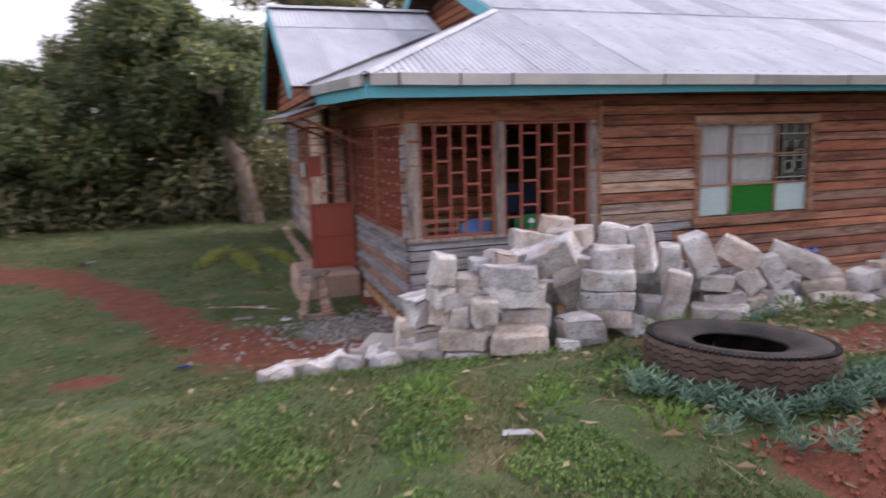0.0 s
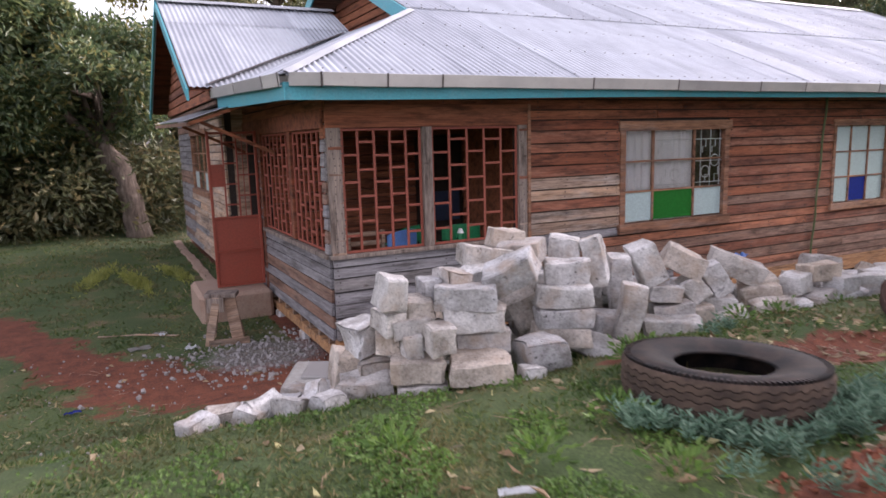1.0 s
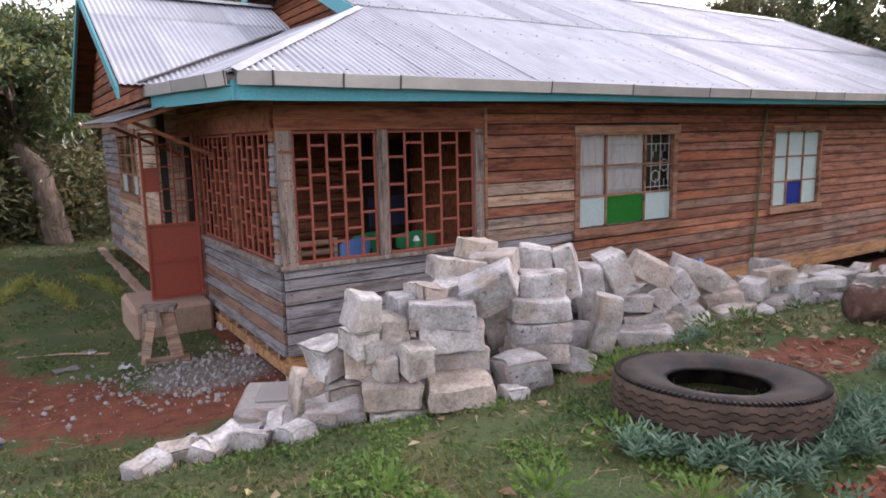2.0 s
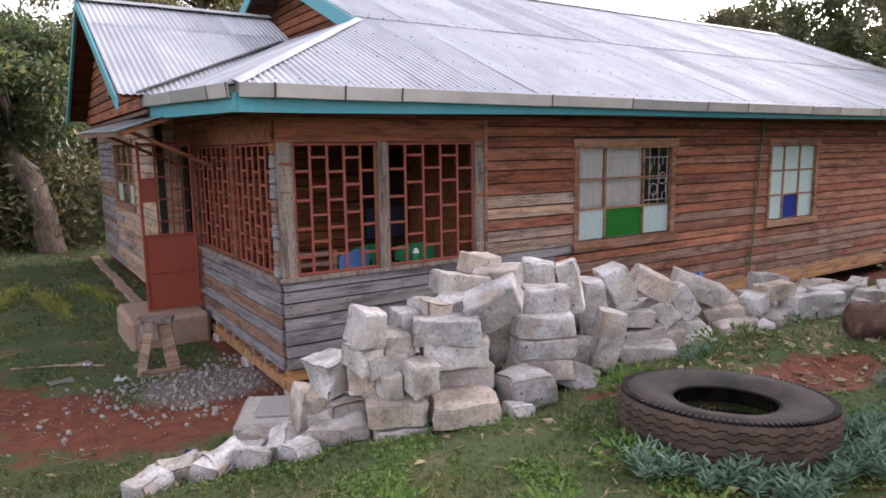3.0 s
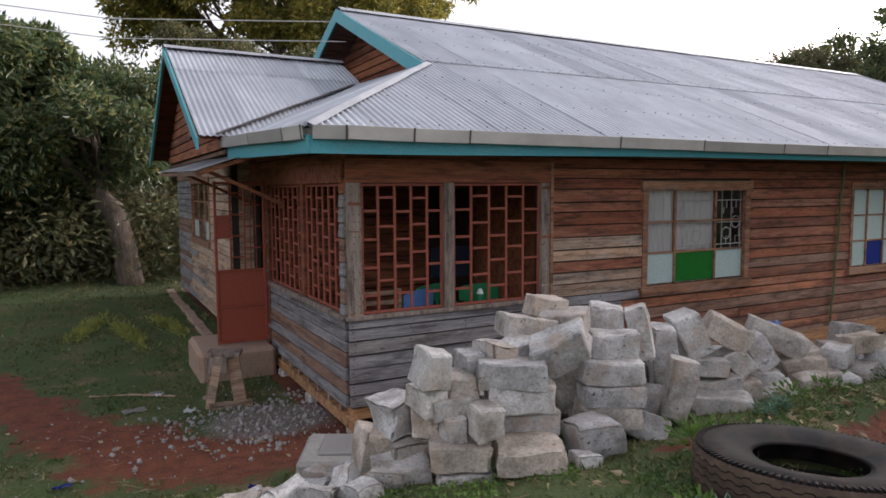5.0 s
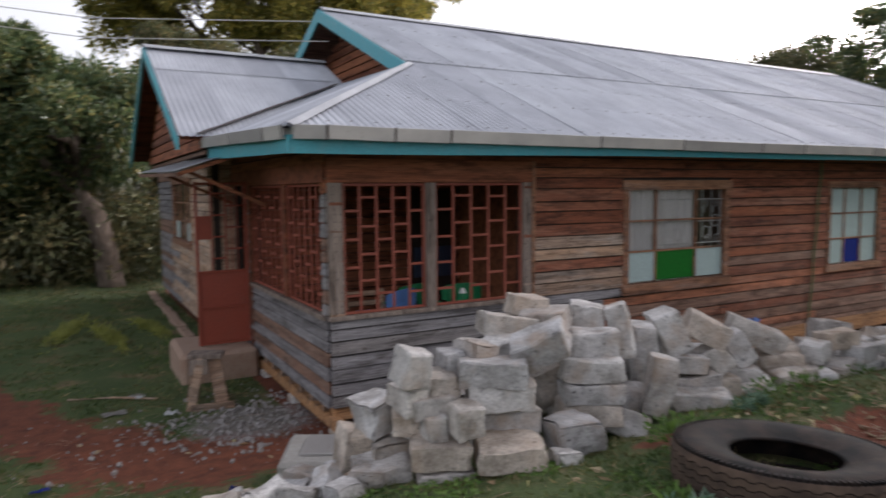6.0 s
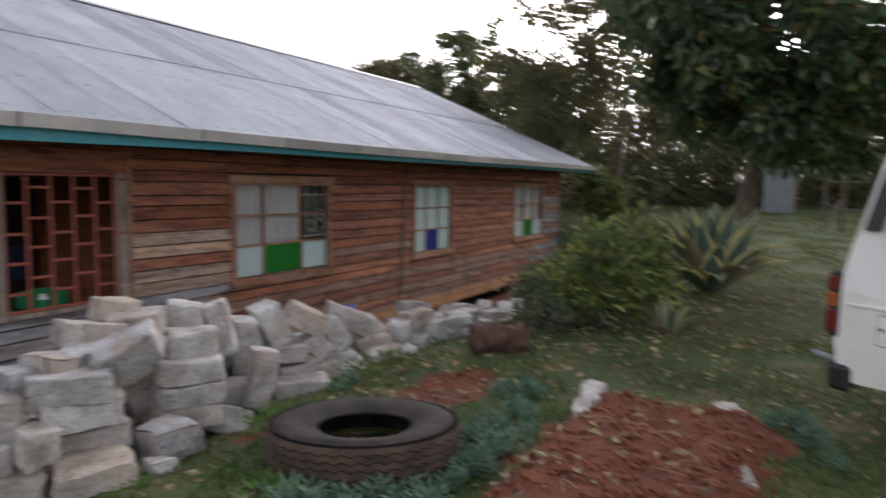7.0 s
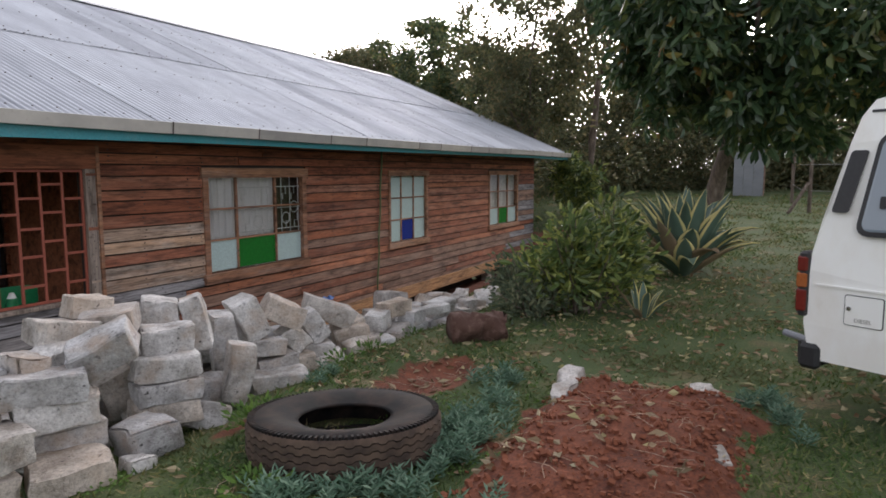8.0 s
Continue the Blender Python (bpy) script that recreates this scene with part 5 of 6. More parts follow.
for x, y, rx, ry, wide in ((-0.14, -0.12, -9, 11, 0.09), (0.10, -0.14, -9, -10, 0.14), (-0.10, 0.14, 9, 11, 0.12), (0.14, 0.12, 9, -11, 0.12)):
    settle(box("leg", 0, wide, 0, 0.035, 0, 0.58, LOOSE), pose(sx + x, sy + y, gz + 0.275, rx, ry, -20), stool)
settle(box("brace", 0, 0.46, 0, 0.06, 0, 0.07, LOOSE), pose(sx + 0.02, sy - 0.2, gz + 0.03, 0, 0, -8), stool)

# ---- tyre ----
TX, TY = 3.03, 3.30
tz = ground_z(TX, TY) - 0.02
tyre = root("truck_tyre", "worn lorry tyre lying flat on the ground", "tyre", at=(TX, TY, tz))
RO, RI, TW = 0.535, 0.262, 0.24
bm = bmesh.new()
prof = [(RI, 0.062), (RI - 0.006, 0.052), (RI + 0.02, 0.046), (RI + 0.06, 0.030), (RI + 0.13, 0.010), (RO - 0.06, 0.004), (RO - 0.022, 0.022)]
prof = prof + [(RO - 0.008, 0.035), (RO - 0.008, TW - 0.035)] + [(r, TW - z) for r, z in prof[::-1]]
inner = [(RI + 0.03, TW - 0.05), (RO - 0.09, TW - 0.035), (RO - 0.055, TW / 2), (RO - 0.09, 0.035), (RI + 0.03, 0.05)]
loop = prof + inner
SEG = 96
rings = [[bm.verts.new((r * math.cos(2 * math.pi * s / SEG), r * math.sin(2 * math.pi * s / SEG), z)) for r, z in loop] for s in range(SEG)]
for s in range(SEG):
    a, b = rings[s], rings[(s + 1) % SEG]
    for k in range(len(loop)):
        bm.faces.new((a[k], b[k], b[(k + 1) % len(loop)], a[(k + 1) % len(loop)]))
bmesh.ops.recalc_face_normals(bm, faces=bm.faces)
settle(finish("carcass", bm, TYRE, smooth=True), pose(TX, TY, tz, -3, 4, 0), tyre)
# tread: five ribs with zigzag grooves between them
ribs = [(0.020, 0.060), (0.067, 0.102), (0.109, 0.128 + 0.012), (0.147, 0.168 + 0.010), (0.185, 0.215)]
for i, (z0, z1) in enumerate(ribs):
    bm = bmesh.new()
    n = 240
    prev = None
    for s in range(n):
        a = 2 * math.pi * s / n
        zig = 0.0055 * (1 if (s // 3) % 2 else -1)
        ring = []
        for r, z in ((RO - 0.012, z0 + (zig if i else 0)), (RO + 0.006 - (0.012 if i in (0,) else 0), z0 + (zig if i else 0)), (RO + 0.006 - (0.012 if i == 4 else 0), z1 + (zig if i < 4 else 0)), (RO - 0.012, z1 + (zig if i < 4 else 0))):
            ring.append(bm.verts.new((r * math.cos(a), r * math.sin(a), z)))
        if prev:
            for k in range(3):
                bm.faces.new((prev[k], ring[k], ring[k + 1], prev[k + 1]))
        else:
            first = ring
        prev = ring
    for k in range(3):
        bm.faces.new((prev[k], first[k], first[k + 1], prev[k + 1]))
    bmesh.ops.recalc_face_normals(bm, faces=bm.faces)
    settle(finish("tread_rib", bm, TREAD), pose(TX, TY, tz, -3, 4, 0), tyre)
# shoulder lugs on the upper rim
bm = bmesh.new()
for s in range(110):
    a = 360 * s / 110
    cuboid(bm, RO - 0.050, RO - 0.006, -0.006, 0.006, TW - 0.030, TW - 0.010, pose(0, 0, 0, 0, 0, a) @ pose(0, 0, 0, 0, 0, 0))
settle(finish("shoulder_pattern", bm, TYRE), pose(TX, TY, tz, -3, 4, 0), tyre)

# ---- heap of soil with pale stones at its corners ----
for x, y, L, D, H, yaw, tilt in ((4.30, 2.41, 0.62, 0.12, 0.09, 6, 3), (4.55, 1.58, 0.24, 0.14, 0.12, 12, 4), (4.64, 2.16, 0.20, 0.08, 0.05, 70, 4), (4.62, 1.90, 0.15, 0.07, 0.07, 60, 0), (3.62, 1.40, 0.16, 0.07, 0.06, 20, 10)):
    stone("pale_stone", x, y, ground_z(x, y) + H * 0.05, L, D, H, yaw, tilt, 1.2, "pale weathered stone at the edge of the soil heap", "stone")

# log beside the bed
lg = root("cut_log", "short cut log with red-brown bark", "log", at=(5.75, 3.75, 0.4))
lx, ly = 5.66, 3.67
lz = ground_z(lx, ly) + 0.10
bm = bmesh.new()
tube(bm, [(lx - 0.14 + 0.0146 * k, ly + 0.20 - 0.016 * k, lz) for k in range(25)], 0.145, 26)
for v in bm.verts:
    v.co += noise.noise_vector(v.co * 7) * 0.05 + noise.noise_vector(v.co * 24) * 0.028
settle(part("bark_body", bm, paint("red-brown bark", (0.085, 0.042, 0.030), 0.95, 0.9, (0.20, 0.125, 0.10), scale=16), lg, smooth=True), Matrix(), lg)

# ---- the van ----
van = root("white_van", "white diesel van parked on the grass, seen from behind", "van", at=(4.6, 0.9, 0.35))
VM = pose(4.645, 1.025, ground_z(4.7, 0.5) + 0.0, 0, 0, 62)


def van_part(name, bm, material, label="", smooth=False):
    for v in bm.verts:
        v.co = VM @ v.co
    return settle(part(name, bm, material, van, label, smooth), Matrix(), van)


# local: x runs along the side towards the rear corner, y across the van, z up; the near side is y = 0
VLEN, VWID = 4.4, 1.66
def van_profile():
    """Outline of the body's side, from the sill at the rear up over the roof."""
    return [(0.0, 0.40), (0.035, 0.62), (0.03, 0.95), (-0.035, 1.25), (-0.135, 1.70), (-0.175, 1.86), (-0.235, 1.95), (-0.40, 1.985), (-3.2, 1.985), (-3.6, 1.85), (-4.2, 1.2), (-4.4, 1.0), (-4.42, 0.40)]


bm = bmesh.new()
outline = van_profile()
secs = []
def side_in(z):
    """How far the side leans in at a height."""
    return 0.015 if z < 0.5 else 0.0 if z < 1.05 else 0.16 * ((z - 1.05) / 0.93) ** 1.6
for w in (0.0, 0.04, 0.15, 0.5, 0.85, 0.96, 1.0):
    ring = []
    for x, z in outline:
        edge = 0.03 if w in (0.0, 1.0) else 0.0
        lo, hi = side_in(z), VWID - side_in(z)
        ring.append(bm.verts.new((x - (edge if x > -1 else -edge), -(lo + (hi - lo) * w), z + (0.02 if z > 1.9 and 0 < w < 1 else 0) * (1 - (2 * w - 1) ** 2))))
    secs.append(ring)
for a, b in zip(secs, secs[1:]):
    for k in range(len(outline) - 1):
        bm.faces.new((a[k], a[k + 1], b[k + 1], b[k]))
    bm.faces.new((a[-1], a[0], b[0], b[-1]))
# the flanks
for ring in (secs[0], secs[-1]):
    bm.faces.new(ring)
bmesh.ops.recalc_face_normals(bm, faces=bm.faces)
van_part("body", bm, VAN_WHITE, "white bodywork, dusty along the sill")


def flank(x, z, out=0.004):
    return Vector((x, -side_in(z) + out, z))


def flank_panel(name, pts, material, out, thick=0.006, label=""):
    bm = bmesh.new()
    f = [bm.verts.new(flank(x, z, out)) for x, z in pts]
    b = [bm.verts.new(flank(x, z, out - thick)) for x, z in pts]
    bm.faces.new(f)
    bm.faces.new(b[::-1])
    n = len(pts)
    for k in range(n):
        bm.faces.new((f[k], b[k], b[(k + 1) % n], f[(k + 1) % n]))
    bmesh.ops.recalc_face_normals(bm, faces=bm.faces)
    return van_part(name, bm, material, label)


def round_rect(x0, x1, z0, z1, r, n=4, lean=0.0):
    out = []
    for cx, cz, a0 in ((x1 - r, z1 - r, 0), (x0 + r, z1 - r, 90), (x0 + r, z0 + r, 180), (x1 - r, z0 + r, 270)):
        for k in range(n + 1):
            a = radians(a0 + 90 * k / n)
            z = cz + r * math.sin(a)
            out.append((cx + r * math.cos(a) - lean * (z - z0), z))
    return out


flank_panel("window_seal", round_rect(-1.45, -0.25, 1.17, 1.76, 0.07, lean=0.12), BLACK_TRIM, 0.008)
flank_panel("side_window", round_rect(-1.42, -0.28, 1.20, 1.73, 0.05, lean=0.12), VAN_GLASS, 0.012, label="grey tinted side glass, sky reflection put into the colour")
flank_panel("air_vent", round_rect(-0.205, -0.115, 1.30, 1.66, 0.02, lean=0.19), BLACK_TRIM, 0.016, 0.016, "black slatted air vent")
flank_panel("window_catch", round_rect(-0.40, -0.37, 1.33, 1.40, 0.01), BLACK_TRIM, 0.02, 0.012)
flank_panel("fuel_flap_gap", round_rect(-0.435, -0.225, 0.65, 0.83, 0.015), BLACK_TRIM, 0.003, 0.004)
flap = flank_panel("fuel_flap", round_rect(-0.430, -0.230, 0.655, 0.825, 0.012), VAN_WHITE, 0.007, 0.006)
flank_panel("body_crease", [(-2.4, 0.845), (-0.06, 0.86), (-0.06, 0.872), (-2.4, 0.857)], VAN_WHITE, 0.010, 0.012)
flank_panel("gutter_rail", [(-2.4, 1.875), (-0.25, 1.875), (-0.25, 1.89), (-2.4, 1.89)], BLACK_TRIM, 0.006, 0.01)
bm = bmesh.new()
bmesh.ops.create_cone(bm, cap_ends=True, segments=12, radius1=0.013, radius2=0.011, depth=0.012, matrix=Matrix.Translation(flank(-0.255, 0.75, 0.012)) @ pose(0, 0, 0, 90))
van_part("flap_lock", bm, CHROME)
txt = bpy.data.curves.new("fuel_word", "FONT")
txt.body, txt.size, txt.extrude, txt.align_x = "DIESEL", 0.032, 0.0012, "CENTER"
word = new("fuel_word", txt)
word.data.materials.append(CEMENT)
settle(word, VM @ Matrix.Translation(flank(-0.33, 0.675, 0.009)) @ pose(0, 0, 0, 90, 0, 180), van)
# tail lamp cluster wrapped round the corner
bm = bmesh.new()
cuboid(bm, -0.018, 0.050, -0.10, 0.014, 0.66, 1.06, None, 0.015)
van_part("tail_lamp", bm, BLACK_TRIM, "dark tail lamp cluster")
for z0, z1, mt in ((0.69, 0.83, LAMP_RED), (0.835, 0.93, LAMP_AMBER), (0.935, 1.03, LAMP_RED)):
    bm = bmesh.new()
    cuboid(bm, -0.008, 0.056, -0.085, 0.020, z0, z1, None, 0.01)
    van_part("lamp_lens", bm, mt)
bm = bmesh.new()
cuboid(bm, -0.12, 0.06, -VWID + 0.04, -0.03, 0.36, 0.52, None, 0.03)
van_part("bumper", bm, BLACK_TRIM, "black rear bumper")
bm = bmesh.new()
tube(bm, ((-0.02, -0.06, 0.50), (0.15, -0.06, 0.525)), 0.022, 10)
van_part("bumper_step", bm, TIN, "metal end of the rear step")
bm = bmesh.new()
cuboid(bm, -0.10, 0.03, -0.06, 0.015, 0.34, 0.50, None, 0.025)
van_part("mud_flap", bm, BLACK_RUBBER)
for x in (-1.05, -3.45):
    for y in (-0.03, -VWID + 0.19):
        bm = bmesh.new()
        bmesh.ops.create_cone(bm, cap_ends=True, segments=28, radius1=0.31, radius2=0.31, depth=0.17, matrix=Matrix.Translation((x, y - 0.10, 0.31)) @ pose(0, 0, 0, 90))
        w = van_part("wheel", bm, BLACK_RUBBER)
        bm = bmesh.new()
        bmesh.ops.create_cone(bm, cap_ends=True, segments=20, radius1=0.19, radius2=0.17, depth=0.02, matrix=Matrix.Translation((x, y - 0.01, 0.31)) @ pose(0, 0, 0, 90))
        for v in bm.verts:
            v.co = VM @ v.co
        settle(finish("rim", bm, GUTTER), Matrix(), w)

# ---- plants ----
def leaf_cloud(name, pts, dirs, length, width, material, parent=None, fold=0.25, seed=1, droop=0.3, broad=False):
    """Many pointed leaves folded at the rib, at pts and pointing along dirs; broad ones are blunt."""
    r = np.random.RandomState(seed)
    n = len(pts)
    d = dirs / (np.linalg.norm(dirs, axis=1, keepdims=True) + 1e-9)
    d[:, 2] -= droop * r.rand(n)
    d /= np.linalg.norm(d, axis=1, keepdims=True) + 1e-9
    side = np.cross(d, r.randn(n, 3))
    side /= np.linalg.norm(side, axis=1, keepdims=True) + 1e-9
    up = np.cross(side, d)
    L = (length * (0.6 + 0.8 * r.rand(n)))[:, None]
    Wd = (width * (0.7 + 0.6 * r.rand(n)))[:, None]
    if broad:
        v = np.empty((n, 6, 3))
        for k, (along, wide, lift) in enumerate(((0, 0, 0), (0.35, 0.42, 1), (0.72, 0.46, 1), (1.0, 0, -0.5), (0.72, -0.46, 1), (0.35, -0.42, 1))):
            v[:, k] = pts + d * L * along + side * Wd * wide + up * (Wd * fold * lift - L * 0.16 * along ** 2)
        quads = ((0, 1, 2), (0, 2, 3), (0, 3, 4), (0, 4, 5))
    else:
        v = np.empty((n, 4, 3))
        v[:, 0] = pts
        v[:, 1] = pts + d * L * 0.5 + side * Wd * 0.5 + up * Wd * fold
        v[:, 2] = pts + d * L - up * L * 0.12
        v[:, 3] = pts + d * L * 0.5 - side * Wd * 0.5 + up * Wd * fold
        quads = ((0, 1, 2), (0, 2, 3))
    idx = (np.arange(n) * v.shape[1])[:, None]
    tri = np.concatenate([idx + list(q) for q in quads], 1).reshape(-1, 3)
    me = bpy.data.meshes.new(name)
    me.from_pydata(v.reshape(-1, 3).tolist(), [], tri.tolist())
    me.materials.append(material)
    ob = new(name, me)
    if parent:
        settle(ob, Matrix(), parent)
    return ob


def clumps(r, centre, radii, n, size):
    """Centres of leaf clumps within an uneven crown."""
    out = []
    while len(out) < n:
        p = r.uniform(-1, 1, 3)
        q = np.linalg.norm(p)
        if 0.35 < q < 1.0 and r.rand() < 0.3 + 0.7 * q:
            bump = 1 + 0.28 * noise.noise((p[0] * 2 + centre[0], p[1] * 2 + centre[1], p[2] * 2))
            out.append(np.array(centre) + p * np.array(radii) * bump)
    return np.array(out)


def tree(name, x, y, height, radii, material, label, leaves, leaf_len, leaf_wid, seed, trunk_r=0.22, lean=(0, 0), crown_z=None, n_clump=70, group="", spread=0.55, low=0.35, broad=False, droop=0.3):
    """A tapered trunk with limbs to the clumps of the crown, and the leaves round them."""
    r = np.random.RandomState(seed)
    z0 = ground_z(x, y) - 0.15
    t = root(name, label, "tree", group, at=(x, y, z0))
    cz = crown_z if crown_z is not None else z0 + height - radii[2] * 0.95
    centre = (x + lean[0], y + lean[1], cz)
    cl = clumps(r, centre, radii, n_clump, 1)
    bm = bmesh.new()
    fork = Vector((x + lean[0] * 0.45, y + lean[1] * 0.45, z0 + (cz - z0) * low + 0.5))
    mid = Vector((x + lean[0] * 0.1, y + lean[1] * 0.1, z0 + (fork.z - z0) * 0.5))
    tube(bm, [Vector((x, y, z0)).lerp(mid, k / 4) for k in range(4)] + [mid.lerp(fork, k / 4) for k in range(5)], trunk_r, 12, 0.7)
    for k in range(7):
        c = Vector(cl[k * (len(cl) // 7)])
        j = fork.lerp(c, 0.5) + Vector(r.uniform(-0.25, 0.25, 3))
        tube(bm, [fork - Vector((0, 0, 0.2)), j, c], trunk_r * 0.5, 6, 0.2)
        for _ in range(2):
            e = Vector(cl[r.randint(len(cl))])
            if (e - j).length < max(radii) * 0.9:
                tube(bm, [j, j.lerp(e, 0.6) + Vector(r.uniform(-0.15, 0.15, 3)), e], trunk_r * 0.24, 5, 0.3)
    for v in bm.verts:
        v.co += noise.noise_vector(v.co * 2.5) * trunk_r * 0.45
    settle(finish("trunk", bm, BARK, None, smooth=True), Matrix(), t)
    per = leaves // len(cl)
    which = np.repeat(np.arange(len(cl)), per)
    off = r.randn(len(which), 3)
    off /= np.linalg.norm(off, axis=1, keepdims=True)
    rad = spread * (0.75 + 0.5 * r.rand(len(cl)))[which][:, None]
    shell = (r.rand(len(which), 1) ** 0.45)
    pts = cl[which] + off * rad * shell * np.array([1, 1, 0.75])
    settle(leaf_cloud("crown", pts, off + 1.3 * r.randn(len(which), 3), leaf_len, leaf_wid, material, None, 0.2, seed, droop, broad), Matrix(), t)
    return t


# the dark thicket at the left, with its leaning trunk
tree("broadleaf_tree", 0.93, 20.4, 5.8, (2.6, 2.3, 1.85), LEAF_DARK, "large dark broadleaf tree with a leaning grey trunk", 60000, 0.19, 0.075, 11, 0.33, (-1.5, 0.4), 3.9, 80, "trees round the yard", 0.7, 0.5)
tree("broadleaf_tree", -4.2, 21.5, 5.0, (4.4, 2.8, 1.85), LEAF_DARK, "dense dark broadleaf tree at the edge of the yard", 75000, 0.19, 0.075, 12, 0.25, (0, 0), 2.1, 90, "trees round the yard", 0.8)
tree("broadleaf_tree", -9.5, 21.0, 4.5, (3.8, 3.0, 1.9), LEAF_DARK, "dense dark broadleaf tree at the edge of the yard", 55000, 0.19, 0.075, 13, 0.25, (0, 0), 1.9, 70, "trees round the yard", 0.8)
tree("broadleaf_tree", -1.9, 26.0, 6.8, (3.0, 2.6, 1.8), LEAF_OLIVE, "thin-leaved tree behind the thicket", 40000, 0.22, 0.085, 14, 0.25, (0, 0), 4.5, 45, "trees round the yard", 0.75)
tree("broadleaf_tree", 5.0, 26.0, 8.0, (3.6, 3.0, 3.6), LEAF_OLIVE, "leafy tree beside the wing of the house", 45000, 0.2, 0.075, 15, 0.25, (0, 0), 4.0, 60, "trees round the yard", 0.75)
tree("yellow_green_tree", 8.6, 32.0, 15.0, (8.0, 4.5, 5.0), LEAF_YELLOW, "tall yellow-green tree behind the house", 115000, 0.26, 0.10, 16, 0.4, (0, 0), 11.2, 200, "trees round the yard", 0.95)
tree("broadleaf_tree", 15.0, 36.0, 12.0, (5.5, 4.0, 3.6), LEAF_OLIVE, "tree behind the roof ridge", 16000, 0.34, 0.10, 26, 0.3, (0, 0), 9.5, 70, "trees round the yard", 0.9)
tree("broadleaf_tree", -14.5, 19.0, 8.0, (3.5, 3.5, 3.6), LEAF_BUSH, "leafy tree at the far side of the yard", 24000, 0.30, 0.10, 17, 0.25, (0, 0), 4.5, 60, "trees round the yard", 0.8)
# behind and beyond the right-hand end
tree("round_tree", 34.0, 23.7, 8.8, (2.6, 2.6, 1.5), LEAF_OLIVE, "small round-topped tree beyond the roof", 20000, 0.24, 0.08, 18, 0.25, (0, 0), 7.5, 120, "trees beyond the house", 0.8)
tree("round_tree", 27.5, 15.6, 9.0, (3.0, 3.0, 3.4), LEAF_DARK, "dark round-crowned tree beyond the gable", 40000, 0.2, 0.08, 19, 0.3, (0, 0), 5.2, 170, "trees beyond the house", 0.6)
for k, (x, y, h, w) in enumerate(((34, 14.0, 7.2, 2.4), (36, 9.5, 9, 3.4), (35, 5.5, 7.0, 3.4), (38, 1.0, 7.5, 3.6), (40, -4.0, 8, 4), (38, -9, 9, 4))):
    tree("woodland_tree", x, y, h, (w, w, h * 0.34), LEAF_OLIVE, "open-crowned woodland tree beyond the yard", 12000, 0.24, 0.08, 30 + k, 0.2, (0.3, 0.2), None, 110, "trees beyond the house", 0.8)
# the tree that hangs over the yard at the right
tree("broadleaf_tree", 14.0, 2.5, 8.0, (2.9, 3.2, 2.75), LEAF_GLOSSY, "spreading broadleaf tree with large drooping leaves", 30000, 0.22, 0.10, 40, 0.19, (-1.6, -1.1), 5.05, 300, "trees beyond the house", 0.42, 0.42, True, 1.3)
tree("open_tree", 20.8, 8.6, 9.5, (2.3, 2.3, 2.9), LEAF_OLIVE, "slender open-crowned tree beyond the gable end", 22000, 0.15, 0.06, 43, 0.14, (0, 0), 6.2, 150, "trees beyond the house", 0.5, 0.3)
tree("open_tree", 24.5, 7.6, 10.5, (2.8, 2.8, 1.7), LEAF_OLIVE, "slender open-crowned tree beyond the gable end", 20000, 0.17, 0.07, 44, 0.14, (0, -0.6), 8.9, 120, "trees beyond the house", 0.5, 0.5)
tree("sapling", 19.5, 6.7, 2.1, (0.55, 0.55, 0.75), LEAF_BUSH, "young leafy sapling near the gable end", 2600, 0.20, 0.07, 41, 0.05, (0, 0), None, 22, "trees beyond the house", 0.35)


def far_woods():
    """Undergrowth and far trees that close the view all round."""
    r = np.random.RandomState(5)
    pts, dirs = [], []
    def bank(p0, p1, h, depth, n):
        p0, p1 = np.array(p0), np.array(p1)
        for _ in range(n):
            t = r.rand()
            q = p0 + (p1 - p0) * t
            c = np.array([q[0] + r.randn() * depth, q[1] + r.randn() * depth, 0])
            c[2] = ground_z(c[0], c[1]) + h * r.rand() ** 1.4 * (0.7 + 0.5 * noise.noise((c[0] * 0.3, c[1] * 0.3, 2.0)))
            m = 70
            o = r.randn(m, 3) * np.array([0.45, 0.45, 0.35])
            pts.append(c + o)
            dirs.append(o + 0.3 * r.randn(m, 3))
    bank((-18, 19.0), (-5, 21.5), 3.5, 0.9, 420)
    bank((-6, 21.5), (2.2, 22.5), 3.2, 0.9, 380)
    bank((-20, 26), (6, 29), 4.4, 1.2, 300)
    bank((2, 24), (20, 30), 5.0, 1.5, 160)
    bank((-30, 10), (-18, 19), 5.0, 2.0, 150)
    bank((22, 12), (40, 12), 4.5, 2.5, 220)
    bank((31, 15), (35, -8), 5.8, 1.6, 1150)
    bank((40, 14), (44, -14), 8.0, 2.0, 500)
    bank((20, 30), (50, 26), 6.0, 3.0, 120)
    bank((44, -14), (10, -30), 6.0, 2.0, 220)
    bank((10, -30), (-30, -20), 6.0, 2.0, 200)
    bank((-30, -20), (-30, 10), 6.0, 2.0, 160)
    ob = leaf_cloud("far_woods", np.concatenate(pts), np.concatenate(dirs), 0.23, 0.09, LEAF_OLIVE, None, 0.2, 6)
    return tagged(ob, "undergrowth and far trees round the yard", "undergrowth", kind="stuff")


far_woods()


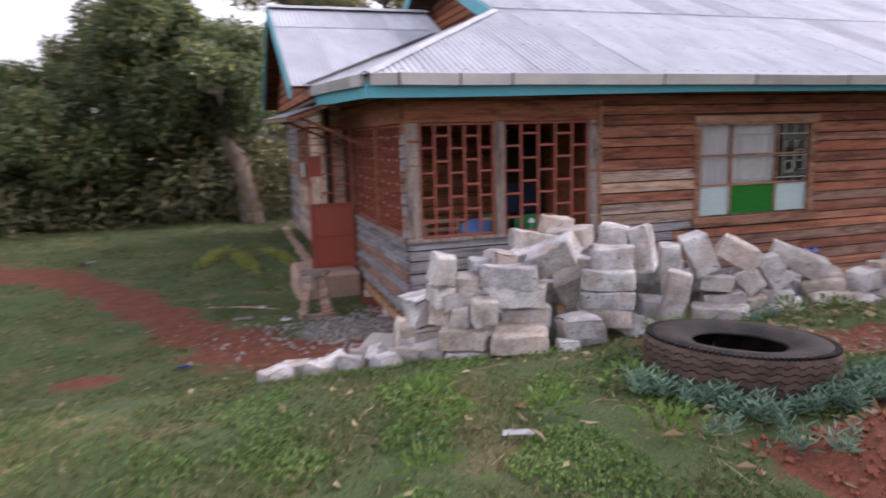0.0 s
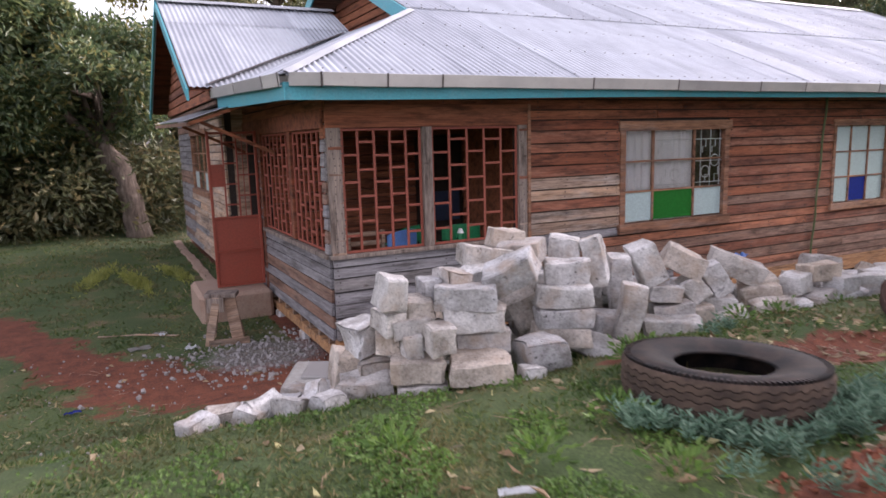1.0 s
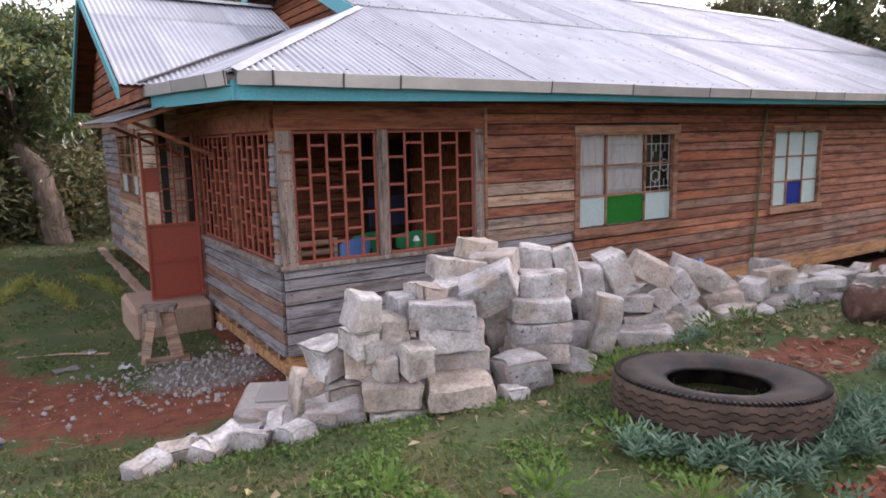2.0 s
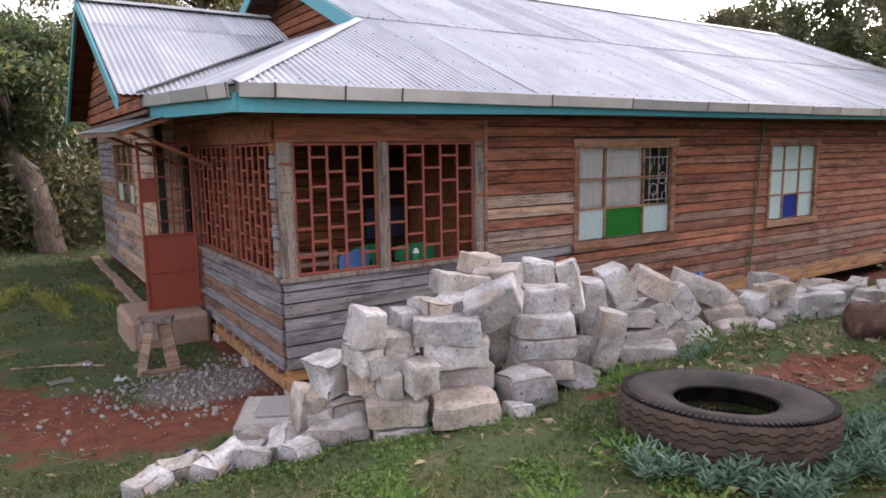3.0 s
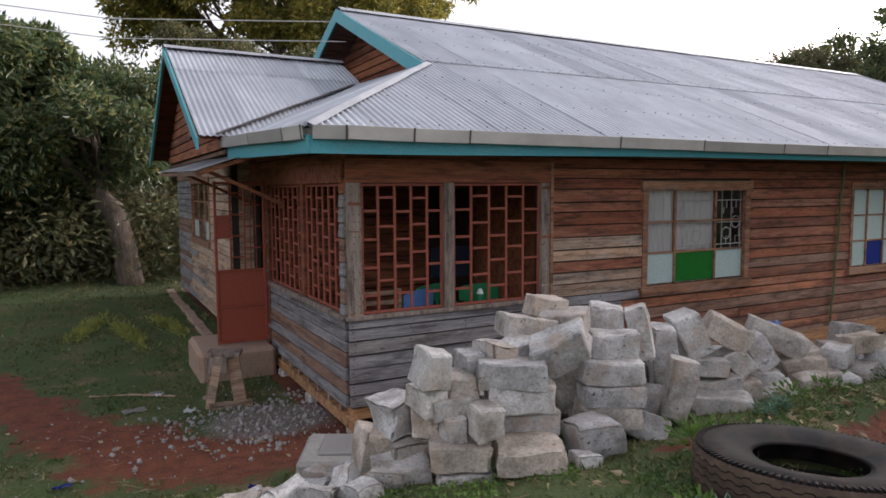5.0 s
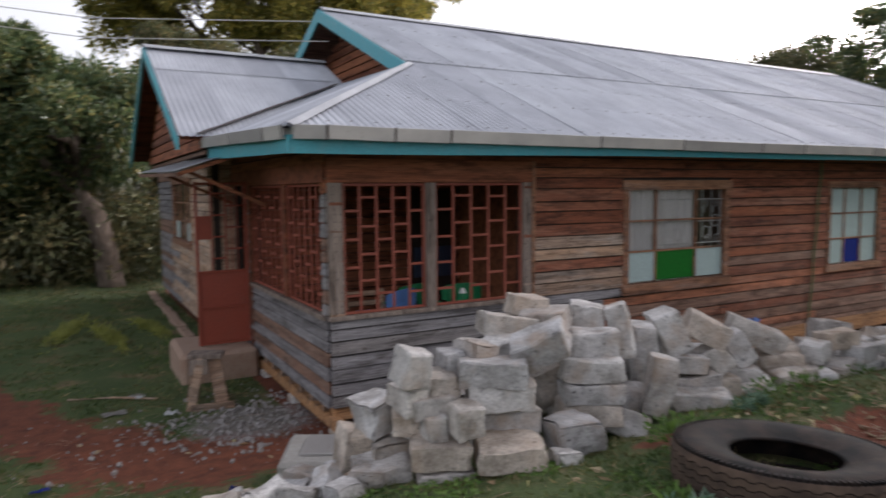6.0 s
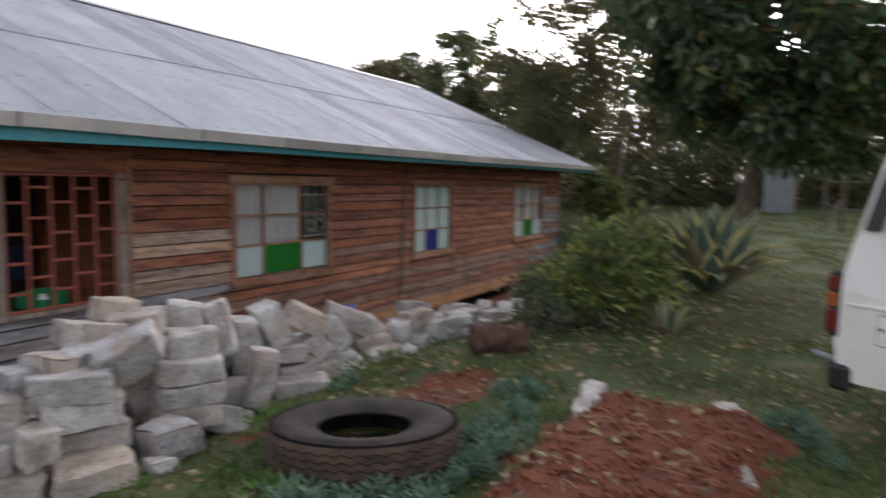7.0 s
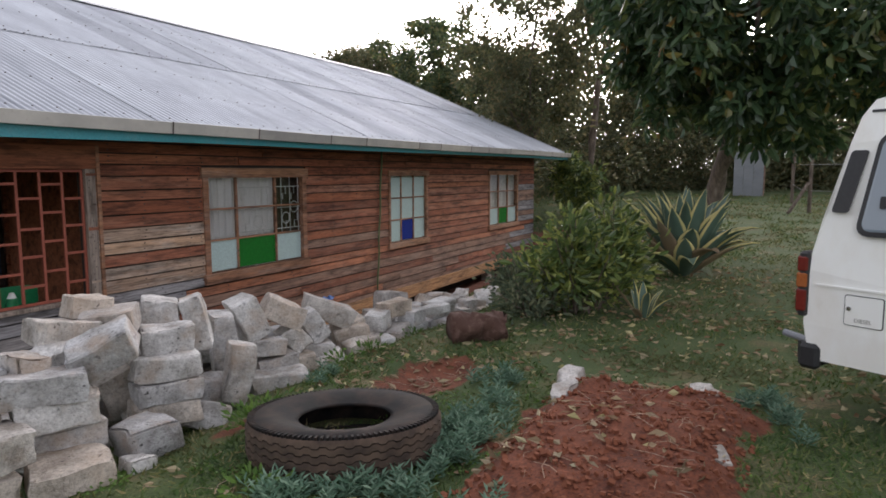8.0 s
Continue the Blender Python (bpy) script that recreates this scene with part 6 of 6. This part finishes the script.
def bush(name, x, y, w, h, n, material, label, leaf_len, leaf_wid, seed, stems=26, group=""):
    r = np.random.RandomState(seed)
    z0 = ground_z(x, y)
    b = root(name, label, "bush", group, at=(x, y, z0))
    bm = bmesh.new()
    pts, dirs = [], []
    for _ in range(stems):
        a, q = r.rand() * 6.283, r.rand() ** 0.6
        e = Vector((x + w * q * math.cos(a), y + w * q * math.sin(a) * 0.8, z0 + h * (1.05 - 0.6 * q * q) * (0.7 + 0.4 * r.rand())))
        s = Vector((x + 0.25 * w * q * math.cos(a), y + 0.25 * w * q * math.sin(a), z0 - 0.03))
        j = s.lerp(e, 0.5) + Vector((0, 0, 0.1 * h))
        tube(bm, [s, j, e], 0.012, 5, 0.4)
        for _ in range(n // stems):
            t = 0.25 + 0.78 * r.rand()
            p = (s.lerp(j, t * 2) if t < 0.5 else j.lerp(e, t * 2 - 1))
            o = r.randn(3) * 0.07
            pts.append(np.array(p) + o * np.array([1.4, 1.4, 1]))
            dirs.append(o / (np.linalg.norm(o) + 1e-6) + np.array([0, 0, 0.6]))
    settle(finish("stem", bm, BARK), Matrix(), b)
    settle(leaf_cloud("foliage", np.array(pts), np.array(dirs), leaf_len, leaf_wid, material, None, 0.2, seed, 0.5, True), Matrix(), b)
    return b


bush("leafy_bush", 7.25, 3.15, 0.80, 0.95, 2300, LEAF_BUSH, "leafy green bush on the bank", 0.12, 0.046, 51, 40)
bush("leafy_bush", 7.6, 3.85, 0.65, 0.55, 1300, LEAF_DUST, "low dusty green bush on the bank", 0.075, 0.034, 52, 22)
bush("leafy_bush", 8.0, 2.95, 0.40, 1.25, 900, LEAF_BUSH, "leafy green bush on the bank", 0.12, 0.046, 53, 14)
bush("leafy_bush", 6.9, 3.55, 0.55, 0.42, 900, LEAF_DUST, "low dusty green bush on the bank", 0.07, 0.032, 54, 18)


# variegated agave
def agave(x, y, scale, n, seed, label, dry=0.35):
    r = np.random.RandomState(seed)
    z0 = ground_z(x, y)
    ag = root("agave_plant", label, "agave", at=(x, y, z0))
    for k in range(n):
        a = k * 2.39996 + r.rand() * 0.3
        q = k / n
        rise = 1.52 - 0.85 * q
        L = scale * (0.85 + 0.4 * r.rand()) * (1.0 if q < 0.75 else 0.8)
        wid = 0.098 * scale * (0.8 + 0.4 * r.rand())
        bend = 0.15 + 2.6 * q * r.rand() ** 1.5
        old = r.rand() < dry * max(0, q - 0.35) * 2.2
        m1 = AGAVE_DRY if old else AGAVE_G
        out = Vector((math.cos(a), math.sin(a), 0))
        side = Vector((-math.sin(a), math.cos(a), 0))
        bm = bmesh.new()
        rows = []
        p = Vector((x, y, z0 + 0.02)) + out * 0.07
        el = rise
        S = 7
        for i in range(S + 1):
            t = i / S
            w = wid * (0.75 + 0.6 * math.sin(t * 2.2)) * (1 - t ** 3.5) + 0.002
            d = out * math.cos(el) + Vector((0, 0, math.sin(el)))
            nrm = side.cross(d) * -1
            rows.append([bm.verts.new(p + side * w * s + nrm * h * w) for s, h in ((-1, 0.28), (-0.76, 0.14), (0, -0.1), (0.76, 0.14), (1, 0.28), (0.76, -0.02), (0, -0.3), (-0.76, -0.02))])
            p = p + d * (L / S)
            el -= bend / S * (0.4 + 1.3 * t)
        for u, v in zip(rows, rows[1:]):
            for c in range(8):
                f = bm.faces.new((u[c], v[c], v[(c + 1) % 8], u[(c + 1) % 8]))
                f.material_index = 1 if c in (0, 3, 4, 7) and not old else 0
        leaf_ob = finish("leaf", bm, (m1, AGAVE_DRY if old else AGAVE_Y), smooth=True)
        settle(leaf_ob, Matrix(), ag)
    return ag


agave(10.1, 2.42, 1.12, 64, 3, "large variegated agave with cream-edged leaves, some withered")
agave(7.25, 2.45, 0.34, 10, 4, "small straggling variegated agave", 0.7)


# silvery herb round the tyre and along the heap
def herb(x, y, h, n, seed):
    r = np.random.RandomState(seed)
    z0 = ground_z(x, y)
    pts, dirs = [], []
    for _ in range(n):
        a, lean = r.rand() * 6.283, r.rand() * 0.7
        d = np.array([math.cos(a) * lean, math.sin(a) * lean, 1.0])
        hh = h * (0.5 + 0.7 * r.rand())
        b = np.array([x, y, z0]) + np.array([math.cos(a), math.sin(a), 0]) * r.rand() * 0.05
        for j in range(11):
            t = 0.2 + 0.8 * j / 10
            ang = j * 2.4 + a
            pts.append(b + d * hh * t)
            dirs.append(np.array([math.cos(ang), math.sin(ang), 0.35 + 0.5 * t]))
    return pts, dirs


r = np.random.RandomState(77)
spots = []
for k in range(32):
    a = math.radians(175 + 150 * r.rand())
    q = 0.56 + 0.22 * r.rand() ** 1.5
    spots.append((TX + q * math.cos(a), TY + q * math.sin(a)))
for k in range(26):
    t = r.rand()
    spots.append((3.1 + 1.7 * t + 0.10 * r.randn(), 2.66 + 0.40 * t + 0.09 * r.randn()))
for k in range(10):
    spots.append((3.95 + 0.9 * r.rand(), 1.22 + 0.12 * r.randn()))
spots += [(4.05, 4.28), (4.3, 4.33), (2.5, 2.35), (2.62, 2.2), (2.35, 2.62)]
for k, (x, y) in enumerate(spots):
    if (x - TX) ** 2 + (y - TY) ** 2 < 0.535 ** 2:
        continue
    pts, dirs = herb(x, y, 0.095, 6, 900 + k)
    ob = leaf_cloud("silver_herb", np.array(pts), np.array(dirs), 0.056, 0.014, LEAF_SILVER, None, 0.25, k, 0.1)
    tagged(ob, "low silvery-green herb growing by the tyre and soil heap", "herb", "silvery herbs")

for k, (x, y, n) in enumerate(((3.12, 4.05, 26), (3.35, 4.12, 18), (2.35, 3.35, 12), (1.75, 3.2, 14), (0.95, 2.75, 10), (4.6, 4.45, 9), (5.1, 4.5, 9), (2.15, 2.75, 12), (6.2, 4.6, 7), (1.2, 3.6, 10))):
    r2 = np.random.RandomState(300 + k)
    o = r2.randn(n * 6, 3) * np.array([0.07, 0.07, 0.03])
    pts = np.array([x, y, ground_z(x, y) + 0.05]) + o
    ob = leaf_cloud("green_weed", pts, o + np.array([0, 0, 0.06]), 0.055, 0.024, WEED, None, 0.2, k, 0.1)
    tagged(ob, "tuft of fresh green weed in the turf", "weed", "weeds in the turf", "stuff")


# grass blades, thick near the path and thinning out with distance all round
def grass():
    r = np.random.RandomState(21)
    out_p, out_l = [], []
    for _ in range(640000):
        a = radians(r.uniform(-35, 130) + 14 * r.randn())
        q = 28.0 * r.rand() ** 1.95
        if q < 1.6 and r.rand() > (q / 1.6) ** 1.5:
            continue
        x, y = 0.1 + q * math.cos(a), 0.9 + q * math.sin(a)
        if x > WX - 0.1 and y > WY - 0.8 and x < 19:
            continue
        if soil_at(x, y) + 0.45 * noise.noise((x * 5, y * 5, 1.0)) > 0.40 or gravel_at(x, y) > 0.4:
            continue
        if noise.noise((x * 1.3, y * 1.3, 7.0)) + 0.42 < r.rand() * 0.8:
            continue
        out_p.append((x, y, ground_z(x, y) - 0.004))
        out_l.append(0.030 + 0.0022 * q)
    pts, ln = np.array(out_p), np.array(out_l)
    n = len(pts)
    d = r.randn(n, 3) * np.array([0.9, 0.9, 0.2]) + np.array([0, 0, 0.75])
    d /= np.linalg.norm(d, axis=1, keepdims=True)
    side = np.cross(d, r.randn(n, 3))
    side /= np.linalg.norm(side, axis=1, keepdims=True)
    L = (ln * (0.5 + r.rand(n)))[:, None]
    w = L * 0.17
    v = np.empty((n, 3, 3))
    v[:, 0], v[:, 1], v[:, 2] = pts - side * w, pts + side * w, pts + d * L
    me = bpy.data.meshes.new("grass")
    me.from_pydata(v.reshape(-1, 3).tolist(), [], np.arange(n * 3).reshape(-1, 3).tolist())
    me.materials.append(GRASS)
    return tagged(new("grass", me), "short trodden grass", "grass", kind="stuff")


def clover():
    """Low round-leaved weeds matted into the turf of the bank."""
    r = np.random.RandomState(22)
    pts = []
    for _ in range(26000):
        x, y = 1.7 + 1.1 * r.randn(), 3.2 + 0.75 * r.randn()
        if soil_at(x, y) > 0.35 or noise.noise((x * 2.1, y * 2.1, 11.0)) < 0.05 or y > 4.9:
            continue
        pts.append((x, y, ground_z(x, y) + 0.004 + 0.022 * r.rand()))
    pts = np.array(pts)
    d = r.randn(len(pts), 3) * np.array([1, 1, 0.25]) + np.array([0, 0, 0.25])
    ob = leaf_cloud("clover", pts, d, 0.024, 0.019, WEED, None, 0.15, 23, 0.1)
    return tagged(ob, "low round-leaved weeds matted into the turf", "weeds", kind="stuff")


clover()
grass()

# fallen leaves, twigs and crumbs
r = np.random.RandomState(63)
pts, dirs = [], []
for x0, x1, y0, y1, n in ((3.0, 4.6, 1.4, 2.5, 70), (3.9, 5.2, 3.3, 4.3, 90), (4.5, 11, 0.3, 4.5, 1300), (0.4, 3.2, 2.0, 4.2, 60), (-2, 1.5, 4.5, 9.5, 60), (2.2, 3.6, 2.2, 2.7, 26), (11, 18, 0, 5, 120)):
    for _ in range(n):
        a, b = r.uniform(x0, x1), r.uniform(y0, y1)
        pts.append((a, b, ground_z(a, b) + 0.012))
        dirs.append((r.randn(), r.randn(), 0.12 * r.randn()))
tagged(leaf_cloud("fallen_leaves", np.array(pts), np.array(dirs), 0.085, 0.040, LEAF_FALLEN, None, 0.15, 8, 0.05), "dry fallen leaves scattered on the turf and soil", "leaves", kind="stuff")
bm = bmesh.new()
for x0, x1, y0, y1, n in ((2.9, 4.5, 1.4, 2.5, 80), (3.9, 5.1, 3.3, 3.95, 50), (-1.0, 1.8, 6.5, 9, 60), (0.8, 2.8, 2.2, 4, 40)):
    for _ in range(n):
        a, b, t, ln = r.uniform(x0, x1), r.uniform(y0, y1), r.rand() * 6.28, r.uniform(0.03, 0.11)
        p = [Vector((a + math.cos(t) * s, b + math.sin(t) * s, ground_z(a, b) + 0.012 + 0.01 * r.rand())) for s in (-ln, 0, ln)]
        p[1] += Vector((0.015 * r.randn(), 0.015 * r.randn(), 0.008))
        tube(bm, p, 0.0018, 3)
tagged(finish("twigs", bm, LOOSE), "small dry twigs and roots on the soil", "twigs", kind="stuff")
GRIT = paint("grey chippings", (0.30, 0.28, 0.27), 0.95, 0.4, scale=30)
CLOD = paint("red soil clods", (0.21, 0.07, 0.035), 0.98, 0.4, (0.13, 0.05, 0.03), scale=20)
# gravel and chips under the porch side
bm = bmesh.new()
for _ in range(850):
    a, b = 1.55 + 0.6 * r.randn(), 8.25 + 0.5 * r.randn()
    if a > 2.3:
        continue
    s = 0.006 + 0.024 * r.rand() ** 3
    cuboid(bm, -s, s, -s * 0.8, s * 0.8, -s * 0.5, s * 0.6, pose(a, b, ground_z(a, b) + 0.006, *(r.rand(3) * 90)))
for _ in range(160):
    a, b = r.uniform(-2, 2), r.uniform(4.6, 9.5)
    s = 0.004 + 0.009 * r.rand() ** 2
    cuboid(bm, -s, s, -s * 0.8, s * 0.8, -s * 0.5, s * 0.6, pose(a, b, ground_z(a, b) + 0.004, *(r.rand(3) * 90)))
tagged(finish("gravel", bm, GRIT), "grey stone chips and gravel", "gravel", kind="stuff")
bm = bmesh.new()
for _ in range(1500):
    a, b = r.uniform(2.4, 4.7), r.uniform(1.25, 2.55)
    s = 0.005 + 0.016 * r.rand() ** 2
    cuboid(bm, -s, s, -s * 0.8, s * 0.8, -s * 0.5, s * 0.6, pose(a, b, ground_z(a, b) + 0.003, *(r.rand(3) * 90)))
tagged(finish("soil_crumbs", bm, CLOD), "crumbs of red soil on the heap", "soil", kind="stuff")


# ---- litter and small things ----
def scrap(name, x, y, w, d, material, label, cat, yaw, seed, lift=0.02, h=0.02):
    """A crumpled piece: a folded sheet with uneven edges."""
    r = np.random.RandomState(seed)
    bm = bmesh.new()
    grid = [[bm.verts.new((w * (i / 5 - 0.5), d * (j / 3 - 0.5) + 0.01 * r.randn() * d * 5, h * r.rand())) for i in range(6)] for j in range(4)]
    for j in range(3):
        for i in range(5):
            bm.faces.new((grid[j][i], grid[j][i + 1], grid[j + 1][i + 1], grid[j + 1][i]))
    bmesh.ops.solidify(bm, geom=bm.faces[:], thickness=0.004)
    ob = finish(name, bm, material)
    ob.matrix_basis = pose(x, y, ground_z(x, y) + lift, 0, 0, yaw)
    return tagged(ob, label, cat, "litter on the ground")


scrap("crumpled_wrapper", 1.48, 2.97, 0.17, 0.045, PAPER, "crumpled white wrapper on the turf", "wrapper", -24, 1, 0.025, 0.025)
scrap("paper_scrap", 0.86, 8.83, 0.13, 0.09, PAPER, "white scrap of paper at the edge of the gravel", "paper", 10, 2, 0.02, 0.05)
scrap("paper_scrap", 0.62, 9.6, 0.09, 0.06, PAPER, "small white scrap of paper on the grass", "paper", 30, 3, 0.02, 0.04)
scrap("paper_scrap", -2.35, 14.6, 0.16, 0.10, PAPER, "small white scrap of paper on the grass", "paper", 30, 4, 0.03, 0.06)
scrap("paper_scrap", 0.33, 9.2, 0.24, 0.15, CEMENT, "patch of dried cement on the grass", "cement", 10, 5, 0.005, 0.012)
scrap("paper_scrap", 0.575, 9.77, 0.2, 0.12, CEMENT, "patch of dried cement on the grass", "cement", 40, 6, 0.005, 0.012)
scrap("blue_wrapper", -0.31, 7.39, 0.14, 0.05, BLUE_GLASS, "dark blue plastic wrapper on the earth", "wrapper", 15, 7, 0.02, 0.03)
scrap("blue_wrapper", 0.93, 6.1, 0.06, 0.05, BLUE_GLASS, "small blue plastic scrap by the stones", "wrapper", 15, 8, 0.02, 0.04)
ob = scrap("blue_bag", 1.72, 4.78, 0.14, 0.10, BLUE_BAG, "bright blue plastic bag caught between stones", "plastic bag", 10, 9, 0.02, 0.07)
ob.location.z = 0.80
ob = scrap("blue_bag", 6.1, 5.72, 0.2, 0.1, BLUE_PLASTIC, "pale blue plastic on a stone", "plastic bag", 10, 10, 0.02, 0.05)
ob.location.z = 0.50
bm = bmesh.new()
tube(bm, ((-0.1, 9.95, ground_z(-0.1, 9.95) + 0.02), (0.35, 9.75, ground_z(0.35, 9.75) + 0.03), (0.8, 9.5, ground_z(0.8, 9.5) + 0.015)), 0.012, 6)
tagged(finish("dry_stick", bm, LOOSE), "long dry stick on the grass", "stick")
bm = bmesh.new()
tube(bm, ((1.33, 4.93, 0.10), (1.34, 4.92, 0.22), (1.40, 4.9, 0.25), (1.43, 4.88, 0.2)), 0.018, 6)
tagged(finish("root_stub", bm, LOOSE), "bent dry root by the stones", "root")

# shed, fence and wires beyond the yard
shed = root("tin_shed", "small grey sheet-metal shed beyond the trees", "shed", at=(28.0, 2.0, ground_z(28, 2)))
sz = ground_z(28, 2) - 0.1
for k in range(3):
    settle(box("wall_sheet", 0, 0.02, 0, 0.33, 0, 1.9, TIN), pose(27.2, 2.1 + 0.335 * k, sz + 0.95), shed)
    settle(box("wall_sheet", 0, 0.33, 0, 0.02, 0, 1.9, DUSTY), pose(27.38 + 0.335 * k, 1.92, sz + 0.95), shed)
settle(box("roof_sheet", 0, 1.4, 0, 1.3, 0, 0.04, ZINC), pose(27.8, 2.45, sz + 1.96, 0, -5, 0), shed)
fence = root("wire_fence", "leaning timber fence posts with a strand of wire", "fence", at=(22, 0.7, 1))
for x, y, t in ((20.5, 0.6, 3), (24.0, 1.0, -4), (19.0, -3.0, 2)):
    bm = bmesh.new()
    z = ground_z(x, y)
    tube(bm, ((x, y, z - 0.2), (x + 0.02 * t, y, z + 1.45)), 0.055, 7, 0.85)
    settle(finish("post", bm, BARK), Matrix(), fence)
bm = bmesh.new()
z = ground_z(20.5, 0.6)
tube(bm, ((20.1, 1.1, z), (20.5, 0.65, z + 0.8)), 0.045, 6)
settle(finish("brace", bm, BARK), Matrix(), fence)
bm = bmesh.new()
for dz in (0.6, 1.3):
    tube(bm, [(24.0, 1.0, ground_z(24, 1) + dz), (22.2, 0.8, ground_z(22, 0.8) + dz - 0.03), (20.5, 0.6, ground_z(20.5, 0.6) + dz), (19.0, -3.0, ground_z(19, -3) + dz)], 0.008, 4)
settle(finish("wire", bm, GUTTER), Matrix(), fence)
for k, dz in enumerate((0.0, 0.35)):
    bm = bmesh.new()
    tube(bm, [(4.3, 13.2, RIDGE_Z - 0.15 - dz), (0.5, 15.3, RIDGE_Z - 0.05 - dz), (-4.0, 17.6, RIDGE_Z + 0.6 - dz)], 0.010, 4)
    tagged(finish("overhead_wire", bm, GUTTER), "thin overhead wire from the gable to the trees", "wire", "overhead wires", "structure")
# yellow flowering shrub at the far left, and streaks of sunlight on the lawn drawn as pale grass clumps
bush("flowering_shrub", -5.6, 15.4, 0.6, 0.8, 1500, LEAF_YELLOW, "yellow-green flowering shrub beside the path", 0.12, 0.05, 61, 16)
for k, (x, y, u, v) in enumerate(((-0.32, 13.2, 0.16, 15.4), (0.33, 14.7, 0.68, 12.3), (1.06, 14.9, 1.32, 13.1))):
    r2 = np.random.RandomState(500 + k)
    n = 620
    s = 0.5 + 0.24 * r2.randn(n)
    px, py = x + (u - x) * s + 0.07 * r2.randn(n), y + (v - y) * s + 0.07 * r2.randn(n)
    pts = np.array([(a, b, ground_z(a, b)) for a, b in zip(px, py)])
    ob = leaf_cloud("pale_grass", pts, r2.randn(n, 3) * 0.6 + np.array([0, 0, 0.7]), 0.11, 0.022, leaf("sun streak grass", [(0.0, (0.24, 0.27, 0.06)), (1.0, (0.42, 0.43, 0.13))]) if k == 0 else bpy.data.materials["sun streak grass"], None, 0.1, k, 0.2)
    tagged(ob, "streak of sunlight on the lawn, put into pale yellow-green blades", "grass", "sun streak grass streaks")
